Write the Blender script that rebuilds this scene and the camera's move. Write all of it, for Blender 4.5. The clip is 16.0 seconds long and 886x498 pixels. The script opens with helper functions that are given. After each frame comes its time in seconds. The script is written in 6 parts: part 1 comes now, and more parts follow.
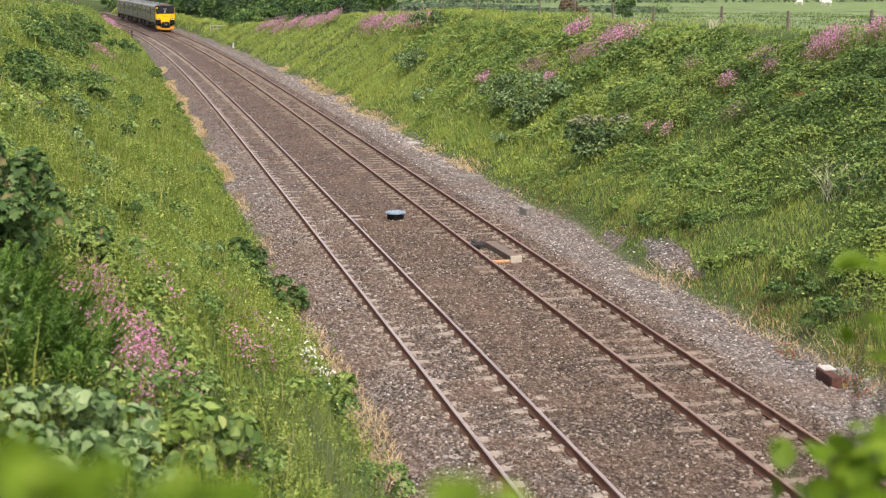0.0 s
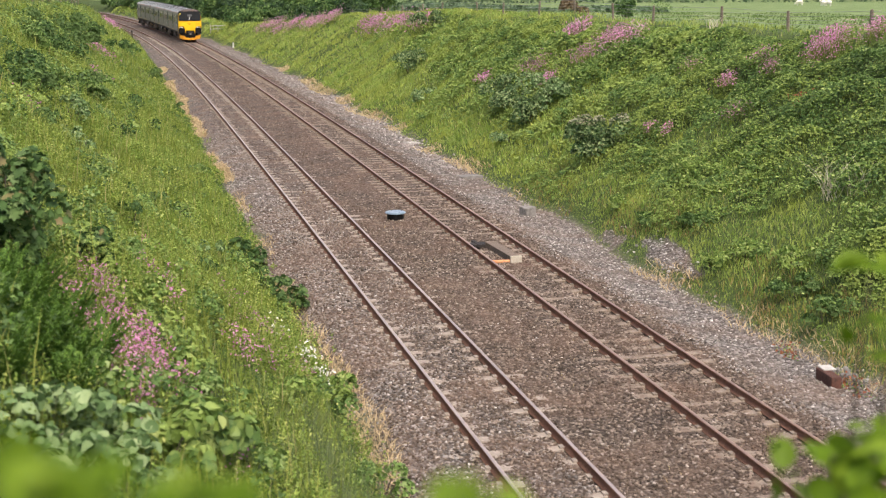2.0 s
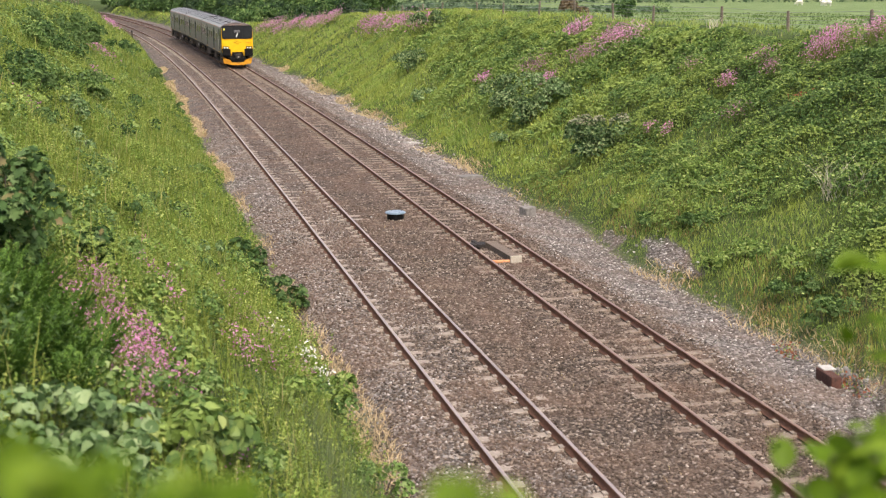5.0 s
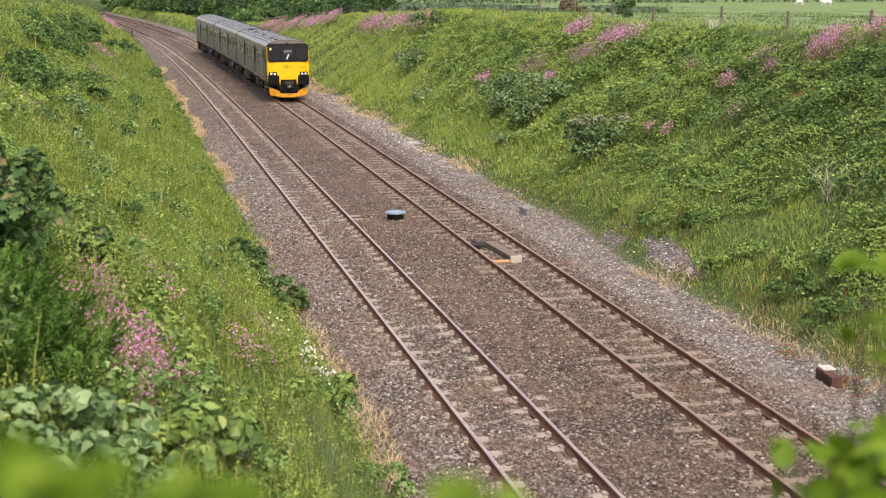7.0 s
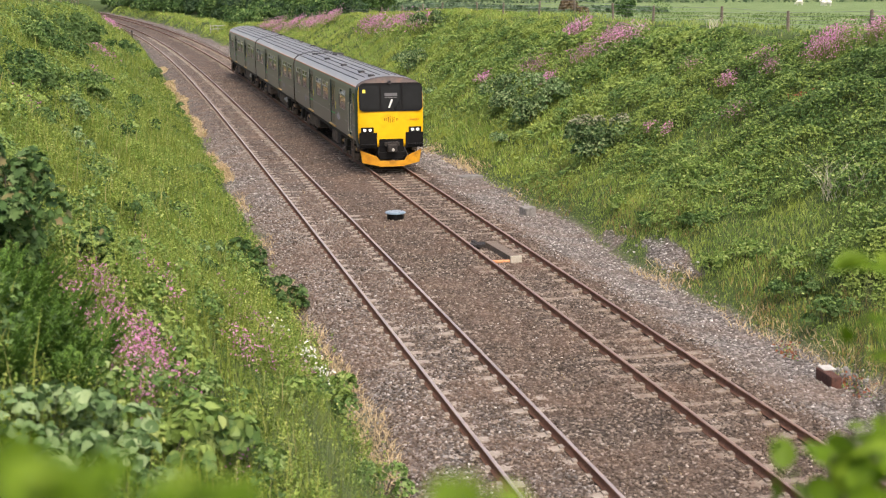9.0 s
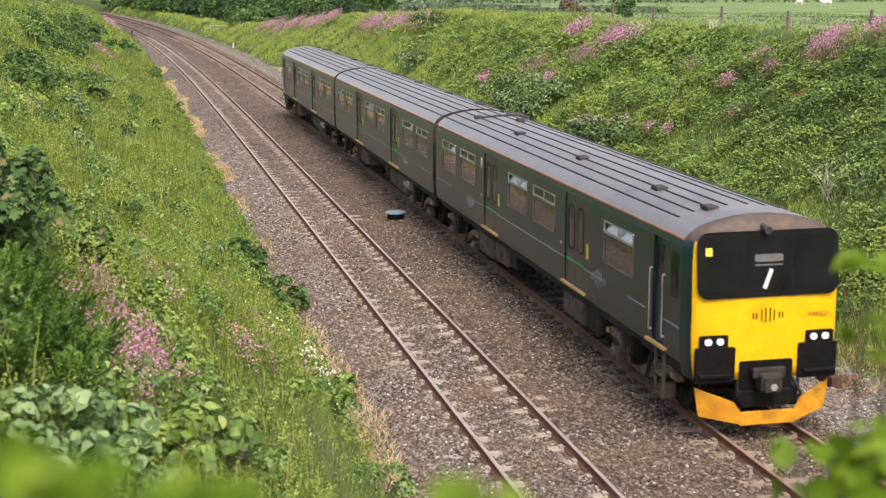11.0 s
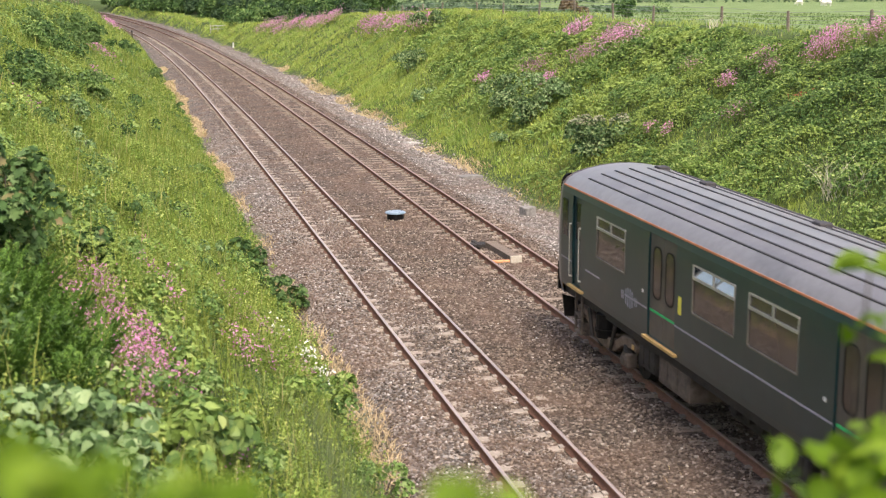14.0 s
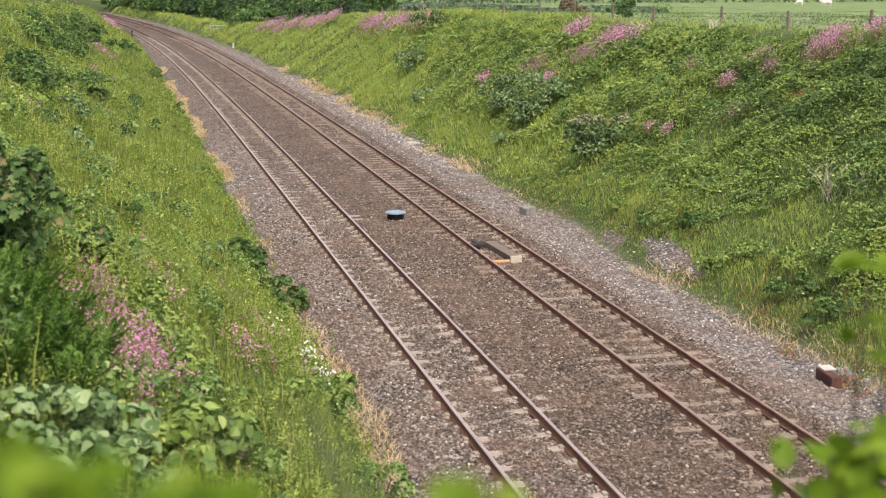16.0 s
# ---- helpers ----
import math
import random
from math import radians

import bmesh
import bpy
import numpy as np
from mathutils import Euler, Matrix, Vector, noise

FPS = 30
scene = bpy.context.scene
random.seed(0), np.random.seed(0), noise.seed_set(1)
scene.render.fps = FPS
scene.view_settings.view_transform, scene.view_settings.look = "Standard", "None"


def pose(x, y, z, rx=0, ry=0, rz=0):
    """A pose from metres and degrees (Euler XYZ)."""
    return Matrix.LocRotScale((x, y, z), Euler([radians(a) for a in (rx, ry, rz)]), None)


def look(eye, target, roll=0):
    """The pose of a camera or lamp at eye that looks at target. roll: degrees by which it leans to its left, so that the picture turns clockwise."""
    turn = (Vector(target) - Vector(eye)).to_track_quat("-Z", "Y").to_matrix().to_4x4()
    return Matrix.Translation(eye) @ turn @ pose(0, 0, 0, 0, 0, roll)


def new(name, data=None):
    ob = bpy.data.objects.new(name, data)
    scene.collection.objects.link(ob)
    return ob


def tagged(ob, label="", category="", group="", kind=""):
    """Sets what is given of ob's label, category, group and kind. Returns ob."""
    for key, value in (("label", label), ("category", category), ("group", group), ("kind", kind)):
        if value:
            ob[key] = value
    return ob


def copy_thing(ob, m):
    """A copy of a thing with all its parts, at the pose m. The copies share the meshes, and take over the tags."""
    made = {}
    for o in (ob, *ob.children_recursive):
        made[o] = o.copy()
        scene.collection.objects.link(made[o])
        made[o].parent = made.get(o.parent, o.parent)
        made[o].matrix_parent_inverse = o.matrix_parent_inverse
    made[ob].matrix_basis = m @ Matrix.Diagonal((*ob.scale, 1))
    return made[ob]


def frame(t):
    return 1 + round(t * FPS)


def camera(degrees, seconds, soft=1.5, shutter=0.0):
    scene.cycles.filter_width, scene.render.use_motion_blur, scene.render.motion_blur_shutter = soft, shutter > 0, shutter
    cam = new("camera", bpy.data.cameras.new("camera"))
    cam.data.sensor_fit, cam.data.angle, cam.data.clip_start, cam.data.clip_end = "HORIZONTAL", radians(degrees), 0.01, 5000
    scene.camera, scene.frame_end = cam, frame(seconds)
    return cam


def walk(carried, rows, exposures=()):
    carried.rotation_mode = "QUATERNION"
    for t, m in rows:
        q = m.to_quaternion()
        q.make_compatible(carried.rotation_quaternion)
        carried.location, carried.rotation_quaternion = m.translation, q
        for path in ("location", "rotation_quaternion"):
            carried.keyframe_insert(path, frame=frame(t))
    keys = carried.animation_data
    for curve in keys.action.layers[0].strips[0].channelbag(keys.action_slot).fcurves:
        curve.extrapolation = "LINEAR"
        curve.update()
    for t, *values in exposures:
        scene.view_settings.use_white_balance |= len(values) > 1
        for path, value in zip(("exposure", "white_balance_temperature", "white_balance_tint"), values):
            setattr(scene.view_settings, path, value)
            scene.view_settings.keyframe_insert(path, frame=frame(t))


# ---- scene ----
# Metres; x across the line, y along it, z up from the rail tops.
cam = camera(34.913, 16.0, soft=1.12, shutter=0.1)
EYE = Vector((0.0, 0.0, 7.853))
VIEW = Matrix.Translation(EYE) @ pose(0, 0, 0, 90 - 11.035, 0, -12.977) @ pose(0, 0, 0, 0, 0, -0.064)
walk(cam, [(0.0, VIEW), (16.0, VIEW)], exposures=[(0.0, 0.32, 6700, 12), (9.5, 0.32, 6700, 12), (11.5, 0.51, 6700, 12), (12.5, 0.62, 6700, 12), (13.5, 0.62, 6700, 12), (14.5, 0.58, 6700, 12), (16.0, 0.37, 6700, 12)])
cam.data.dof.use_dof = True
cam.data.dof.focus_distance = 45.0
cam.data.dof.aperture_fstop = 1.5

# ---- light: a bright overcast afternoon ----
SUN_UP, SUN_ROUND = 58.0, 172.0
world = bpy.data.worlds.new("sky")
scene.world = world
world.use_nodes = True
sky = world.node_tree.nodes.new("ShaderNodeTexSky")
sky.sky_type = "NISHITA"
sky.sun_disc = False
sky.sun_elevation, sky.sun_rotation = radians(SUN_UP), radians(SUN_ROUND)
sky.dust_density, sky.air_density, sky.ozone_density = 6.0, 1.0, 0.6
backlight = world.node_tree.nodes["Background"]
world.node_tree.links.new(sky.outputs[0], backlight.inputs[0])
backlight.inputs[1].default_value = 0.2
sun = new("sun", bpy.data.lights.new("sun", "SUN"))
sun.data.energy, sun.data.angle, sun.data.color = 1.9, radians(14), (1.0, 0.93, 0.84)
sun_from = Vector((math.sin(radians(SUN_ROUND)) * math.cos(radians(SUN_UP)), math.cos(radians(SUN_ROUND)) * math.cos(radians(SUN_UP)), math.sin(radians(SUN_UP))))
sun.matrix_world = look(sun_from * 300, (0, 0, 0))

# ---- the line: straight, then bending gently to the left ----
TRACK_X, TRACK_GAP, GAUGE = 6.503, 4.205, 0.7525
BEND_S = [-10, 0, 45, 90, 140, 200, 300, 330, 360]
BEND_K = [0, -0.000095, 0.000082, 0.000224, 0.000501, 0.000687, 0.000734, 0.0007, 0]
LINE_S = np.arange(-300.0, 1600.0, 1.0)
LINE_T = np.cumsum(np.interp(LINE_S, BEND_S, BEND_K))
LINE_T -= np.interp(0, LINE_S, LINE_T)
LINE_X = np.cumsum(-np.sin(LINE_T))
LINE_Y = np.cumsum(np.cos(LINE_T))
LINE_X += TRACK_X - np.interp(0, LINE_S, LINE_X)
LINE_Y -= np.interp(0, LINE_S, LINE_Y)


def heading(s):
    return np.interp(s, LINE_S, LINE_T)


def place(s, lat):
    """World x, y of the point s metres along the left track and lat metres to its right."""
    t = heading(s)
    return np.interp(s, LINE_S, LINE_X) + lat * np.cos(t), np.interp(s, LINE_S, LINE_Y) + lat * np.sin(t)


# ---- lie of the land ----
LEFT_S, LEFT_H = [0, 70, 84, 110, 160, 200, 260], [6.3, 6.25, 5.85, 5.2, 4.0, 3.0, 1.6]
RIGHT_S = [0, 43, 79, 98, 115, 127, 135, 146, 158, 173, 182, 230]
RIGHT_H = [6.0, 5.85, 5.4, 5.1, 4.65, 4.2, 3.8, 3.25, 2.65, 1.95, 1.35, 0.8]
LEFT_FOOT, RIGHT_FOOT, LEFT_RISE, RIGHT_RISE = -2.55, 8.15, 0.70, 0.65


def value_noise(x, y, seed=0):
    """Smooth noise between 0 and 1 on arrays."""
    xi, yi = np.floor(x).astype(np.int64), np.floor(y).astype(np.int64)
    fx, fy = x - xi, y - yi
    fx, fy = fx * fx * (3 - 2 * fx), fy * fy * (3 - 2 * fy)

    def corner(a, b):
        n = (a * 374761393 + b * 668265263 + seed * 1442695041) & 0xFFFFFFFF
        n = ((n ^ (n >> 13)) * 1274126177) & 0xFFFFFFFF
        return ((n ^ (n >> 16)) & 0xFFFF) / 65535.0
    low = corner(xi, yi) * (1 - fx) + corner(xi + 1, yi) * fx
    high = corner(xi, yi + 1) * (1 - fx) + corner(xi + 1, yi + 1) * fx
    return low * (1 - fy) + high * fy


def feet(s):
    wob = (value_noise(s / 5.0, s * 0, 3) - 0.5) * 0.9 + (value_noise(s / 1.3, s * 0, 4) - 0.5) * 0.35
    return np.interp(s, [110, 150, 190], [LEFT_FOOT, -2.1, -1.75]) + wob * 0.5, RIGHT_FOOT + wob


def ground_z(s, lat):
    s, lat = np.asarray(s, float), np.asarray(lat, float)
    lf, rf = feet(s)
    bed = -0.19 - 0.2 * np.clip((-1.75 - lat) / 0.7, 0, 1) - 0.2 * np.clip((lat - 6.0) / 1.4, 0, 1)
    for centre in (0.0, TRACK_GAP):
        off = np.abs(lat - centre)
        heap = 0.045 * np.clip((off - 0.86) / 0.1, 0, 1) * np.clip((1.75 - off) / 0.3, 0, 1) + 0.03 * np.clip((0.56 - off) / 0.2, 0, 1)
        bed = bed + heap * (0.45 + 1.1 * value_noise(s / 0.8, lat / 0.35, 15))
    bed = bed + 0.034 * (value_noise(s / 0.45, lat / 0.45, 16) - 0.5)
    bed = bed - 0.03 * np.exp(-((lat - 2.1) / 0.7) ** 2)
    hl, hr = np.interp(s, LEFT_S, LEFT_H), np.interp(s, RIGHT_S, RIGHT_H)
    left_field = hl - np.maximum(0, -lat - 13) * 0.012
    right_field = hr - np.clip(lat - 18, 0, 260) * 0.014 + np.maximum(0, lat - 300) * 0.03
    left = np.minimum((lf - lat) * LEFT_RISE - 0.4, left_field)
    right = np.minimum((lat - rf) * RIGHT_RISE - 0.4, right_field)
    on_bank = np.maximum(np.clip((lf - lat) / 1.5, 0, 1), np.clip((lat - rf) / 1.5, 0, 1))
    lumps = (value_noise(s / 2.3, lat / 2.3, 7) - 0.5) * 0.45 + (value_noise(s / 0.8, lat / 0.8, 8) - 0.5) * 0.16
    return np.maximum(bed, np.maximum(left, right)) + lumps * on_bank * np.clip(1 - (np.abs(lat) - 40) / 40, 0, 1)


def bare(s, lat):
    """Gaps in the growth where loose stones show."""
    gap = 0.9 * np.exp(-(((s - 36.3) / 3.2) ** 2 + ((lat - 8.5) / 0.32) ** 2)) + np.exp(-(((s - 24.0) / 1.6) ** 2 + ((lat - 8.1) / 0.6) ** 2)) + np.exp(-(((s - 41.0) / 1.2) ** 2 + ((lat - 8.3) / 0.3) ** 2))
    return gap + (value_noise(s / 0.8, lat / 0.3, 81) - 0.5) * 1.1 * (gap > 0.2) > 0.6


def spot(s, lat, lift=0.0):
    x, y = place(s, lat)
    return Vector((float(x), float(y), float(ground_z(s, lat)) + lift))


# ---- materials ----
def nodes_of(name):
    m = bpy.data.materials.new(name)
    m.use_nodes = True
    return m, m.node_tree.nodes, m.node_tree.links, m.node_tree.nodes["Principled BSDF"]


def ramp_of(nodes, stops):
    r = nodes.new("ShaderNodeValToRGB")
    e = r.color_ramp.elements
    while len(e) < len(stops):
        e.new(0.5)
    for i, (at, c) in enumerate(stops):
        e[i].position, e[i].color = at, (*c, 1)
    return r


def noise_of(nodes, links, scale, detail=5.0, coords=None, rough=0.6):
    n = nodes.new("ShaderNodeTexNoise")
    n.inputs["Scale"].default_value, n.inputs["Detail"].default_value, n.inputs["Roughness"].default_value = scale, detail, rough
    if coords is not None:
        links.new(coords, n.inputs["Vector"])
    return n


def mixed(nodes, links, a, b, factor, how="MIX"):
    m = nodes.new("ShaderNodeMix")
    m.data_type, m.blend_type = "RGBA", how
    for value, socket in ((a, m.inputs[6]), (b, m.inputs[7])):
        if isinstance(value, tuple):
            socket.default_value = (*value, 1)
        else:
            links.new(value, socket)
    if isinstance(factor, (int, float)):
        m.inputs[0].default_value = factor
    else:
        links.new(factor, m.inputs[0])
    return m.outputs[2]


def surface(name, dark, light, rough=0.6, metal=0.0, grain=8.0, wear=0.9, bump=0.2, fine=60.0, stain=None, spec=0.4):
    """Two-scale variation between two colours, with fine relief and an optional stain colour."""
    m, nodes, links, bsdf = nodes_of(name)
    at = nodes.new("ShaderNodeTexCoord").outputs["Object"]
    big, small = noise_of(nodes, links, wear, 4, at), noise_of(nodes, links, grain, 6, at)
    blend = nodes.new("ShaderNodeMath")
    blend.operation = "MULTIPLY_ADD"
    links.new(small.outputs[0], blend.inputs[0])
    blend.inputs[1].default_value = 0.6
    half = nodes.new("ShaderNodeMath")
    half.operation = "MULTIPLY"
    links.new(big.outputs[0], half.inputs[0])
    half.inputs[1].default_value = 0.4
    links.new(half.outputs[0], blend.inputs[2])
    r = ramp_of(nodes, [(0.36, dark), (0.64, light)])
    links.new(blend.outputs[0], r.inputs[0])
    colour = r.outputs[0]
    if stain:
        spots = ramp_of(nodes, [(0.52, (0, 0, 0)), (0.7, (1, 1, 1))])
        links.new(noise_of(nodes, links, wear * 2.3, 5, at).outputs[0], spots.inputs[0])
        colour = mixed(nodes, links, colour, stain, spots.outputs[0])
    links.new(colour, bsdf.inputs["Base Color"])
    bsdf.inputs["Roughness"].default_value, bsdf.inputs["Metallic"].default_value = rough, metal
    bsdf.inputs["Specular IOR Level"].default_value = spec
    if bump:
        relief = nodes.new("ShaderNodeBump")
        relief.inputs["Strength"].default_value, relief.inputs["Distance"].default_value = bump, 0.02
        links.new(noise_of(nodes, links, fine, 3, at).outputs[0], relief.inputs["Height"])
        links.new(relief.outputs[0], bsdf.inputs["Normal"])
    return m


def foliage(name, stops, patch=None, patch_scale=0.25, rough=0.55, through_light=0.3, second=None):
    """Leaves or blades: each one's own tint, a slow change over the ground, and light passing through."""
    m, nodes, links, bsdf = nodes_of(name)
    at = nodes.new("ShaderNodeTexCoord").outputs["Object"]
    own = nodes.new("ShaderNodeNewGeometry").outputs["Random Per Island"]
    r = ramp_of(nodes, stops)
    links.new(own, r.inputs[0])
    colour = r.outputs[0]
    if patch:
        spots = ramp_of(nodes, [(0.42, (0, 0, 0)), (0.62, (1, 1, 1))])
        links.new(noise_of(nodes, links, patch_scale, 4, at).outputs[0], spots.inputs[0])
        colour = mixed(nodes, links, colour, patch, spots.outputs[0])
    # low-frequency darkening: a second, deeper set of tints mixed in by noise
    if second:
        darkening = ramp_of(nodes, [(0.50, (0, 0, 0)), (0.60, (1, 1, 1))])
        links.new(noise_of(nodes, links, patch_scale * 3.1, 5, at).outputs[0], darkening.inputs[0])
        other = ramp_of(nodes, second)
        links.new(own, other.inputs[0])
        colour = mixed(nodes, links, colour, other.outputs[0], darkening.outputs[0])
    links.new(colour, bsdf.inputs["Base Color"])
    bsdf.inputs["Roughness"].default_value = rough
    bsdf.inputs["Specular IOR Level"].default_value = 0.25
    glow = nodes.new("ShaderNodeBsdfTranslucent")
    links.new(colour, glow.inputs[0])
    mix = nodes.new("ShaderNodeMixShader")
    mix.inputs[0].default_value = through_light
    links.new(bsdf.outputs[0], mix.inputs[1])
    links.new(glow.outputs[0], mix.inputs[2])
    links.new(mix.outputs[0], nodes["Material Output"].inputs[0])
    return m


def plain_glass(name, tint, rough=0.03):
    m, nodes, links, bsdf = nodes_of(name)
    bsdf.inputs["Base Color"].default_value = (*tint, 1)
    bsdf.inputs["Roughness"].default_value = rough
    bsdf.inputs["Transmission Weight"].default_value = 1.0
    bsdf.inputs["IOR"].default_value = 1.45
    return m


def soil_material():
    """Ground: soil and moss under the growth, ballast along the line, meadow on the fields."""
    m, nodes, links, bsdf = nodes_of("ground_cover")
    at = nodes.new("ShaderNodeTexCoord").outputs["Object"]
    zone = nodes.new("ShaderNodeAttribute")
    zone.attribute_name = "zone"
    parts = nodes.new("ShaderNodeSeparateColor")
    links.new(zone.outputs["Color"], parts.inputs[0])
    # ballast: stones of about 5 cm
    cells = nodes.new("ShaderNodeTexVoronoi")
    cells.inputs["Scale"].default_value = 13.5
    links.new(at, cells.inputs["Vector"])
    tint = nodes.new("ShaderNodeSeparateColor")
    links.new(cells.outputs["Color"], tint.inputs[0])
    stone = ramp_of(nodes, [(0.0, (0.055, 0.043, 0.034)), (0.5, (0.15, 0.119, 0.097)), (0.9, (0.25, 0.207, 0.174)), (1.0, (0.36, 0.315, 0.28))])
    links.new(tint.outputs[0], stone.inputs[0])
    clean = ramp_of(nodes, [(0.0, (0.10, 0.092, 0.086)), (0.5, (0.235, 0.215, 0.20)), (0.95, (0.387, 0.370, 0.361)), (1.0, (0.581, 0.563, 0.554))])
    links.new(tint.outputs[0], clean.inputs[0])
    ballast = mixed(nodes, links, stone.outputs[0], clean.outputs[0], parts.outputs[1])
    # shade between the drawn stones, multiplied into their colour
    gap_shade = ramp_of(nodes, [(0.0, (1, 1, 1)), (0.75, (0.25, 0.22, 0.2))])
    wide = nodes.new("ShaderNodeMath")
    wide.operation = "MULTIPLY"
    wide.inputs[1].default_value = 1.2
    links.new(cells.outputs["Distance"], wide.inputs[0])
    links.new(wide.outputs[0], gap_shade.inputs[0])
    ballast = mixed(nodes, links, ballast, gap_shade.outputs[0], 0.8, "MULTIPLY")
    # rusty brake dust in drifts
    drift = ramp_of(nodes, [(0.42, (0, 0, 0)), (0.68, (1, 1, 1))])
    links.new(noise_of(nodes, links, 0.5, 6, at).outputs[0], drift.inputs[0])
    ballast = mixed(nodes, links, ballast, (0.19, 0.125, 0.09), mixed(nodes, links, (0, 0, 0), drift.outputs[0], 0.45))
    # growth: soil and moss, darkened so the shade between plants is in the colour
    moss = ramp_of(nodes, [(0.3, (0.03, 0.045, 0.014)), (0.55, (0.06, 0.09, 0.024)), (0.75, (0.09, 0.12, 0.035))])
    links.new(noise_of(nodes, links, 3.0, 8, at).outputs[0], moss.inputs[0])
    # meadow green, muted so the colour itself carries the haze
    meadow = ramp_of(nodes, [(0.3, (0.115, 0.172, 0.058)), (0.55, (0.155, 0.215, 0.085)), (0.75, (0.215, 0.258, 0.125))])
    links.new(noise_of(nodes, links, 0.16, 8, at).outputs[0], meadow.inputs[0])
    growth = mixed(nodes, links, moss.outputs[0], meadow.outputs[0], parts.outputs[2])
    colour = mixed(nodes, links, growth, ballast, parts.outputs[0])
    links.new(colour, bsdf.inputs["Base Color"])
    bsdf.inputs["Roughness"].default_value = 0.9
    bsdf.inputs["Specular IOR Level"].default_value = 0.2
    relief = nodes.new("ShaderNodeBump")
    relief.inputs["Strength"].default_value, relief.inputs["Distance"].default_value = 0.8, 0.03
    relief.invert = True
    links.new(cells.outputs["Distance"], relief.inputs["Height"])
    links.new(relief.outputs[0], bsdf.inputs["Normal"])
    return m


def stone_material(name, stops):
    m, nodes, links, bsdf = nodes_of(name)
    own = nodes.new("ShaderNodeNewGeometry").outputs["Random Per Island"]
    at = nodes.new("ShaderNodeTexCoord").outputs["Object"]
    r = ramp_of(nodes, stops)
    links.new(own, r.inputs[0])
    drift = ramp_of(nodes, [(0.42, (0, 0, 0)), (0.68, (1, 1, 1))])
    links.new(noise_of(nodes, links, 0.5, 6, at).outputs[0], drift.inputs[0])
    soft = mixed(nodes, links, (0, 0, 0), drift.outputs[0], 0.45)
    links.new(mixed(nodes, links, r.outputs[0], (0.19, 0.125, 0.09), soft), bsdf.inputs["Base Color"])
    bsdf.inputs["Roughness"].default_value = 0.85
    bsdf.inputs["Specular IOR Level"].default_value = 0.25
    return m


SOIL = soil_material()
BALLAST = stone_material("brown_ballast_stone", [(0.0, (0.045, 0.035, 0.027)), (0.5, (0.128, 0.10, 0.08)), (0.94, (0.255, 0.21, 0.175)), (1.0, (0.44, 0.395, 0.35))])
CLEAN_BALLAST = stone_material("grey_ballast_stone", [(0.0, (0.085, 0.078, 0.072)), (0.5, (0.225, 0.205, 0.19)), (0.93, (0.35, 0.325, 0.305)), (1.0, (0.60, 0.575, 0.55))])
RAIL_STEEL = surface("worn_rail_steel", (0.33, 0.26, 0.24), (0.48, 0.40, 0.37), 0.36, 0.3, 30, 2, 0.02)
DULL_STEEL = surface("dull_brown_rail_head", (0.22, 0.135, 0.10), (0.34, 0.24, 0.195), 0.42, 0.2, 30, 2, 0.05)
RAIL_RUST = surface("rusty_rail_side", (0.13, 0.062, 0.038), (0.27, 0.135, 0.085), 0.8, 0.0, 20, 2, 0.3)
CONCRETE = surface("weathered_concrete", (0.211, 0.176, 0.145), (0.387, 0.339, 0.290), 0.85, 0, 14, 1.5, 0.4, stain=(0.176, 0.128, 0.092))
OLD_CONCRETE = surface("stained_old_concrete", (0.162, 0.123, 0.095), (0.294, 0.247, 0.199), 0.9, 0, 14, 1.5, 0.4, stain=(0.133, 0.085, 0.062))
WOOD = surface("grey_weathered_wood", (0.10, 0.08, 0.06), (0.24, 0.20, 0.16), 0.85, 0, 25, 2, 0.4)
BARK = surface("bark", (0.06, 0.05, 0.04), (0.15, 0.12, 0.09), 0.9, 0, 15, 2, 0.6)
WIRE = surface("galvanised_wire", (0.25, 0.25, 0.25), (0.4, 0.4, 0.4), 0.5, 0.8, 30, 2, 0)
GRASS = foliage("bank_grass", [(0, (0.13, 0.18, 0.035)), (0.5, (0.23, 0.29, 0.05)), (0.85, (0.33, 0.38, 0.085)), (1, (0.48, 0.43, 0.21))], (0.18, 0.26, 0.045), 0.35, second=[(0, (0.10, 0.165, 0.04)), (0.7, (0.19, 0.27, 0.065)), (1, (0.36, 0.36, 0.16))])
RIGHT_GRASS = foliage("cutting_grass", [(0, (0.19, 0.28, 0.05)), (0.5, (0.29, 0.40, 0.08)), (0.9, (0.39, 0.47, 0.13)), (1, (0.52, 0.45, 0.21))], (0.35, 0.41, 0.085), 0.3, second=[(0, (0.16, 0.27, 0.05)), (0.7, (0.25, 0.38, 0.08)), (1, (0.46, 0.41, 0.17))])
STRAW = foliage("dry_straw_grass", [(0, (0.42, 0.31, 0.17)), (0.5, (0.60, 0.47, 0.29)), (1, (0.50, 0.42, 0.24))])
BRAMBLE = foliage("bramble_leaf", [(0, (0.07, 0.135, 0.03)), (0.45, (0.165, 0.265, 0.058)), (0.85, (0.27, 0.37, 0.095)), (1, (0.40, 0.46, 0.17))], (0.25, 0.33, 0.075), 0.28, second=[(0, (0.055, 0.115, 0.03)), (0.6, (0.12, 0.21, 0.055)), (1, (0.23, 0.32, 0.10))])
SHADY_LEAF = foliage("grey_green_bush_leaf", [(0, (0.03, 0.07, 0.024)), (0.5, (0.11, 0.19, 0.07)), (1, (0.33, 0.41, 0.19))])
DARK_LEAF = foliage("dark_bush_leaf", [(0, (0.026, 0.065, 0.018)), (0.55, (0.07, 0.145, 0.038)), (1, (0.19, 0.28, 0.09))])
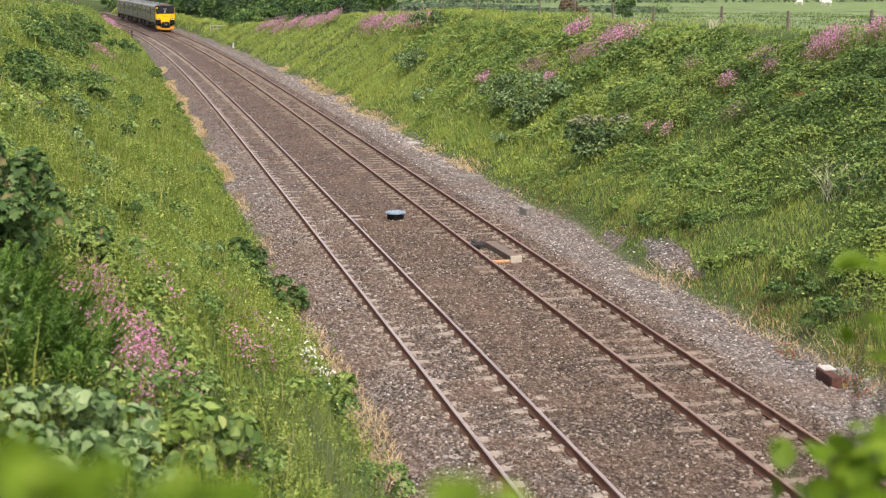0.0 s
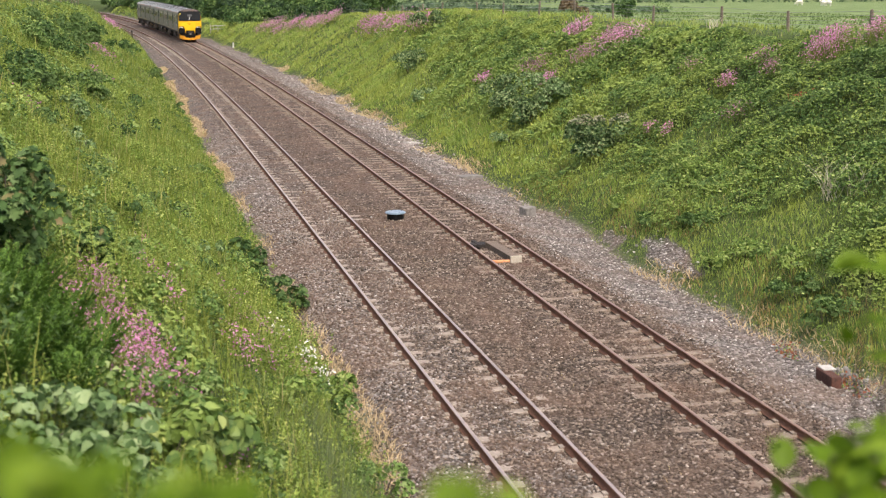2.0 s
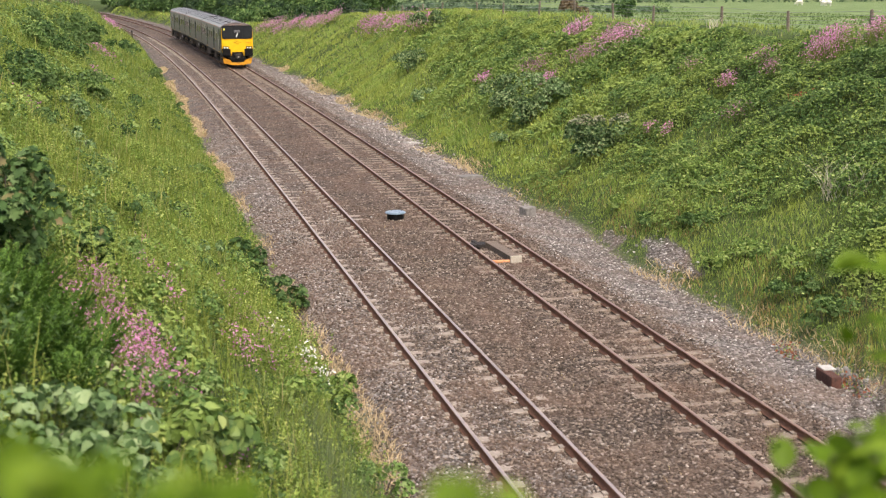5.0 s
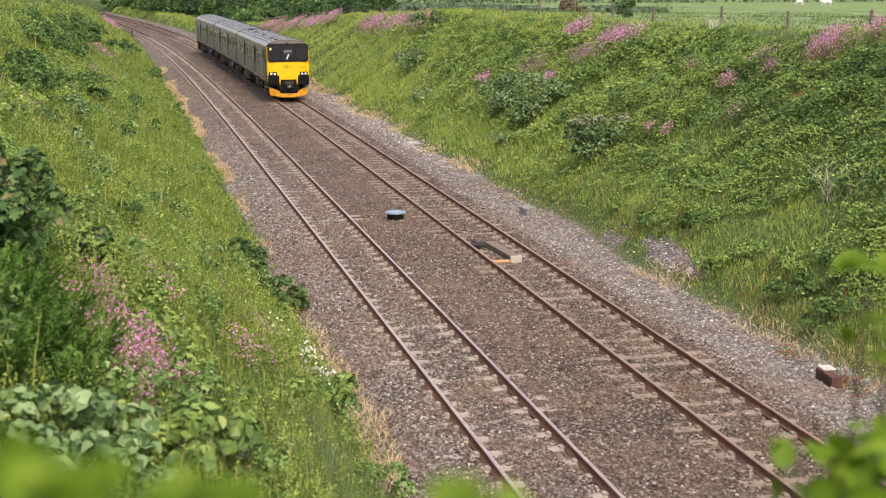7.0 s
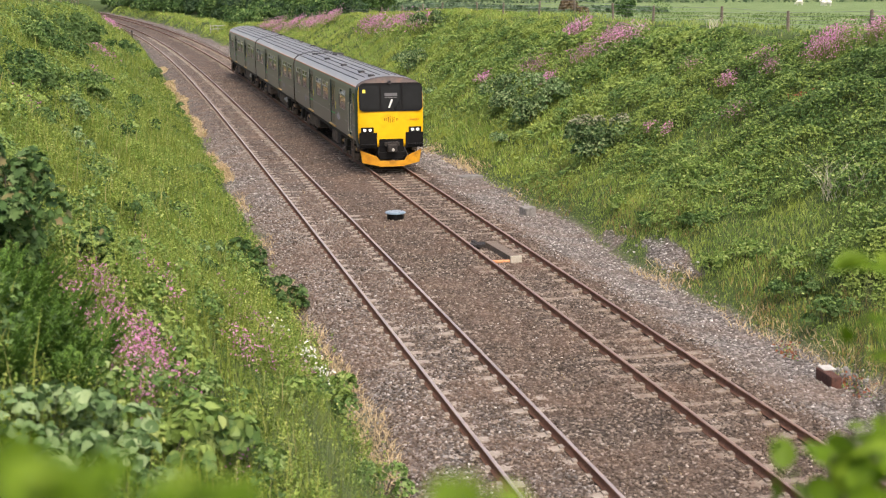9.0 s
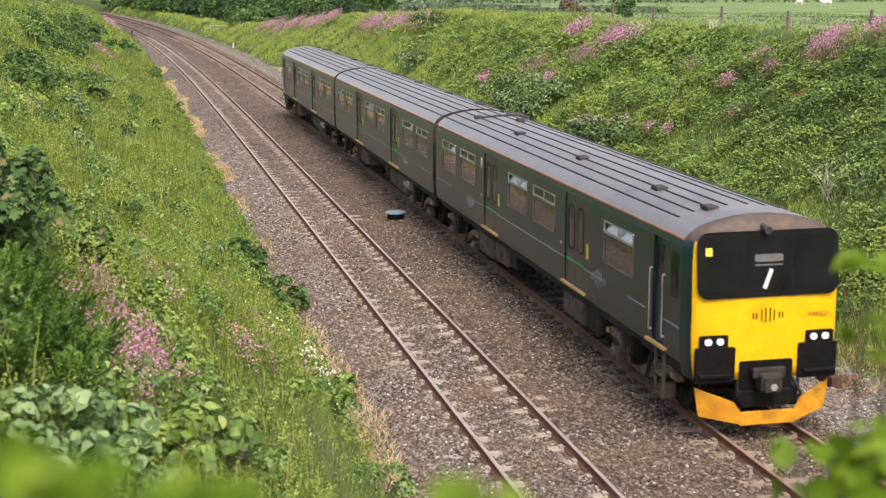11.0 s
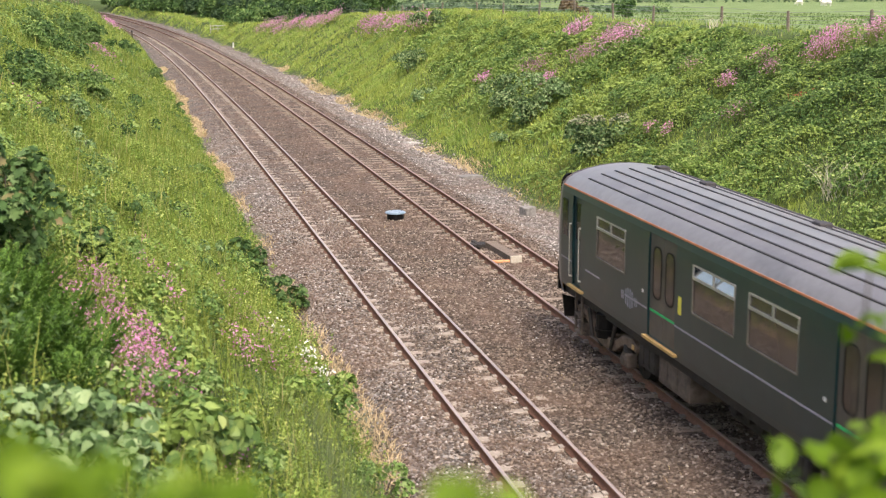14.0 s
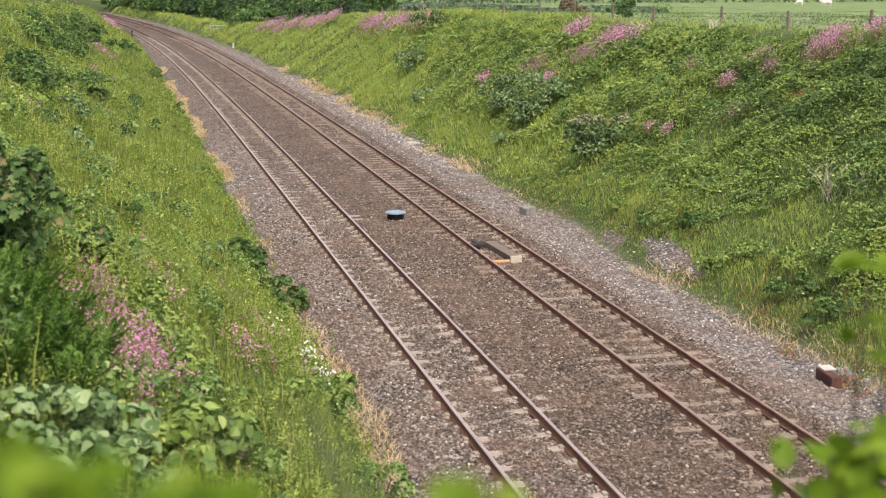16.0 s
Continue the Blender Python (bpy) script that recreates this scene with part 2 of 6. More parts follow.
SYCAMORE = foliage("sapling_leaf", [(0, (0.03, 0.07, 0.02)), (0.6, (0.075, 0.145, 0.04)), (0.9, (0.13, 0.21, 0.065)), (1, (0.24, 0.19, 0.09))])
PALE_LEAF = foliage("pale_downy_leaf", [(0, (0.06, 0.12, 0.04)), (0.5, (0.17, 0.27, 0.105)), (1, (0.33, 0.43, 0.21))])
BRIGHT_LEAF = foliage("bright_young_leaf", [(0, (0.08, 0.15, 0.005)), (0.6, (0.15, 0.26, 0.01)), (1, (0.25, 0.36, 0.04))], through_light=0.45)
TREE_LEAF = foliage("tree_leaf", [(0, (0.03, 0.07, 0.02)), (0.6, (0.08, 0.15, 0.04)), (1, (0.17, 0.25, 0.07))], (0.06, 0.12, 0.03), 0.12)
# tree leaf again, with the wood's shade put into darker tints
WOOD_SHADE_LEAF = foliage("shaded_wood_leaf", [(0, (0.016, 0.04, 0.018)), (0.6, (0.045, 0.09, 0.034)), (1, (0.11, 0.17, 0.06))], (0.03, 0.065, 0.027), 0.12)
# distance haze is put into the hedge's bluish green
HAZED_HEDGE = foliage("hazed_hedge_leaf", [(0, (0.06, 0.11, 0.06)), (1, (0.13, 0.19, 0.10))])
FERN = foliage("feathery_green", [(0, (0.05, 0.12, 0.018)), (1, (0.15, 0.27, 0.045))])
PINK = foliage("pink_blossom", [(0, (0.46, 0.14, 0.32)), (0.6, (0.64, 0.28, 0.49)), (1, (0.74, 0.47, 0.63))])
DULL_PINK = foliage("faded_pink_blossom", [(0, (0.32, 0.15, 0.22)), (0.6, (0.48, 0.22, 0.36)), (1, (0.62, 0.33, 0.48))])
WHITE_BLOOM = foliage("white_blossom", [(0, (0.7, 0.7, 0.66)), (1, (0.85, 0.85, 0.82))])
YELLOW_BLOOM = foliage("yellow_blossom", [(0, (0.62, 0.55, 0.06)), (1, (0.75, 0.65, 0.1))])
CREAM = foliage("cream_blossom", [(0, (0.26, 0.27, 0.16)), (1, (0.42, 0.41, 0.29))])
RUST_LEAF = foliage("reddish_leaf", [(0, (0.22, 0.07, 0.04)), (1, (0.35, 0.14, 0.07))])


# ---- mesh helpers ----
def part(name, bm, material, parent=None, label="", smooth=False):
    """Links a bmesh as one mesh object, under a thing or a part where one is given."""
    me = bpy.data.meshes.new(name)
    if smooth:
        for f in bm.faces:
            f.smooth = True
    bm.to_mesh(me)
    bm.free()
    for m in material if isinstance(material, (list, tuple)) else [material]:
        me.materials.append(m)
    ob = new(name, me)
    ob.parent = parent
    return tagged(ob, label)


def empty(name, m=None):
    ob = new(name)
    ob.empty_display_size = 0.2
    if m is not None:
        ob.matrix_basis = m
    return ob


def box(bm, x0, x1, y0, y1, z0, z1, bevel=0.0, mat=0):
    made = bmesh.ops.create_cube(bm, size=1.0, matrix=Matrix.Translation(((x0 + x1) / 2, (y0 + y1) / 2, (z0 + z1) / 2)) @ Matrix.Diagonal((abs(x1 - x0), abs(y1 - y0), abs(z1 - z0), 1)))
    faces = {f for v in made["verts"] for f in v.link_faces}
    for f in faces:
        f.material_index = mat
    if bevel:
        bmesh.ops.bevel(bm, geom=list({e for f in faces for e in f.edges}), offset=bevel, segments=2, affect="EDGES", profile=0.6)
    return bm


def tube(bm, a, b, r0, r1=None, sides=10):
    a, b = Vector(a), Vector(b)
    m = Matrix.Translation((a + b) / 2) @ (b - a).to_track_quat("Z", "Y").to_matrix().to_4x4()
    bmesh.ops.create_cone(bm, cap_ends=True, segments=sides, radius1=r0, radius2=r0 if r1 is None else r1, depth=(b - a).length, matrix=m)
    return bm


def array_mesh(name, verts, loops, starts, material):
    me = bpy.data.meshes.new(name)
    me.vertices.add(len(verts))
    me.vertices.foreach_set("co", np.ascontiguousarray(verts, dtype=np.float32).ravel())
    me.loops.add(len(loops))
    me.loops.foreach_set("vertex_index", np.asarray(loops, dtype=np.int32))
    me.polygons.add(len(starts))
    me.polygons.foreach_set("loop_start", np.asarray(starts, dtype=np.int32))
    me.materials.append(material)
    me.update(calc_edges=True)
    return me


RNG = np.random.default_rng(11)


def unit(v):
    return v / np.maximum(np.linalg.norm(v, axis=1, keepdims=True), 1e-9)


def leaf_mesh(name, at, size, material, up=None, spread=0.7, slim=0.6, fold=0.18):
    """Folded leaves at the points at: two triangles each, facing roughly along up."""
    n = len(at)
    up = np.tile((0, 0, 1.0), (n, 1)) if up is None else up
    normal = unit(up + RNG.normal(0, spread, (n, 3)))
    along = unit(np.cross(normal, RNG.normal(0, 1, (n, 3))))
    across = np.cross(normal, along)
    size = np.broadcast_to(np.asarray(size, float), (n,))[:, None] * RNG.uniform(0.65, 1.3, (n, 1))
    v = np.stack([at - along * size * 0.5, at + across * size * slim * 0.5 + normal * size * fold, at + along * size * 0.5 - normal * size * 0.1, at - across * size * slim * 0.5 + normal * size * fold], 1).reshape(-1, 3)
    base = np.arange(n)[:, None] * 4
    loops = (base + np.array([0, 1, 2, 0, 2, 3])).ravel()
    return array_mesh(name, v, loops, np.arange(2 * n) * 3, material)


def broad_leaf_mesh(name, at, size, material, up=None, spread=0.5, slim=0.85, lobed=False):
    """Large leaves, rounded or five-lobed, creased along the middle."""
    n = len(at)
    up = np.tile((0, 0, 1.0), (n, 1)) if up is None else up
    normal = unit(up + RNG.normal(0, spread, (n, 3)))
    along = unit(np.cross(normal, RNG.normal(0, 1, (n, 3))))
    across = np.cross(normal, along)
    size = np.broadcast_to(np.asarray(size, float), (n,))[:, None] * RNG.uniform(0.65, 1.3, (n, 1))
    shape = ((-0.5, 0, 0), (-0.36, 0.34, 0.10), (-0.05, 0.5, 0.13), (0.28, 0.32, 0.07), (0.5, 0, -0.10), (0.28, -0.32, 0.07), (-0.05, -0.5, 0.13), (-0.36, -0.34, 0.10), (0.0, 0, 0.0))
    if lobed:
        shape = ((-0.34, 0, 0), (-0.42, 0.26, 0.04), (-0.16, 0.26, 0.08), (-0.08, 0.52, 0.02), (0.10, 0.24, 0.08), (0.30, 0.36, 0.0), (0.26, 0.13, 0.07), (0.58, 0, -0.12), (0.26, -0.13, 0.07), (0.30, -0.36, 0.0), (0.10, -0.24, 0.08), (-0.08, -0.52, 0.02), (-0.16, -0.26, 0.08), (-0.42, -0.26, 0.04), (0, 0, 0.02))
    rim = len(shape) - 1
    v = np.stack([at + (along * a + across * b * slim + normal * c) * size for a, b, c in shape], 1).reshape(-1, 3)
    tris = np.array([[rim, i, (i + 1) % rim] for i in range(rim)]).ravel()
    loops = (np.arange(n)[:, None] * (rim + 1) + tris).ravel()
    return array_mesh(name, v, loops, np.arange(rim * n) * 3, material)


def blade_mesh(name, at, height, width, material, lean=0.35, up=None):
    """Grass blades: tapered and bent, three triangles each."""
    n = len(at)
    height = np.broadcast_to(np.asarray(height, float), (n,))[:, None] * RNG.uniform(0.55, 1.25, (n, 1))
    width = np.broadcast_to(np.asarray(width, float), (n,))[:, None]
    turn = RNG.uniform(0, 2 * np.pi, n)
    side = np.stack([np.cos(turn), np.sin(turn), np.zeros(n)], 1)
    bend = np.concatenate([RNG.normal(0, lean, (n, 2)), np.zeros((n, 1))], 1)
    rise = np.array([[0, 0, 1.0]]) if up is None else up
    mid, tip = at + (rise * 0.55 + bend * 0.35) * height, at + (rise + bend) * height
    v = np.stack([at - side * width * 0.5, at + side * width * 0.5, mid + side * width * 0.42, mid - side * width * 0.42, tip], 1).reshape(-1, 3)
    base = np.arange(n)[:, None] * 5
    loops = (base + np.array([0, 1, 2, 3, 3, 2, 4])).ravel()
    starts = (np.arange(n)[:, None] * 7 + np.array([0, 4])).ravel()
    return array_mesh(name, v, loops, starts, material)


def on_ground(s, lat, lift=0.0):
    x, y = place(s, lat)
    return np.stack([x, y, ground_z(s, lat) + lift], 1)


HERB = foliage("bank_herb_leaf", [(0, (0.08, 0.14, 0.022)), (0.4, (0.20, 0.31, 0.042)), (0.85, (0.32, 0.43, 0.08)), (1, (0.42, 0.48, 0.14))], (0.24, 0.37, 0.05), 0.5, second=[(0, (0.05, 0.11, 0.03)), (0.6, (0.11, 0.19, 0.055)), (1, (0.24, 0.33, 0.12))])
NETTLE = foliage("nettle_leaf", [(0, (0.035, 0.075, 0.02)), (0.6, (0.085, 0.16, 0.04)), (1, (0.17, 0.27, 0.08))], (0.10, 0.165, 0.05), 0.6)
STALK_LEAF = foliage("stalk_leaf", [(0, (0.10, 0.165, 0.032)), (0.5, (0.24, 0.33, 0.06)), (0.85, (0.42, 0.50, 0.115)), (1, (0.55, 0.57, 0.20))], (0.19, 0.295, 0.06), 0.45)
SEED_STALK = foliage("yellow_seed_stalk", [(0, (0.26, 0.31, 0.06)), (0.7, (0.40, 0.43, 0.11)), (1, (0.50, 0.45, 0.22))])
MID_LEAF = foliage("mid_green_leaf", [(0, (0.07, 0.14, 0.03)), (0.6, (0.16, 0.26, 0.065)), (1, (0.31, 0.41, 0.16))])
# blades paled like the meadow ground, haze put into their green
HAZED_MEADOW = foliage("hazed_meadow_blade", [(0, (0.135, 0.205, 0.062)), (1, (0.235, 0.295, 0.12))], (0.128, 0.205, 0.06), 0.1)
PALE_STALK = foliage("bleached_stalk", [(0, (0.42, 0.38, 0.28)), (1, (0.62, 0.58, 0.46))])
GREY_GRASS = foliage("grey_green_blade", [(0, (0.10, 0.15, 0.06)), (1, (0.24, 0.29, 0.14))])
RUST_TWIG = foliage("brown_twiggy_growth", [(0, (0.10, 0.07, 0.04)), (1, (0.24, 0.18, 0.10))])

SEEDHEAD = foliage("reddish_seedhead_grass", [(0, (0.24, 0.20, 0.06)), (0.5, (0.34, 0.25, 0.09)), (1, (0.42, 0.27, 0.13))])


# ---- the ground, one sheet to the horizon ----
def ground_sheet():
    s = np.concatenate([[-290, -200, -120], np.arange(-60, 14, 4.0), np.arange(14, 90, 0.5), np.arange(90, 200, 1.0), np.arange(200, 340, 4.0), [360, 400, 460, 540, 660, 820, 1050, 1300, 1590]])
    lat = np.concatenate([[-900, -500, -300, -180, -110, -70, -45, -30, -22, -18], np.arange(-15, -2, 0.5), np.arange(-2, 9, 0.25), np.arange(9, 24, 0.5), [25, 27, 30, 35, 42, 50, 62, 80, 105, 140, 190, 250, 330, 450, 650, 950]])
    ss, ll = np.meshgrid(s, lat, indexing="ij")
    x, y = place(ss, ll)
    z = ground_z(ss, ll)
    rows, cols = ss.shape
    index = np.arange(rows * cols).reshape(rows, cols)
    quads = np.stack([index[:-1, :-1], index[:-1, 1:], index[1:, 1:], index[1:, :-1]], -1).reshape(-1, 4)
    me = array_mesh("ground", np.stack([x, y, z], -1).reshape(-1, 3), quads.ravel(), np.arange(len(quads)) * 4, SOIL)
    lf, rf = feet(ss)
    bed = np.maximum(np.clip((ll - lf + 0.1) / 0.3, 0, 1) * np.clip((rf - ll + 0.1) / 0.3, 0, 1), bare(ss, ll) * 1.0)
    fresh = np.clip((ll - 5.7) / 0.5, 0, 1) + 0.75 * np.clip((-0.9 - ll) / 0.5, 0, 1) + 0.3 * np.clip((0.7 - np.abs(ll)) / 0.1, 0, 1)
    field = np.clip((np.maximum(-ll - 13, ll - 18)) / 3.0, 0, 1)
    zone = me.color_attributes.new("zone", "FLOAT_COLOR", "POINT")
    zone.data.foreach_set("color", np.stack([bed, fresh, field, np.ones_like(bed)], -1).astype(np.float32).ravel())
    me.polygons.foreach_set("use_smooth", np.ones(len(quads), dtype=bool))
    return tagged(new("ground", me), "railway cutting with green banks, brown ballast bed and meadows", "ground", kind="structure")


ground_sheet()


def ballast_stones(name, count, s0, s1, lat0, lat1, size, material, label):
    """Loose stones lying on the bed: squashed, turned octahedra."""
    s, lat = RNG.uniform(s0, s1, count), RNG.uniform(lat0, lat1, count)
    lf, rf = feet(s)
    keep = (RNG.uniform(0, 1, count) < np.clip((s1 - s) / 14, 0, 1)) & (lat > lf + RNG.uniform(-0.5, 0.3, count)) & ((lat < rf + RNG.uniform(-0.3, 0.35, count)) | bare(s, lat))
    for rail in (-GAUGE, GAUGE, TRACK_GAP - GAUGE, TRACK_GAP + GAUGE):
        keep &= np.abs(lat - rail) > 0.09
    s, lat = s[keep], lat[keep]
    n = len(s)
    at = on_ground(s, lat, 0.008)
    shape = np.array([[1, 0, 0], [-1, 0, 0], [0, 1, 0], [0, -1, 0], [0, 0, 1], [0, 0, -1]], float)
    tris = np.array([[0, 2, 4], [2, 1, 4], [1, 3, 4], [3, 0, 4], [2, 0, 5], [1, 2, 5], [3, 1, 5], [0, 3, 5]])
    v = shape[None] * RNG.uniform(0.55, 1.25, (n, 6, 1)) * (size * 0.5 * RNG.uniform(0.6, 1.4, n))[:, None, None]
    q = unit(RNG.normal(0, 1, (n, 4)))
    w, i, j, k = q.T
    turn = np.stack([np.stack([1 - 2 * (j * j + k * k), 2 * (i * j - k * w), 2 * (i * k + j * w)], 1), np.stack([2 * (i * j + k * w), 1 - 2 * (i * i + k * k), 2 * (j * k - i * w)], 1), np.stack([2 * (i * k - j * w), 2 * (j * k + i * w), 1 - 2 * (i * i + j * j)], 1)], 1)
    v = np.einsum("nab,nkb->nka", turn, v) * np.array([1, 1, 0.75]) + at[:, None]
    loops = (np.arange(n)[:, None, None] * 6 + tris[None]).ravel()
    me = array_mesh(name, v.reshape(-1, 3), loops, np.arange(n * 8) * 3, material)
    return tagged(new(name, me), label, "ballast", kind="stuff")


ballast_stones("ballast", 60000, 17, 52, -2.9, 5.9, 0.076, BALLAST, "brown angular ballast stones round the tracks")
ballast_stones("ballast", 16000, 42, 135, -2.9, 5.9, 0.085, BALLAST, "brown angular ballast stones further along the tracks")
ballast_stones("ballast", 13000, 17, 75, -2.9, -0.85, 0.075, CLEAN_BALLAST, "grey stones scattered along the bank foot")
ballast_stones("ballast", 4000, 17, 60, -0.66, 0.66, 0.06, CLEAN_BALLAST, "grey stones lying between the bright rails")
ballast_stones("ballast", 18000, 19, 56, 5.5, 9.6, 0.078, CLEAN_BALLAST, "loose pale grey stones beside the cutting foot")
ballast_stones("ballast", 11000, 46, 170, 5.7, 9.0, 0.10, CLEAN_BALLAST, "loose pale grey stones along the far cess")
ballast_stones("ballast", 6000, 58, 125, 6.9, 8.6, 0.16, CLEAN_BALLAST, "heap of large pale grey stones at the cutting foot")


# ---- the two tracks ----
RAIL_SECTION = [(-0.035, -0.006), (-0.028, 0.0), (0.028, 0.0), (0.035, -0.006), (0.033, -0.04), (0.01, -0.055), (0.01, -0.135), (0.07, -0.15), (0.07, -0.162), (-0.07, -0.162), (-0.07, -0.15), (-0.01, -0.135), (-0.01, -0.055), (-0.033, -0.04)]


def rail(name, lat, parent, head):
    s = np.concatenate([np.arange(-90, 15, 5.0), np.arange(15, 380, 2.0)])
    rows = [np.stack([*place(s, lat + dx), np.full_like(s, dz)], -1) for dx, dz in RAIL_SECTION]
    v = np.stack(rows, 1)
    n, k = v.shape[:2]
    index = np.arange(n * k).reshape(n, k)
    after = np.roll(index, -1, 1)
    quads = np.stack([index[:-1], index[1:], after[1:], after[:-1]], -1).reshape(-1, 4)
    me = array_mesh(name, v.reshape(-1, 3), quads.ravel(), np.arange(len(quads)) * 4, head)
    me.materials.append(RAIL_RUST)
    side = np.tile(np.array([0, 0, 0] + [1] * (k - 3), dtype=np.int32), n - 1)
    me.polygons.foreach_set("material_index", side)
    ob = new(name, me)
    ob.parent = parent
    return ob


def sleeper_mesh(material):
    bm = bmesh.new()
    for x0, x1 in ((-1.29, -0.42), (0.42, 1.29)):
        box(bm, x0, x1, -0.125, 0.125, -0.30, -0.155, 0.02)
    box(bm, -0.42, 0.42, -0.11, 0.11, -0.31, -0.168, 0.015)
    for r in (-GAUGE, GAUGE):
        for d in (-1, 1):
            box(bm, r + d * 0.05, r + d * 0.13, -0.07, 0.07, -0.16, -0.115)
    me = bpy.data.meshes.new("sleeper")
    bm.to_mesh(me)
    bm.free()
    me.materials.append(material)
    return me


def track(name, lat, pitch, start, material, head, label):
    top = tagged(empty(name), label, "railway track", kind="structure")
    rail("rail", lat - GAUGE, top, head)
    rail("rail", lat + GAUGE, top, head)
    me = sleeper_mesh(material)
    rng = random.Random(int(lat * 10) + 3)
    s = start
    while s < 190:
        x, y = place(s, lat)
        ob = new("sleeper", me)
        ob.matrix_basis = pose(float(x), float(y), rng.uniform(-0.016, 0.004) + (0.014 if lat > 1 else 0.0), 0, 0, math.degrees(float(heading(s))) + rng.uniform(-1.2, 1.2))
        ob.parent = top
        s += pitch + rng.uniform(-0.03, 0.03)
    return top


track("railway_track", 0.0, 0.735, 14.0, CONCRETE, RAIL_STEEL, "railway track with worn bright rails on pale half-buried concrete sleepers")
track("railway_track", TRACK_GAP, 0.70, 14.2, OLD_CONCRETE, DULL_STEEL, "railway track with rusty brown rails on stained half-buried sleepers")


# ---- the train: three diesel cars ----
GREEN = surface("dark_green_coach_paint", (0.004, 0.024, 0.027), (0.008, 0.034, 0.038), 0.32, 0, 3, 0.5, 0.01, 30, stain=(0.020, 0.035, 0.034), spec=0.5)
ROOF_GREY = surface("sooty_roof_grey", (0.085, 0.079, 0.080), (0.14, 0.13, 0.131), 0.30, 0, 6, 0.5, 0.03, stain=(0.05, 0.046, 0.047), spec=1.0)
ROOF_PALE = surface("pale_roof_edge_grey", (0.11, 0.105, 0.105), (0.17, 0.163, 0.163), 0.28, 0, 6, 0.5, 0.02, stain=(0.08, 0.075, 0.075), spec=1.0)
NOSE_TOP = surface("grimy_brown_cab_dome", (0.05, 0.038, 0.034), (0.10, 0.075, 0.066), 0.6, 0, 6, 0.8, 0.03, stain=(0.14, 0.08, 0.055), spec=0.3)
RIB = surface("black_roof_seam", (0.03, 0.028, 0.03), (0.055, 0.05, 0.052), 0.7, 0, 10, 1, 0)
YELLOW = surface("warning_yellow_paint", (0.80, 0.44, 0.004), (0.88, 0.51, 0.01), 0.38, 0, 3, 0.7, 0.02, stain=(0.68, 0.36, 0.008), spec=0.4)
PLOUGH = surface("dirty_yellow_plough_paint", (0.48, 0.20, 0.012), (0.68, 0.34, 0.02), 0.55, 0, 5, 1, 0.1, stain=(0.32, 0.15, 0.02))
BLACK = surface("matt_black_paint", (0.004, 0.004, 0.0045), (0.011, 0.0105, 0.0105), 0.5, 0, 8, 1, 0.05, spec=0.15)
ORANGE = surface("orange_cantrail_line", (0.52, 0.17, 0.075), (0.64, 0.25, 0.13), 0.5, 0, 6, 1, 0)
LILAC = surface("lilac_grey_line", (0.25, 0.25, 0.30), (0.34, 0.34, 0.40), 0.5, 0, 6, 1, 0)
LIME = surface("bright_green_line", (0.02, 0.42, 0.12), (0.03, 0.52, 0.17), 0.5, 0, 6, 1, 0)
DOOR_PAINT = surface("brown_grey_door_paint", (0.062, 0.056, 0.048), (0.10, 0.09, 0.078), 0.45, 0, 4, 0.6, 0.04, stain=(0.12, 0.10, 0.08))
ALLOY = surface("dull_window_alloy", (0.42, 0.41, 0.38), (0.60, 0.59, 0.55), 0.4, 0.5, 20, 1, 0)
DULL_ALLOY = surface("dirty_window_edge", (0.14, 0.13, 0.115), (0.24, 0.225, 0.20), 0.5, 0.3, 20, 1, 0)
DOOR_GLASS = surface("brown_door_glass", (0.04, 0.031, 0.024), (0.062, 0.048, 0.038), 0.12, 0, 3, 0.6, 0, spec=0.4)
BLIND = surface("grey_blind_cloth", (0.09, 0.09, 0.095), (0.15, 0.15, 0.155), 0.7, 0, 6, 1, 0)
CAST = surface("dusty_brown_casting", (0.11, 0.078, 0.055), (0.24, 0.175, 0.125), 0.85, 0.0, 6, 1.0, 0.3, stain=(0.06, 0.046, 0.037))
GRIME = surface("brake_dust_grime", (0.085, 0.066, 0.052), (0.18, 0.143, 0.115), 0.85, 0.1, 7, 1.2, 0.3, stain=(0.05, 0.042, 0.038))
DARK_GRIME_AND_SHADE = surface("oily_grime_and_shade", (0.018, 0.016, 0.015), (0.05, 0.043, 0.038), 0.75, 0.1, 7, 1.2, 0.3)
TREAD = surface("gold_worn_step_edge", (0.45, 0.28, 0.09), (0.66, 0.46, 0.20), 0.5, 0.2, 12, 2, 0.1)
EXHAUST = surface("scaled_exhaust_steel", (0.28, 0.26, 0.25), (0.52, 0.50, 0.48), 0.5, 0.5, 8, 1.5, 0.1, stain=(0.25, 0.13, 0.08))
RUSTY_END = surface("rust_streaked_end_panel", (0.024, 0.019, 0.017), (0.055, 0.04, 0.034), 0.8, 0, 4, 0.8, 0.1)
SEAT = surface("brown_seat_moquette", (0.10, 0.07, 0.055), (0.20, 0.15, 0.12), 0.9, 0, 20, 2, 0.1)
LINING = surface("cream_saloon_lining", (0.30, 0.26, 0.21), (0.42, 0.37, 0.31), 0.7, 0, 6, 1, 0)
WHITE_PAINT = surface("off_white_paint", (0.62, 0.62, 0.60), (0.76, 0.76, 0.74), 0.45, 0, 6, 1, 0)
STICKER = surface("yellow_door_sticker", (0.70, 0.62, 0.06), (0.80, 0.72, 0.12), 0.5, 0, 8, 1, 0)
GLASS = plain_glass("smoky_window_glass", (0.13, 0.098, 0.078))
GLASS.node_tree.nodes["Principled BSDF"].inputs["Transmission Weight"].default_value = 0.3
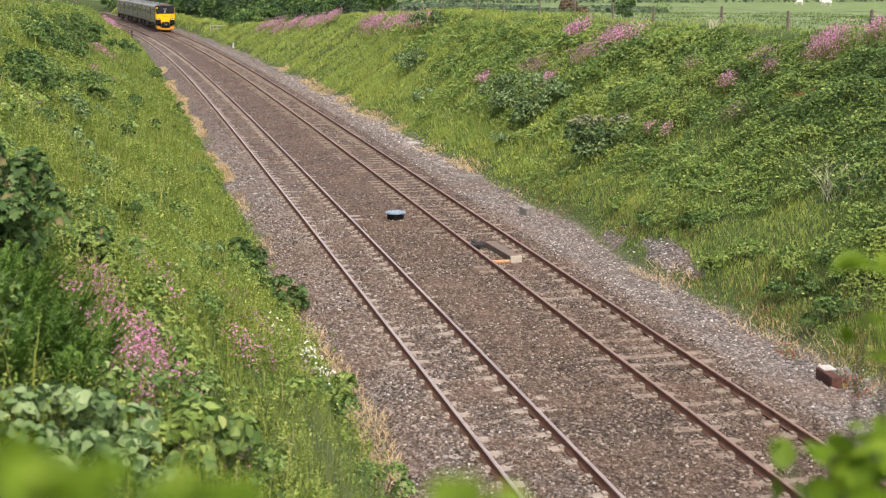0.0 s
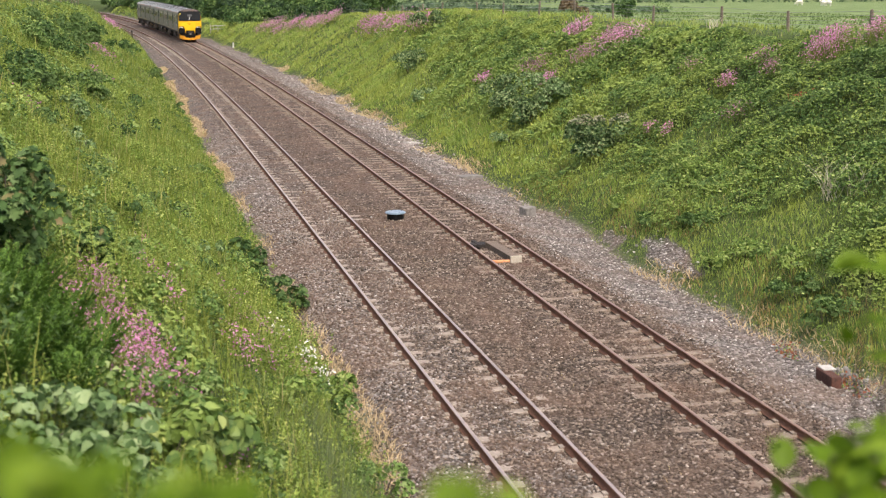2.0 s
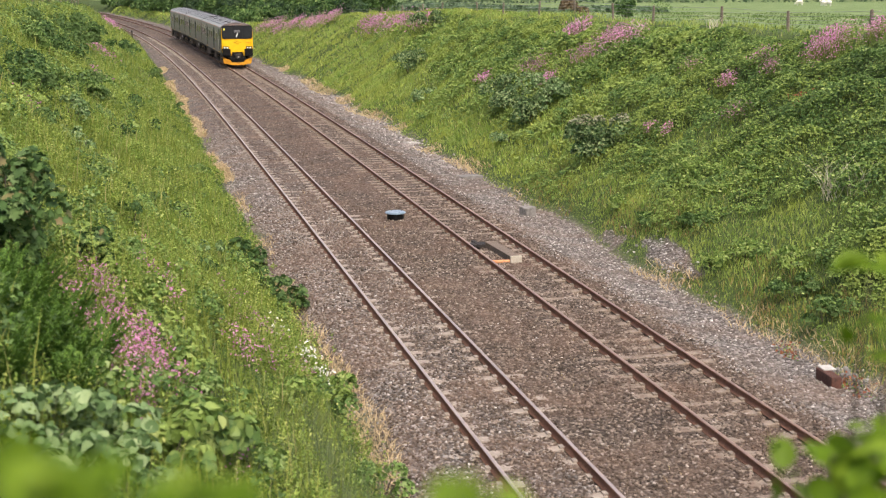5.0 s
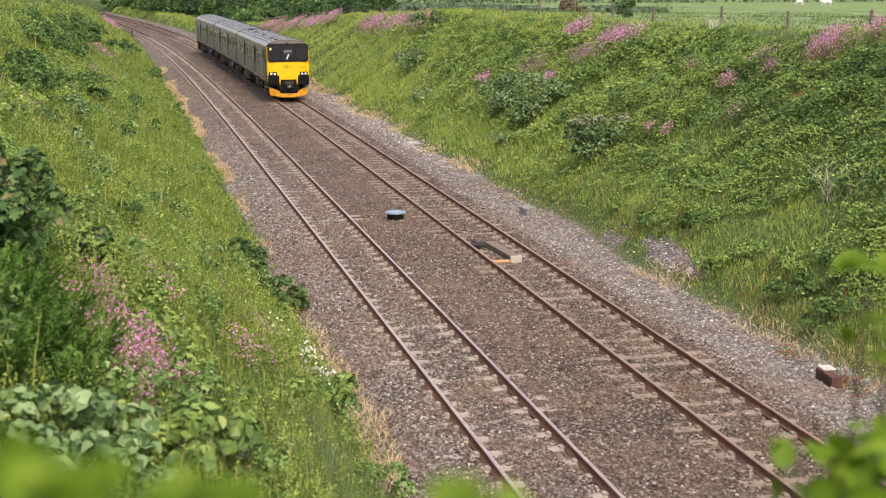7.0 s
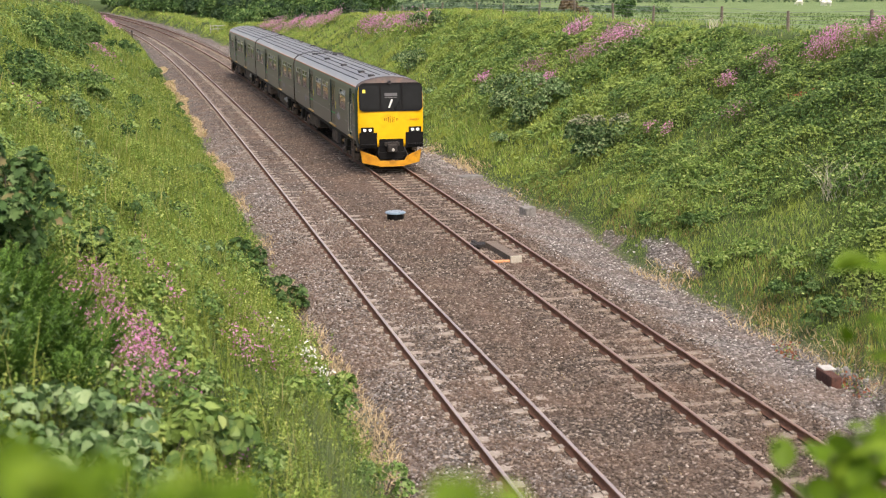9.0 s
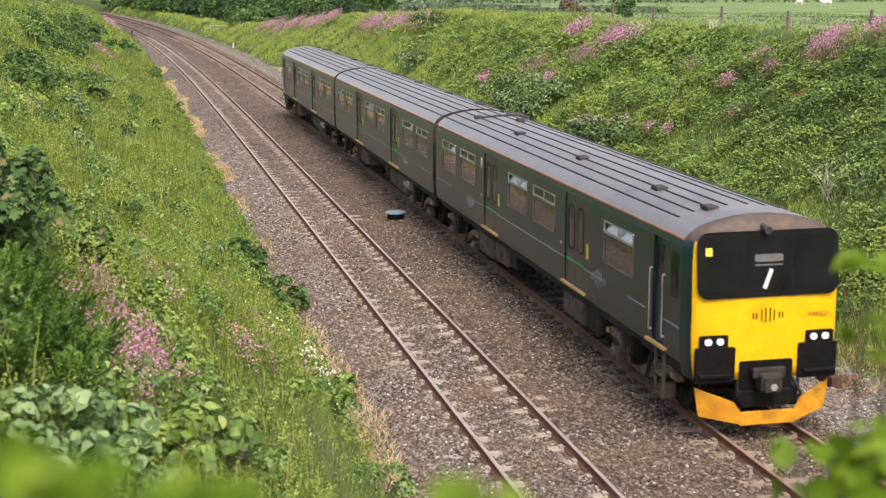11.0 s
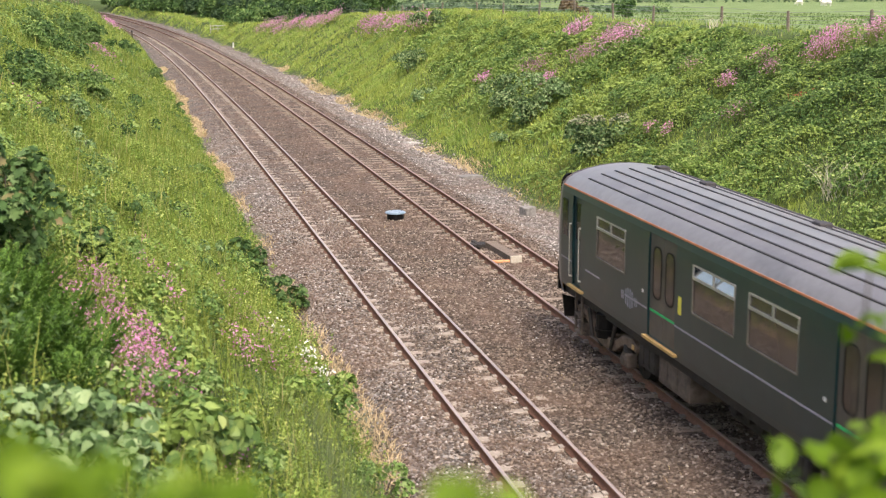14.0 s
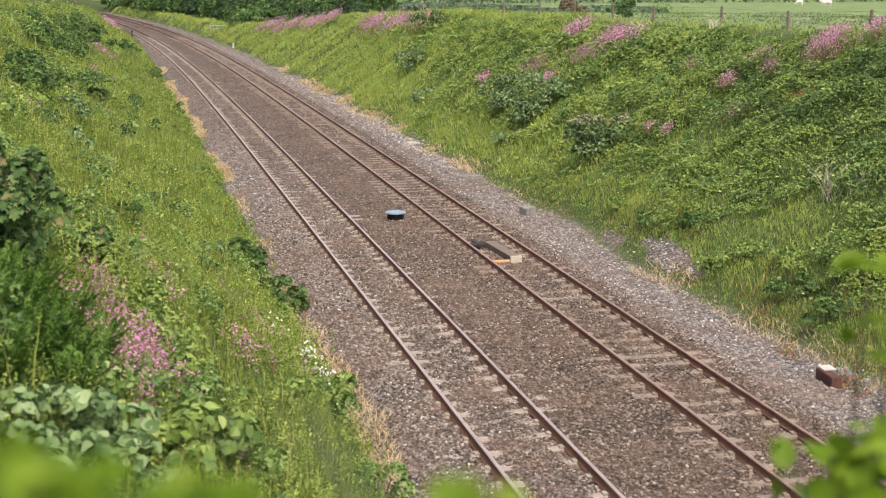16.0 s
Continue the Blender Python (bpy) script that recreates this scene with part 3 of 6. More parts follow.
# metallic mirror added in place of glass, to brighten the panes' sky reflection
SKYLIT = surface("added_mirror_pane", (0.55, 0.55, 0.55), (0.66, 0.66, 0.66), 0.12, 0.75, 2, 0.5, 0)


def dusty(material, amount, tint, rough=0.3):
    """A thin film of dust, which shows most along the surface."""
    bsdf = material.node_tree.nodes["Principled BSDF"]
    bsdf.inputs["Sheen Weight"].default_value = amount
    bsdf.inputs["Sheen Roughness"].default_value = rough
    bsdf.inputs["Sheen Tint"].default_value = (*tint, 1)


dusty(GREEN, 0.17, (0.80, 0.74, 0.68))
dusty(DOOR_PAINT, 0.15, (0.80, 0.72, 0.62))
dusty(ROOF_GREY, 0.65, (0.98, 0.90, 0.84))
dusty(ROOF_PALE, 0.6, (0.95, 0.92, 0.88))


def lamp_material():
    m, nodes, links, bsdf = nodes_of("lit_headlamp")
    bsdf.inputs["Base Color"].default_value = (0.9, 0.9, 0.85, 1)
    bsdf.inputs["Emission Color"].default_value = (1.0, 0.97, 0.9, 1)
    bsdf.inputs["Emission Strength"].default_value = 0.15
    return m


HEADLAMP = lamp_material()
LAMP_OFF = surface("unlit_lamp_lens", (0.25, 0.03, 0.02), (0.35, 0.05, 0.03), 0.2, 0, 10, 1, 0)

HALF, RAIL_CAR = 1.41, 20.06
SKIN = [(1.20, 1.375), (1.33, 1.395), (1.80, 1.41), (2.20, 1.41), (2.83, 1.41), (3.07, 1.405), (3.25, 1.39), (3.40, 1.355)]
ROOF = [(1.355, 3.40), (1.27, 3.51), (1.12, 3.61), (0.85, 3.70), (0.5, 3.77), (0.2, 3.80), (0, 3.805)]
WINDOW_Z, DOOR_Z = (2.20, 3.07), (1.33, 3.25)
LAYOUT = {"cab": ([(-8.93, -7.2), (-6.68, -4.95), (-1.66, 0.04), (0.50, 2.22), (5.45, 7.15)], [(-4.03, -2.73), (2.95, 4.25)]),
          "middle": ([(-9.05, -7.33), (-6.86, -5.1), (-1.9, -0.15), (0.3, 2.05), (5.05, 6.78), (7.28, 9.0)], [(-4.2, -2.93), (2.92, 4.2)])}


def skin_x(z):
    return float(np.interp(z, [a for a, b in SKIN], [b for a, b in SKIN]))


def plate(bm, w, h, r, depth, m, mat=0, steps=4):
    """A rounded plate in the local xz plane, thick along y."""
    ring = []
    for cx, cz, a0 in ((w / 2 - r, h / 2 - r, 0), (-w / 2 + r, h / 2 - r, 90), (-w / 2 + r, -h / 2 + r, 180), (w / 2 - r, -h / 2 + r, 270)):
        for i in range(steps + 1):
            a = radians(a0 + 90 * i / steps)
            ring.append((cx + r * math.cos(a), cz + r * math.sin(a)))
    low = [bm.verts.new(m @ Vector((x, 0, z))) for x, z in ring]
    high = [bm.verts.new(m @ Vector((x, depth, z))) for x, z in ring]
    faces = [bm.faces.new(low), bm.faces.new(high[::-1])]
    for i in range(len(ring)):
        j = (i + 1) % len(ring)
        faces.append(bm.faces.new((low[j], low[i], high[i], high[j])))
    for f in faces:
        f.material_index = mat
    return bm


def ring_plate(bm, w, h, r, border, depth, m, mat=0, steps=4):
    """A rounded frame in the local xz plane, thick along y."""
    def loop(w, h, r, y):
        out = []
        for cx, cz, a0 in ((w / 2 - r, h / 2 - r, 0), (-w / 2 + r, h / 2 - r, 90), (-w / 2 + r, -h / 2 + r, 180), (w / 2 - r, -h / 2 + r, 270)):
            for i in range(steps + 1):
                a = radians(a0 + 90 * i / steps)
                out.append(bm.verts.new(m @ Vector((cx + r * math.cos(a), y, cz + r * math.sin(a)))))
        return out
    small = max(r - border, 0.01)
    a, b = loop(w, h, r, 0), loop(w - 2 * border, h - 2 * border, small, 0)
    c, d = loop(w, h, r, depth), loop(w - 2 * border, h - 2 * border, small, depth)
    for i in range(len(a)):
        j = (i + 1) % len(a)
        for q in ((a[i], a[j], b[j], b[i]), (c[j], c[i], d[i], d[j]), (a[j], a[i], c[i], c[j]), (b[i], b[j], d[j], d[i])):
            bm.faces.new(q).material_index = mat
    return bm


def side_frame(side, y, z, proud=0.0):
    """The pose of something on a car's side: its local x runs along the car, y points outwards."""
    return Matrix.Translation((side * (skin_x(z) + proud), y, z)) @ pose(0, 0, 0, 0, 0, -90 * side)


def side_wall(bm, side, y0, y1, openings):
    """A car's side with real openings and their reveals."""
    ys = sorted({y0, y1, *[v for o in openings for v in o[:2]]})
    zs = [z for z, x in SKIN]
    grid = {}

    def vert(y, z, depth=0.0):
        key = (round(y, 4), round(z, 4), depth)
        if key not in grid:
            grid[key] = bm.verts.new((side * (skin_x(z) - depth), y, z))
        return grid[key]

    def inside(y, z):
        return any(a < y < b and c < z < d for a, b, c, d in openings)
    cells = {(i, j) for i in range(len(ys) - 1) for j in range(len(zs) - 1) if not inside((ys[i] + ys[i + 1]) / 2, (zs[j] + zs[j + 1]) / 2)}
    for i in range(len(ys) - 1):
        for j in range(len(zs) - 1):
            corners = ((ys[i], zs[j]), (ys[i + 1], zs[j]), (ys[i + 1], zs[j + 1]), (ys[i], zs[j + 1]))
            if (i, j) in cells:
                bm.faces.new([vert(*c) for c in corners])
                continue
            for (di, dj), (p, q) in (((0, -1), (0, 1)), ((1, 0), (1, 2)), ((0, 1), (2, 3)), ((-1, 0), (3, 0))):
                if (i + di, j + dj) in cells:
                    a, b = corners[p], corners[q]
                    bm.faces.new((vert(*a), vert(*b), vert(*b, 0.07), vert(*a, 0.07)))
    return bm


def rounded_end(bm, y_side, y_face, rake, faces_yellow):
    """A cab's nose: the side's line carried round a soft corner into a slightly raked face."""
    levels = [(0.98, 1.33), (1.20, 1.375), (1.5, 1.40), (1.8, 1.41), (2.2, 1.41), (2.6, 1.41), (3.0, 1.405), (3.25, 1.39), (3.40, 1.355), (3.51, 1.27), (3.61, 1.12), (3.70, 0.85), (3.77, 0.5), (3.80, 0.2)]
    across = [-1, -0.985, -0.955, -0.9, -0.6, -0.3, 0, 0.3, 0.6, 0.9, 0.955, 0.985, 1]
    back = [1, 0.62, 0.26, 0.10, 0.03, 0.008, 0, 0.008, 0.03, 0.10, 0.26, 0.62, 1]
    rows = []
    for z, w in levels:
        lean = rake * max(0, z - 2.4) + 0.25 * max(0, (z - 3.3) / 0.5) ** 2
        rows.append([bm.verts.new((x * w, y_side + (y_face - lean - y_side) * (1 - b), z)) for x, b in zip(across, back)])
    for j in range(len(rows) - 1):
        for i in range(12):
            f = bm.faces.new((rows[j][i], rows[j][i + 1], rows[j + 1][i + 1], rows[j + 1][i]))
            f.smooth = True
            mid_x = abs((across[i] + across[i + 1]) / 2)
            f.material_index = 1 if levels[j][0] < 3.4 and mid_x < 0.96 else (2 if levels[j][0] >= 3.4 else 0)
    bm.faces.new(list(reversed(rows[0]))).material_index = 3
    bm.faces.new(rows[-1]).material_index = 2
    return bm


def swan_neck(bm, x, y):
    """A cast side frame: low between the axles, rising over each axle box to a rounded nose."""
    run = [(-1.85, 0.74, 0.10), (-1.55, 0.80, 0.20), (-1.05, 0.74, 0.22), (-0.62, 0.52, 0.24), (0.0, 0.46, 0.24), (0.62, 0.52, 0.24), (1.05, 0.74, 0.22), (1.55, 0.80, 0.20), (1.85, 0.74, 0.10)]
    rings = []
    for d, z, h in run:
        rings.append([bm.verts.new((x + dx, y + d, z + dz * h)) for dx, dz in ((-0.08, -0.4), (-0.05, -0.5), (0.05, -0.5), (0.08, -0.4), (0.08, 0.4), (0.05, 0.5), (-0.05, 0.5), (-0.08, 0.4))])
    for p, q in zip(rings, rings[1:]):
        for i in range(8):
            j = (i + 1) % 8
            bm.faces.new((p[i], p[j], q[j], q[i]))
    bm.faces.new(rings[0][::-1])
    bm.faces.new(rings[-1])


def bogie(car, y, wheels):
    bm = bmesh.new()
    for side in (-1, 1):
        swan_neck(bm, side * 1.15, y)
    box(bm, -1.1, 1.1, y - 0.22, y + 0.22, 0.42, 0.66, 0.03)
    bmesh.ops.recalc_face_normals(bm, faces=bm.faces[:])
    frame_ob = part("bogie", bm, CAST, car, "dusty brown cast bogie frame")
    for side in (-1, 1):
        x = side * 1.15
        for d in (-1, 1):
            bm = bmesh.new()
            box(bm, x - 0.11, x + 0.11, y + d * 1.3 - 0.17, y + d * 1.3 + 0.17, 0.27, 0.58, 0.05)
            tube(bm, (x + side * 0.11, y + d * 1.3, 0.42), (x + side * 0.16, y + d * 1.3, 0.42), 0.12, 0.10, 12)
            part("axle_box", bm, GRIME, frame_ob, "grimy axle box with round cover")
            bm = bmesh.new()
            for k in range(5):
                tube(bm, (x, y + d * 1.3, 0.58 + k * 0.03), (x, y + d * 1.3, 0.60 + k * 0.03), 0.13, 0.11, 10)
            part("coil_spring", bm, DARK_GRIME_AND_SHADE, frame_ob)
            bm = bmesh.new()
            tube(bm, (x + 0.13 * side, y + d * 0.55, 0.45), (x + 0.13 * side, y + d * 0.80, 0.98), 0.04, 0.04, 8)
            part("damper", bm, DARK_GRIME_AND_SHADE, frame_ob, "dark hydraulic damper")
            bm = bmesh.new()
            box(bm, x + side * 0.08, x + side * 0.115, y + d * 1.72 - 0.04, y + d * 1.72 + 0.04, 0.73, 0.83, 0.01)
            part("axle_lamp", bm, TREAD, frame_ob, "small orange-yellow marker")
        bm = bmesh.new()
        tube(bm, (x, y, 0.56), (x, y, 1.04), 0.24, 0.24, 16)
        tube(bm, (x, y, 0.68), (x, y, 0.74), 0.27, 0.27, 16)
        part("air_bag", bm, BLACK, frame_ob, "black rubber air bag")
    for d in (-1, 1):
        bm = bmesh.new()
        tube(bm, (-0.95, 0, 0), (0.95, 0, 0), 0.08, 0.08, 8)
        for side in (-1, 1):
            tube(bm, (side * 0.70, 0, 0), (side * 0.83, 0, 0), 0.42, 0.415, 24)
            tube(bm, (side * 0.67, 0, 0), (side * 0.70, 0, 0), 0.448, 0.448, 24)
            for k in range(6):
                a = k * math.pi / 3
                tube(bm, (side * 0.83, 0.24 * math.cos(a), 0.24 * math.sin(a)), (side * 0.845, 0.24 * math.cos(a), 0.24 * math.sin(a)), 0.05, 0.05, 6)
        w = part("wheelset", bm, DARK_GRIME_AND_SHADE, car, "dark steel wheelset")
        w.location = (0, y + d * 1.3, 0.42)
        wheels.append((w, y + d * 1.3))


def door_leaf(bm, side, y0, y1):
    z0, z1 = DOOR_Z
    mid = (y0 + y1) / 2
    for a, b in ((y0, mid - 0.006), (mid + 0.006, y1)):
        w = b - a
        plate(bm, w, z1 - z0, 0.02, 0.03, side_frame(side, (a + b) / 2, (z0 + z1) / 2, -0.075))


def car_windows(car, side, spans, hoppers):
    z0, z1 = WINDOW_Z
    for n, (a, b) in enumerate(spans):
        y, w, h = (a + b) / 2, b - a, z1 - z0
        at = side_frame(side, y, (z0 + z1) / 2, -0.02)
        bm = bmesh.new()
        ring_plate(bm, w, h, 0.07, 0.024, 0.028, at)
        rail_z = 0.625 - h / 2
        win = part("window", bm, DULL_ALLOY, car, "saloon window in a thin dull frame")
        bm = bmesh.new()
        plate(bm, w - 0.04, 0.042, 0.01, 0.026, at @ Matrix.Translation((0, 0, rail_z)))
        plate(bm, 0.045, h - 0.66, 0.01, 0.026, at @ Matrix.Translation((0, 0, (rail_z + h / 2) / 2)))
        ring_plate(bm, w - 0.03, h - rail_z - h / 2 + 0.0, 0.03, 0.03, 0.03, at @ Matrix.Translation((0, 0, (rail_z + h / 2) / 2 - 0.006)))
        part("hopper_frame", bm, ALLOY, win, "pale alloy hopper frame")
        bm = bmesh.new()
        plate(bm, w - 0.02, 0.63, 0.03, 0.006, at @ Matrix.Translation((0, -0.005, rail_z - 0.305)))
        part("pane", bm, GLASS, win)
        for k in (-1, 1):
            open_it = (n, k) in hoppers
            tilt = pose(0, 0, 0, 24 if open_it else 0)
            m = at @ Matrix.Translation((k * w / 4, -0.006, rail_z + 0.02)) @ tilt @ Matrix.Translation((0, 0, 0.11))
            bm = bmesh.new()
            plate(bm, w / 2 - 0.04, 0.215, 0.02, 0.006, m)
            part("hopper_pane", bm, SKYLIT if open_it else GLASS, win, "open hopper pane mirroring the sky" if open_it else "")


def emblem(car, side, y, z, size, material, along=None):
    """The operator's mark as plain bars."""
    m = side_frame(side, y, z, -0.002) if along is None else along
    bm = bmesh.new()
    strokes = ((-0.80, 0.32), (-0.62, 0.32), (-0.34, 0.60), (-0.12, 0.76), (0.12, 0.76), (0.34, 0.60), (0.62, 0.32), (0.80, 0.32))
    for x, h in strokes:
        plate(bm, 0.06 * size, h * size, 0.01 * size, 0.008, m @ Matrix.Translation((x * size, 0, 0)))
    part("emblem", bm, material, car, "pale operator's mark in plain strokes")


def cab_front(car, lit):
    """The flat driving end: windscreen, lamps, coupler and plough."""
    face = 9.95
    rake = math.degrees(math.atan(0.10))
    lean = Matrix.Translation((0, face + 0.012, 2.4)) @ pose(0, 0, 0, rake, 0, 0)
    bm = bmesh.new()
    plate(bm, 2.60, 1.14, 0.20, 0.03, lean @ Matrix.Translation((0, -0.026, 0.60)), steps=6)
    screen = part("windscreen", bm, BLACK, car, "black rounded windscreen surround")
    for x, w in ((-0.86, 0.76), (0.0, 0.80), (0.86, 0.76)):
        bm = bmesh.new()
        plate(bm, w, 0.96, 0.12, 0.006, lean @ Matrix.Translation((x, 0.005, 0.60)))
        part("pane", bm, SCREEN_DARK, screen, "dark reflective windscreen pane")
    bm = bmesh.new()
    plate(bm, 0.52, 0.13, 0.02, 0.004, lean @ Matrix.Translation((0.0, 0.013, 0.70)))
    plate(bm, 0.52, 0.03, 0.005, 0.004, lean @ Matrix.Translation((0.0, 0.013, 0.58)))
    part("blind_panel", bm, BLIND, screen, "grey destination blind panel")
    bm = bmesh.new()
    plate(bm, 0.07, 0.36, 0.01, 0.004, lean @ Matrix.Translation((0.02, 0.013, 0.34)) @ pose(0, 0, 0, 0, -22, 0))
    part("grab_pole", bm, WHITE_PAINT, screen, "white slanted pole behind the screen")
    bm = bmesh.new()
    plate(bm, 0.12, 0.14, 0.01, 0.004, lean @ Matrix.Translation((1.10, 0.013, 0.84)))
    part("notice", bm, STICKER, screen, "small yellow notice")
    bm = bmesh.new()
    tube(bm, (-0.10, face + 0.06, 2.47), (-0.42, face - 0.01, 2.92), 0.012, 0.012, 6)
    part("wiper", bm, BLACK, screen)
    for side in (-1, 1):
        at = Matrix.Translation((side * 0.98, face - 0.032, 1.68))
        bm = bmesh.new()
        plate(bm, 0.52, 0.22, 0.03, 0.05, at)
        cluster = part("lamp_cluster", bm, BLACK, car, "black twin headlamp cluster")
        for k in (-0.11, 0.11):
            bm = bmesh.new()
            plate(bm, 0.13, 0.12, 0.055, 0.012, at @ Matrix.Translation((k, 0.05, 0)))
            part("headlamp", bm, HEADLAMP if lit else LAMP_OFF, cluster)
        bm = bmesh.new()
        plate(bm, 0.72, 0.62, 0.03, 0.09, Matrix.Translation((side * 0.95, face - 0.05, 1.265)))
        box(bm, side * 0.97 - 0.30, side * 0.97 + 0.30, face - 0.05, face + 0.10, 1.05, 1.12, 0.02)
        part("buffer_beam_panel", bm, BLACK, car, "black lower corner panel")
        bm = bmesh.new()
        # plough blade, swept back towards its outer end
        pts = [(0.50, face + 0.16, 0.22), (1.18, face - 0.10, 0.34), (1.26, face - 0.12, 0.86), (1.12, face - 0.06, 0.80), (0.62, face + 0.12, 0.62), (0.50, face + 0.16, 0.44)]
        front = [bm.verts.new((side * x, y, z)) for x, y, z in pts]
        rear = [bm.verts.new((side * x, y - 0.03, z)) for x, y, z in pts]
        bm.faces.new(front)
        bm.faces.new(rear[::-1])
        for i in range(6):
            j = (i + 1) % 6
            bm.faces.new((front[j], front[i], rear[i], rear[j]))
        bmesh.ops.recalc_face_normals(bm, faces=bm.faces[:])
        # the tail's blades get a dark colour for the shade they lie in
        part("plough_blade", bm, PLOUGH if lit else DARK_GRIME_AND_SHADE, car, "dirty yellow plough blade" if lit else "plough blade coloured dark for its shade")
        bm = bmesh.new()
        tube(bm, (side * 0.52, face, 0.95), (side * 0.60, face + 0.18, 0.72), 0.03, 0.03, 6)
        tube(bm, (side * 0.60, face + 0.18, 0.72), (side * 0.46, face + 0.05, 0.50), 0.03, 0.03, 6)
        part("brake_hose", bm, BLACK, car)
    bm = bmesh.new()
    box(bm, -0.52, 0.52, face + 0.12, face + 0.165, 0.20, 0.44, 0.01)
    part("plough_blade", bm, PLOUGH if lit else DARK_GRIME_AND_SHADE, car, "dirty yellow plough blade" if lit else "plough blade coloured dark for its shade")
    bm = bmesh.new()
    plate(bm, 1.00, 0.58, 0.05, 0.05, Matrix.Translation((0, face - 0.04, 1.02)))
    box(bm, -0.60, 0.60, face - 0.4, face + 0.05, 0.48, 0.78, 0.02)
    part("headstock", bm, BLACK, car, "black coupling recess")
    bm = bmesh.new()
    box(bm, -0.20, 0.20, face - 0.3, face + 0.28, 0.80, 1.12, 0.05)
    box(bm, -0.30, 0.30, face + 0.05, face + 0.16, 1.02, 1.20, 0.03)
    plate(bm, 0.30, 0.26, 0.05, 0.05, Matrix.Translation((0, face + 0.27, 0.94)))
    coupler = part("coupler", bm, DARK_GRIME_AND_SHADE, car, "dark automatic coupler")
    bm = bmesh.new()
    tube(bm, (-0.02, face + 0.30, 0.90), (-0.02, face + 0.335, 0.90), 0.07, 0.06, 12)
    part("coupler_face", bm, ALLOY, coupler, "bright worn coupler face")
    emblem(car, 1, 0, 0, 0.34, BLACK, Matrix.Translation((0.0, face + 0.0, 2.10)))
    bm = bmesh.new()
    for k in range(6):
        plate(bm, 0.05, 0.05, 0.005, 0.006, Matrix.Translation((-0.95 + (k - 2.5) * 0.065, face - 0.004, 2.09)))
    part("number_bars", bm, PLOUGH, car, "dark unit number as bars")
    bm = bmesh.new()
    tube(bm, (0.05, face - 0.35, 3.62), (0.05, face + 0.0, 3.58), 0.05, 0.07, 10)
    part("horn", bm, RIB, car)
    # the driver's desk and the bulkhead behind it
    bm = bmesh.new()
    box(bm, -1.25, 1.25, 9.3, 9.7, 1.35, 2.35, 0.03)
    part("desk", bm, BLACK, car)


SCREEN_DARK = surface("dark_windscreen_glass", (0.008, 0.009, 0.010), (0.014, 0.015, 0.017), 0.06, 0, 2, 0.5, 0, spec=0.22)


def underframe(car, cab):
    bm = bmesh.new()
    box(bm, -1.30, 1.30, -9.7, 9.6, 1.10, 1.22, 0.0)
    for side in (-1, 1):
        box(bm, side * 1.22 - 0.05, side * 1.22 + 0.05, -9.6, 9.6, 0.98, 1.12, 0.01)
    part("underframe", bm, DARK_GRIME_AND_SHADE, car, "black underframe")
    for side in (-1, 1):
        for y0, y1, z0, name, mat in ((-5.0, -3.55, 0.46, "fuel_tank", GRIME), (-3.3, -2.2, 0.52, "battery_box", GRIME), (2.5, 3.95, 0.50, "equipment_case", GRIME), (4.1, 4.95, 0.55, "equipment_case", DARK_GRIME_AND_SHADE), (-1.9, -1.35, 0.62, "air_reservoir", DARK_GRIME_AND_SHADE)):
            bm = bmesh.new()
            box(bm, side * 0.62, side * 1.27, y0, y1, z0, 1.06, 0.04)
            for k in range(3):
                y = y0 + (y1 - y0) * (k + 0.5) / 3
                box(bm, side * 1.262, side * 1.285, y - (y1 - y0) * 0.13, y + (y1 - y0) * 0.13, z0 + 0.08, 0.98, 0.01)
            part(name, bm, mat, car, "dusty underfloor case")
    bm = bmesh.new()
    box(bm, -0.8, 0.8, -0.9, 1.9, 0.45, 1.08, 0.1)
    for k in range(5):
        tube(bm, (-0.95, -0.6 + k * 0.5, 0.75), (0.95, -0.6 + k * 0.5, 0.75), 0.13, 0.13, 10)
    part("engine", bm, DARK_GRIME_AND_SHADE, car, "oily underfloor engine")
    bm = bmesh.new()
    tube(bm, (-1.1, -4.6, 0.82), (-1.1, -5.55, 0.82), 0.20, 0.20, 14)
    tube(bm, (-1.1, -3.6, 0.62), (-1.1, -4.6, 0.82), 0.07, 0.07, 8)
    tube(bm, (-1.15, -3.0, 1.05), (-1.1, -3.6, 0.62), 0.09, 0.07, 8)
    part("silencer", bm, EXHAUST, car, "pale scaled exhaust silencer")


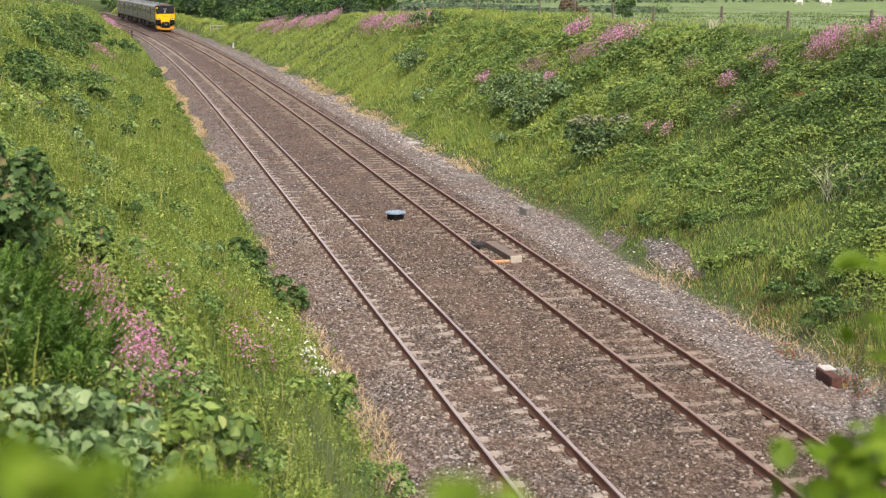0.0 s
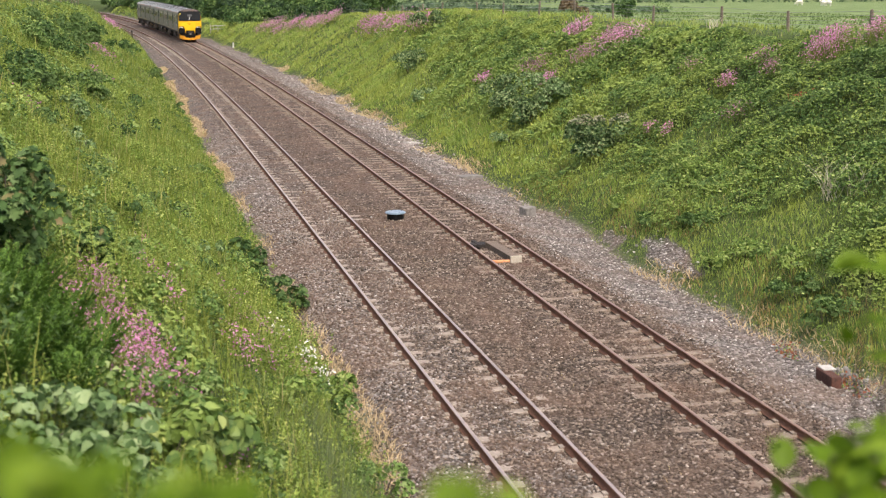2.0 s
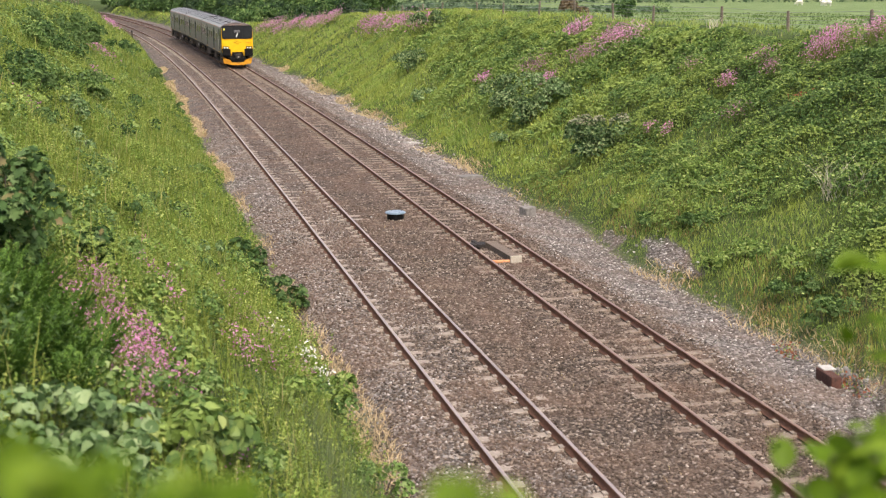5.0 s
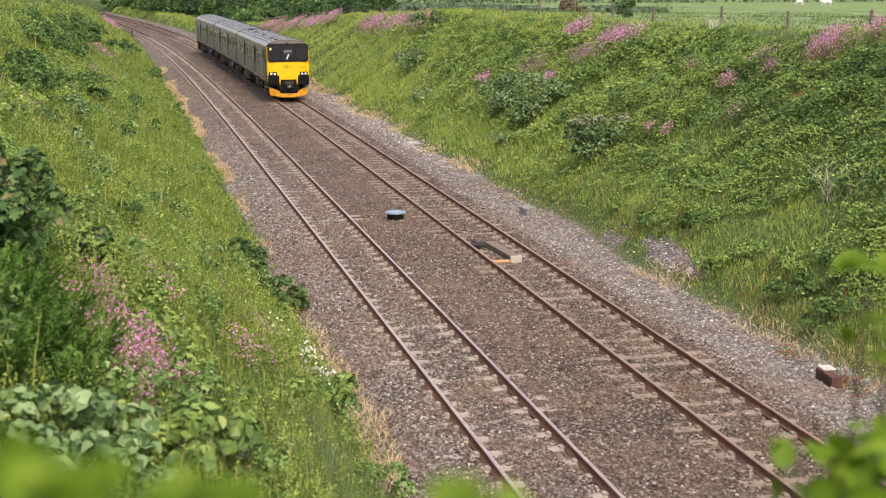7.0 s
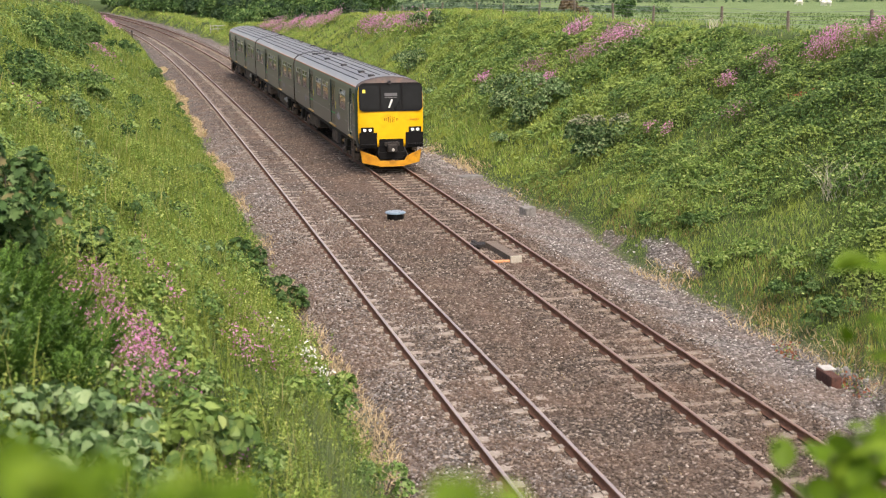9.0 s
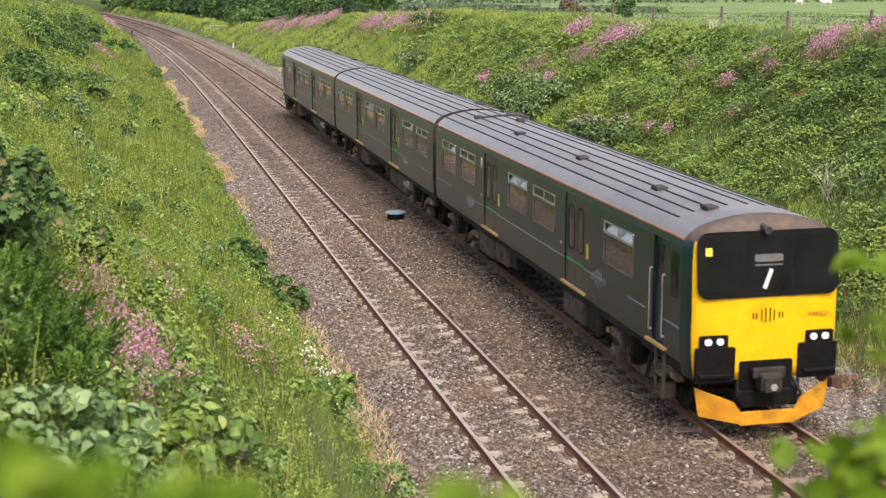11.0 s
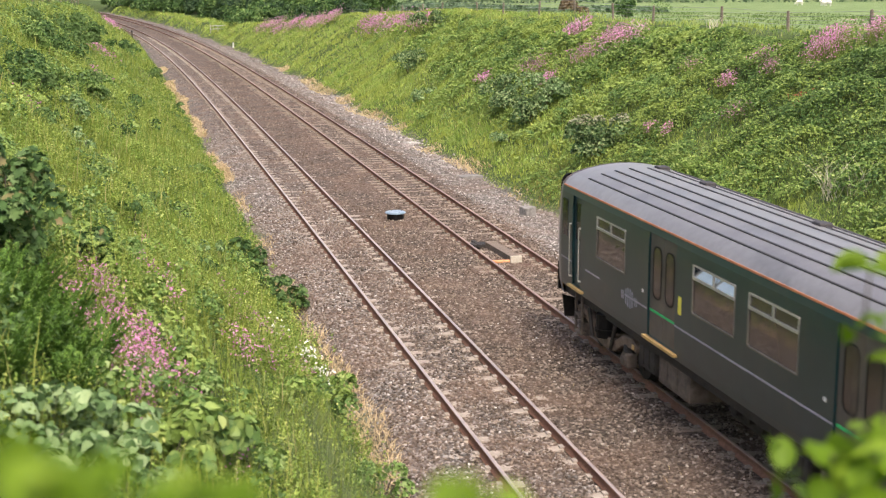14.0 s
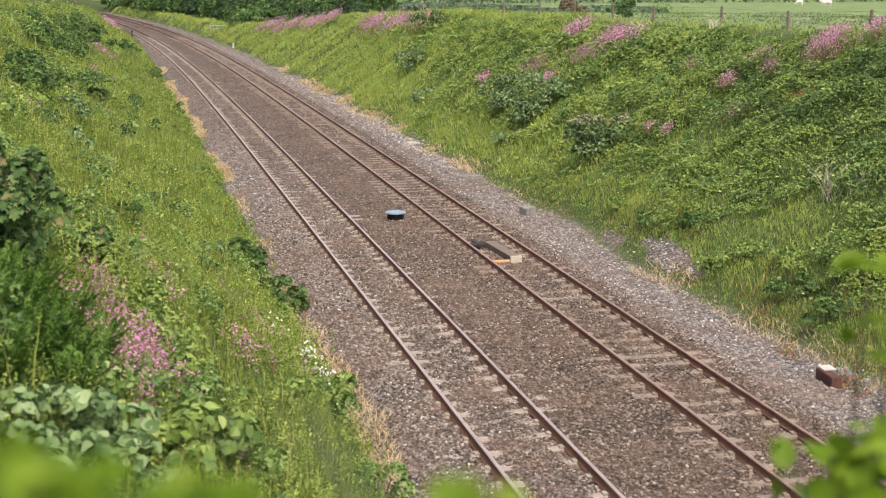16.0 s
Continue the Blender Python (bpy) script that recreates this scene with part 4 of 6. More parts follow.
def rail_car(name, kind, lit, label):
    car = tagged(empty(name), label, "train car", "cars of the train")
    wheels = []
    y_end = 9.45 if kind == "cab" else 9.8
    spans, doors = LAYOUT[kind]
    hoppers = {"cab": {(3, -1), (3, 1)}, "middle": {(3, -1), (3, 1), (5, 1), (1, -1)}}[kind]
    if lit:
        hoppers = {(0, -1), (2, -1), (2, 1), (4, 1), (4, -1)}
    openings = [(a, b, *WINDOW_Z) for a, b in spans] + [(a, b, *DOOR_Z) for a, b in doors]
    cab_door = (8.15, 8.70, 1.33, 3.25)
    if kind == "cab":
        openings.append(cab_door)
    bm = bmesh.new()
    for side in (-1, 1):
        side_wall(bm, side, -9.8, y_end, openings)
    bmesh.ops.recalc_face_normals(bm, faces=bm.faces[:])
    part("body_side", bm, GREEN, car, "dark green body sides")
    # roof: pale along the edges, sooty on top
    bm = bmesh.new()
    outline = [(-x, z) for x, z in ROOF] + [(x, z) for x, z in ROOF[-2::-1]]
    rows = [[bm.verts.new((x, y, z)) for x, z in outline] for y in (-9.8, y_end)]
    for i in range(len(outline) - 1):
        f = bm.faces.new((rows[0][i], rows[0][i + 1], rows[1][i + 1], rows[1][i]))
        f.material_index = 1 if i in (0, 1, len(outline) - 2, len(outline) - 3) else 0
        f.smooth = True
    roof = part("roof", bm, [ROOF_GREY, ROOF_PALE], car, "sooty grey roof with pale edges")
    for x in (-1.10, -0.82, -0.52, -0.2, 0.2, 0.52, 0.82, 1.10):
        z = float(np.interp(abs(x), [0, 0.2, 0.5, 0.85, 1.12, 1.27], [3.805, 3.80, 3.77, 3.70, 3.61, 3.51]))
        bm = bmesh.new()
        box(bm, x - 0.022, x + 0.022, -9.75, y_end - (0.9 if kind == "cab" else 0.05), z - 0.02, z + 0.014)
        part("roof_rib", bm, RIB, roof)
    for x, y in ((0.55, -7.9), (0.55, -3.6), (0.55, 1.5), (0.55, 6.2)) + (((0.55, 8.6),) if kind == "cab" else ()):
        bm = bmesh.new()
        box(bm, x - 0.12, x + 0.12, y - 0.16, y + 0.16, 3.72, 3.825, 0.025)
        part("roof_vent", bm, RIB, roof, "small dark roof vent")
    if lit:
        bm = bmesh.new()
        for a, b in (((-1.0, -9.0, 3.66), (-0.5, -8.2, 3.80)), ((-0.5, -8.2, 3.80), (0.0, -7.7, 3.84)), ((0.0, -7.7, 3.84), (0.6, -7.6, 3.80))):
            tube(bm, a, b, 0.025, 0.025, 6)
        box(bm, -1.08, -0.55, -9.3, -8.6, 3.63, 3.76, 0.02)
        part("roof_pipe", bm, RIB, roof)
        bm = bmesh.new()
        box(bm, -0.35, -0.15, -6.5, -6.2, 3.78, 3.87, 0.02)
        part("roof_vent", bm, RIB, roof)
    for side in (-1, 1):
        bm = bmesh.new()
        plate(bm, 9.8 + y_end, 0.036, 0.01, 0.012, side_frame(side, (y_end - 9.8) / 2, 3.385, -0.004))
        part("cantrail_line", bm, ORANGE, car, "thin orange cantrail line")
        edges = [-9.6, *[v for d in doors for v in d], 7.8 if kind == "cab" else 9.6]
        for n in range(0, 6, 2):
            a, b = edges[n], edges[n + 1]
            stretches = [(a, b)] if n == 2 else ([(a, a + 1.9), (b - 1.2, b)] if n == 0 else [(a, a + 1.2), (b - 0.9, b)])
            for p, q in stretches:
                bm = bmesh.new()
                plate(bm, q - p, 0.035, 0.005, 0.006, side_frame(side, (p + q) / 2, 1.82, -0.003))
                part("waist_line", bm, LILAC, car)
        for a, b in doors:
            bm = bmesh.new()
            door_leaf(bm, side, a, b)
            door = part("door", bm, DOOR_PAINT, car, "brown-grey sliding double door")
            for c in (a + (b - a) * 0.27, a + (b - a) * 0.73):
                bm = bmesh.new()
                ring_plate(bm, 0.42, 0.98, 0.16, 0.03, 0.012, side_frame(side, c, 2.55, -0.047))
                part("window_frame", bm, BLACK, door)
                bm = bmesh.new()
                plate(bm, 0.38, 0.94, 0.14, 0.006, side_frame(side, c, 2.55, -0.046))
                part("pane", bm, DOOR_GLASS, door, "brown smoky door pane")
            bm = bmesh.new()
            plate(bm, b - a - 0.04, 0.045, 0.005, 0.008, side_frame(side, (a + b) / 2, 1.82, -0.047))
            part("door_line", bm, LIME, door, "bright green line")
            bm = bmesh.new()
            box(bm, side * 1.36, side * 1.47, a - 0.12, b + 0.12, 1.262, 1.318, 0.01)
            part("step", bm, TREAD, car, "worn gold-edged step")
            bm = bmesh.new()
            plate(bm, 0.14, 0.32, 0.02, 0.005, side_frame(side, a - 0.22 if side < 0 else b + 0.22, 2.22, -0.002))
            part("sticker", bm, STICKER, car, "yellow door sticker")
            bm = bmesh.new()
            plate(bm, 0.09, 0.06, 0.01, 0.006, side_frame(side, b + 0.25 if side < 0 else a - 0.25, 2.1, -0.002))
            part("sticker", bm, WHITE_PAINT, car, "small white notice")
        if lit:
            bm = bmesh.new()
            plate(bm, 0.16, 0.28, 0.02, 0.005, side_frame(side, -4.28, 2.95, -0.002))
            part("access_sign", bm, WHITE_PAINT, car, "white access sign")
        emblem(car, side, -5.55, 1.72, 0.5, LILAC)
        if kind == "cab":
            emblem(car, side, 5.2, 1.80, 0.5, LILAC)
        car_windows(car, side, spans, hoppers)
    # insides
    bm = bmesh.new()
    box(bm, -1.32, 1.32, -9.7, y_end - 0.2, 1.22, 1.30)
    box(bm, -1.28, 1.28, -9.7, y_end - 0.2, 3.30, 3.36)
    box(bm, -1.32, 1.32, -9.76, -9.70, 1.25, 3.35)
    box(bm, -1.32, 1.32, 7.1 if kind == "cab" else 9.70, 7.16 if kind == "cab" else 9.76, 1.25, 3.35)
    for y in (-4.45, -2.5, 2.6, 4.6):
        for side in (-1, 1):
            box(bm, side * 0.4, side * 1.3, y - 0.03, y + 0.03, 1.3, 3.3)
    part("saloon", bm, LINING, car, "cream saloon lining")
    bm = bmesh.new()
    for a, b in ((-9.3, -4.8), (-2.3, 2.2), (4.6, 6.9 if kind == "cab" else 9.3)):
        n = int((b - a) / 0.86)
        for k in range(n):
            y = a + 0.4 + k * 0.86
            for x in (-0.78, 0.78):
                box(bm, x - 0.48, x + 0.48, y - 0.06, y + 0.06, 1.5, 2.45, 0.03)
                box(bm, x - 0.48, x + 0.48, y - 0.06, y + 0.42, 1.62, 1.76, 0.03)
    tagged(part("seats", bm, SEAT, car, "rows of brown seats"), kind="stuff")
    # ends
    for end in (-1, 1):
        if kind == "cab" and end == 1:
            continue
        bm = bmesh.new()
        outline = [(1.37, 1.2), (1.41, 2.2), (1.40, 3.07), *[(x, z) for x, z in ROOF], *[(-x, z) for x, z in ROOF[-2::-1]], (-1.40, 3.07), (-1.41, 2.2), (-1.37, 1.2)]
        bm.faces.new([bm.verts.new((x, end * 9.79, z)) for x, z in outline])
        part("end_panel", bm, RUSTY_END, car, "rust-streaked end panel")
        bm = bmesh.new()
        for k in range(3):
            a = end * (9.79 + k * 0.08)
            ring_plate(bm, 1.2, 2.25, 0.1, 0.1, 0.06 * end, Matrix.Translation((0, a, 2.3)))
        part("gangway", bm, BLACK, car, "black folded gangway")
        for x in (-1.25, 1.25):
            part("end_pipe", tube(bmesh.new(), (x, end * 9.86, 1.3), (x, end * 9.86, 3.25), 0.045, 0.045, 8), RUSTY_END, car, "rusty vertical pipe")
        bm = bmesh.new()
        box(bm, -0.15, 0.15, end * 9.6, end * 10.03, 0.8, 1.05, 0.03)
        part("bar_coupler", bm, DARK_GRIME_AND_SHADE, car)
    if kind == "cab":
        bm = bmesh.new()
        rounded_end(bm, 9.45, 9.95, 0.10, True)
        bmesh.ops.recalc_face_normals(bm, faces=bm.faces[:])
        part("cab_nose", bm, [GREEN, YELLOW, NOSE_TOP, BLACK], car, "bright yellow cab front")
        cab_front(car, lit)
        for side in (-1, 1):
            bm = bmesh.new()
            plate(bm, 0.54, 1.90, 0.03, 0.03, side_frame(side, 8.425, 2.29, -0.09))
            d = part("cab_door", bm, GREEN, car, "dark green recessed cab door")
            bm = bmesh.new()
            plate(bm, 0.38, 0.8, 0.05, 0.006, side_frame(side, 8.425, 2.72, -0.062))
            part("pane", bm, SCREEN_DARK, d)
            for y in (8.12, 8.74):
                bm = bmesh.new()
                x = side * 1.46
                tube(bm, (x, y, 1.50), (x, y, 2.63), 0.013, 0.013, 8)
                for z in (1.5, 2.63):
                    tube(bm, (x, y, z), (side * 1.39, y, z), 0.022, 0.022, 6)
                part("handrail", bm, ALLOY, car, "pale vertical handrail")
            bm = bmesh.new()
            plate(bm, 0.34, 0.80, 0.05, 0.012, side_frame(side, 9.17, 2.72, -0.004))
            part("cab_side_window", bm, SCREEN_DARK, car)
            bm = bmesh.new()
            plate(bm, 0.7, 0.035, 0.005, 0.006, side_frame(side, 9.08, 1.82, -0.003))
            part("waist_line", bm, LILAC, car)
            bm = bmesh.new()
            box(bm, side * 1.36, side * 1.47, 7.95, 8.85, 1.262, 1.318, 0.01)
            part("step", bm, TREAD, car, "worn gold-edged step")
            bm = bmesh.new()
            for y in (8.2, 8.6):
                box(bm, side * 1.30, side * 1.35, y - 0.025, y + 0.025, 0.30, 1.2)
            for z in (0.34, 0.72):
                box(bm, side * 1.22, side * 1.36, 8.2, 8.6, z - 0.025, z + 0.025)
            part("cab_ladder", bm, GRIME, car, "grey cab footsteps")
    underframe(car, kind == "cab")
    for y in (-7.08, 7.08):
        bogie(car, y, wheels)
    return car, wheels


CARS = [
    (*rail_car("train_car", "cab", True, "leading dark green diesel train car, yellow front, lit headlamps"), 0, -1),
    (*rail_car("train_car", "middle", False, "dark green diesel train car between two cabs, brown smoky windows"), 1, 1),
    (*rail_car("train_car", "cab", False, "trailing dark green diesel train car with grey roof"), 2, 1),
]


# ---- growth on the banks ----
def crest_lat(s, right=True):
    lf, rf = feet(np.asarray(s, float))
    if right:
        return rf + (np.interp(s, RIGHT_S, RIGHT_H) + 0.4) / RIGHT_RISE
    return lf - (np.interp(s, LEFT_S, LEFT_H) + 0.4) / LEFT_RISE


def scatter(count, s0, s1, lat0, lat1):
    return RNG.uniform(s0, s1, count), RNG.uniform(lat0, lat1, count)


def stuff(name, me, label, category):
    return tagged(new(name, me), label, category, kind="stuff")


def lushness(s, lat):
    """Where growth stands higher, 0 to 1."""
    return np.clip(value_noise(s / 1.6, lat / 1.1, 21) * 0.65 + value_noise(s / 0.5, lat / 0.5, 22) * 0.5, 0, 1.1)


# left bank: a dark low layer, tufted grass, then clumps of tall leafy stalks
def bank_spots(count, s0, s1, lat0, lat1, wide, high, low, seed):
    """Places on the left bank where a patchy growth stands; low is the share that grows anywhere."""
    s, lat = scatter(count, s0, s1, lat0, lat1)
    patch = value_noise(s / wide, lat / (wide * 0.7), seed) * 0.65 + value_noise(s / (wide * 0.35), lat / (wide * 0.3), seed + 1) * 0.35
    keep = (lat < feet(s)[0] - 0.05) & (RNG.uniform(0, 1, count) < np.clip((patch - high) * 9 + 0.5, low, 1))
    keep &= ~((s < 24.5) & (lat < -4.3)) | (RNG.uniform(0, 1, count) < 0.25)
    return s[keep], lat[keep]


for count, s0, s1, lat0, tall, wide in ((60000, 13, 36, -10.5, 0.6, 0.016), (54000, 36, 75, -12.5, 0.66, 0.026), (36000, 75, 170, -15, 0.7, 0.05), (9000, 170, 300, -14, 0.8, 0.12)):
    s, lat = bank_spots(count, s0, s1, lat0, LEFT_FOOT + 0.5, 1.3, 0.45, 0.10, 35)
    rise = np.clip((feet(s)[0] - lat) / 0.9, 0.3, 1)
    stuff("bank_grass", blade_mesh("bank_grass", on_ground(s, lat, -0.03), tall * (0.35 + 0.85 * lushness(s, lat)) * rise, wide, GRASS, 0.16), "tall yellow-green grass and herbs on the bank", "grass")
# low leaves in a dark colour, to paint the gaps as shaded
for count, s0, s1, lat0, size in ((26000, 13, 36, -10.5, 0.085), (24000, 36, 75, -12.5, 0.12), (12000, 75, 150, -15, 0.18)):
    s, lat = bank_spots(count, s0, s1, lat0, LEFT_FOOT, 1.1, 0.42, 0.30, 31)
    lift = RNG.uniform(0.02, 0.24, len(s)) * (0.4 + 0.7 * lushness(s, lat))
    stuff("bank_herbs", leaf_mesh("bank_herbs", on_ground(s, lat, lift), size, NETTLE, spread=0.5, slim=0.6), "broad-leaved herbs low among the grass, darkened for shaded gaps", "herbs")
for count, s0, s1, lat0, size in ((15000, 13, 36, -10.5, 0.07), (12000, 36, 75, -12.5, 0.10), (7000, 75, 150, -15, 0.15)):
    s, lat = bank_spots(count, s0, s1, lat0, LEFT_FOOT, 1.2, 0.5, 0.06, 36)
    lift = RNG.uniform(0.05, 0.62, len(s)) * (0.35 + 0.75 * lushness(s, lat))
    stuff("bank_herbs", leaf_mesh("bank_herbs", on_ground(s, lat, lift), size, HERB, spread=0.55, slim=0.5), "small-leaved green herbs among the grass", "herbs")
for count, s0, s1, lat0, size, stalks, rungs in ((2600, 13, 36, -10.5, 0.10, 8, 9), (3500, 36, 75, -12.5, 0.125, 8, 8), (1900, 75, 150, -15, 0.19, 6, 6)):
    s, lat = bank_spots(count, s0, s1, lat0, LEFT_FOOT - 0.15, 1.5, 0.44, 0.10, 33)
    n = len(s)
    tall = RNG.uniform(0.35, 0.9, n) * np.clip((feet(s)[0] - lat) / 1.2, 0.45, 1)
    tall = (tall[:, None] * RNG.uniform(0.6, 1.1, (n, stalks))).ravel()
    s, lat = (s[:, None] + RNG.normal(0, 0.34, (n, stalks))).ravel(), (lat[:, None] + RNG.normal(0, 0.24, (n, stalks))).ravel()
    foot = on_ground(s, lat)
    lean = np.concatenate([RNG.normal(0, 0.06, (len(s), 2)), np.ones((len(s), 1))], 1)
    share = (np.arange(rungs) + 1.5) / (rungs + 0.5)
    p = foot[:, None] + lean[:, None] * (tall[:, None] * share)[..., None] + RNG.normal(0, 1, (len(s), rungs, 3)) * (size * 0.24, size * 0.24, 0.01)
    grow = np.broadcast_to(1.2 - 0.75 * share, (len(s), rungs)).ravel()
    stuff("leafy_stalks", leaf_mesh("leafy_stalks", p.reshape(-1, 3), size * grow, STALK_LEAF, spread=0.55, slim=0.48), "upright leafy yellow-green stalks on the bank", "herbs")
    stuff("bare_stalks", blade_mesh("bare_stalks", foot[::3], tall[::3] * 1.15, size * 0.2, SEED_STALK, 0.12), "thin yellowish seeding stalks over the herbs", "herbs")

# mounds of bramble and nettle standing out of the herbs, most of them high on the bank
for count, s0, s1, lat0, size, kind, order in ((30000, 13, 38, -10.5, 0.105, "BRAMBLE", 55), (26000, 13, 38, -10.5, 0.10, "NETTLE", 57), (34000, 38, 80, -12.5, 0.13, "BRAMBLE", 55), (30000, 38, 80, -12.5, 0.13, "NETTLE", 57), (16000, 80, 160, -15, 0.2, "NETTLE", 57), (12000, 80, 160, -15, 0.2, "BRAMBLE", 55)):
    s, lat = scatter(count, s0, s1, lat0, LEFT_FOOT - 0.4)
    patch = value_noise(s / 1.7, lat / 1.0, order) * 0.7 + value_noise(s / 0.6, lat / 0.45, order + 1) * 0.3
    patch = patch + np.clip((-5.5 - lat) / 5, -0.5, 0.6) * 0.16
    keep = (patch > np.where((s < 24.5) & (lat < -4.3), 0.74, 0.70)) & (lat < feet(s)[0] - 0.3)
    s, lat, patch = s[keep], lat[keep], patch[keep]
    lift = np.clip((patch - 0.70) * 8, 0.12, 0.7) * (1 - RNG.uniform(0, 0.8, len(s)) ** 2) + 0.03
    stuff("bramble_cover", leaf_mesh("bramble_cover", on_ground(s, lat, lift), size, BRAMBLE if kind == "BRAMBLE" else NETTLE, up=np.array([[0.25, -0.2, 0.9]]), spread=0.4, slim=0.72), "mounds of bramble and nettle leaves on the bank", "brambles")

# right bank: short bright grass low down, bramble carpet higher up
for count, s0, s1, tall, wide in ((90000, 24, 52, 0.24, 0.016), (110000, 52, 105, 0.30, 0.034), (60000, 105, 190, 0.30, 0.06), (16000, 190, 320, 0.5, 0.10)):
    s, lat = scatter(count, s0, s1, RIGHT_FOOT - 0.6, 20.5)
    f = (lat - RIGHT_FOOT) / 10
    keep = ~bare(s, lat) & (lat > feet(s)[1] - RNG.uniform(-0.2, 0.3, len(s))) & (lat < crest_lat(s) + 2.5) & (RNG.uniform(0, 1, len(s)) < np.clip(1.2 - 1.5 * f * np.clip(1.7 - s / 75, 0.1, 1), 0.1, 1))
    s, lat = s[keep], lat[keep]
    rise = np.clip((lat - feet(s)[1]) / 0.9, 0.35, 1)
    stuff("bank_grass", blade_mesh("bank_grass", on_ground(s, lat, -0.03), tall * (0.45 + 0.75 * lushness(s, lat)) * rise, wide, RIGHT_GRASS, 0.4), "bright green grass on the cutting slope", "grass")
for count, s0, s1, size in ((150000, 24, 52, 0.102), (110000, 52, 90, 0.14), (45000, 90, 160, 0.22)):
    s, lat = scatter(count, s0, s1, RIGHT_FOOT + 0.2, 19.2)
    f = (lat - RIGHT_FOOT) / 10
    patchy = value_noise(s / 3.0, lat / 1.8, 41) * 0.6 + value_noise(s / 0.9, lat / 0.7, 42) * 0.4
    keep = ~bare(s, lat) & (lat < crest_lat(s) - 0.5 * patchy) & (RNG.uniform(0, 1, len(s)) < np.clip((f - 0.19) * 2.8 + (patchy - 0.45) * 2.6 - np.clip((s - 58) / 45, 0, 1.3), 0.02, 1))
    s, lat = s[keep], lat[keep]
    mound = np.clip(value_noise(s / 1.5, lat / 0.9, 51) * 1.7 - 0.5, 0, 1) * 0.55 + np.clip(value_noise(s / 0.5, lat / 0.36, 52) * 1.6 - 0.35, 0, 1) * 0.34
    mound = mound * np.clip((crest_lat(s) - lat) / 2.2, 0.12, 1)
    lift = mound * (1 - RNG.uniform(0, 0.75, len(s)) ** 2.2) + 0.03
    # darker leaves mixed in towards the near, upper part of the slope
    darker_mix = RNG.uniform(0, 1, len(s)) < np.clip((54 - s) / 16, 0, 1) * np.clip((f[keep] - 0.25) * 2, 0, 1) * 0.7
    for kind, these in ((BRAMBLE, ~darker_mix), (NETTLE, darker_mix)):
        if these.any():
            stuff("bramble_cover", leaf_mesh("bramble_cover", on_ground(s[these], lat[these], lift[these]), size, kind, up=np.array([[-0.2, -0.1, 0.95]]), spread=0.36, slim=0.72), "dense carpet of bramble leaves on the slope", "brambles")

# dead straw along both edges of the stones
for lo, hi, count in ((-2.8, -2.1, 22000), (7.6, 8.6, 11000)):
    s, lat = scatter(count, 17, 130, lo, hi)
    off = feet(s)[0] - LEFT_FOOT if lo < 0 else feet(s)[1] - RIGHT_FOOT
    keep = RNG.uniform(0, 1, count) < np.clip((value_noise(s / 2.4, s * 0, 61) - (0.22 if lo < 0 else 0.36)) * 3, 0, 1)
    s, lat = s[keep], (lat + off)[keep]
    stuff("dry_grass", blade_mesh("dry_grass", on_ground(s, lat, -0.01), 0.16, np.clip(s / 1500, 0.016, 0.06), STRAW, 0.9), "dead straw-coloured grass along the stones", "grass")
s, lat = scatter(900, 18, 60, -1.9, 6.2)
keep = value_noise(s / 2.0, lat / 1.0, 71) > 0.8
stuff("ballast_weeds", blade_mesh("ballast_weeds", on_ground(s[keep], lat[keep]), 0.10, 0.012, STRAW, 0.6), "sparse dry weeds between the ballast stones", "weeds")

# meadow beyond the right-hand fence
s, lat = scatter(30000, 30, 150, 17.5, 45)
keep = lat > crest_lat(s) + 0.2
s, lat = s[keep], lat[keep]
stuff("meadow_grass", blade_mesh("meadow_grass", on_ground(s, lat, -0.02), 0.17, 0.05, HAZED_MEADOW, 0.8), "meadow grass beyond the fence, its green paled for haze", "grass")


# ---- bushes, ferns and flowers: each a thing ----
def clump_points(count, rx, ry, rz, lift=0.35, lobes=5, seed=0):
    """Leaf positions on an uneven mound of several lobes."""
    rng = np.random.default_rng(seed)
    centre = rng.uniform(-0.9, 0.9, (lobes, 3)) * (rx, ry, rz * 0.45) + (0, 0, rz * 0.5)
    reach = rng.uniform(0.28, 0.55, lobes)
    which = rng.integers(0, lobes, count)
    way = unit(rng.normal(0, 1, (count, 3)))
    way[:, 2] = np.abs(way[:, 2]) * 1.0 - 0.25
    deep = rng.uniform(0.55, 1.0, count) ** 0.6
    p = centre[which] + way * (reach[which] * deep)[:, None] * (rx, ry, rz)
    p[:, 2] = np.maximum(p[:, 2], 0.03)
    return p, unit(way + (0, 0, 0.6))


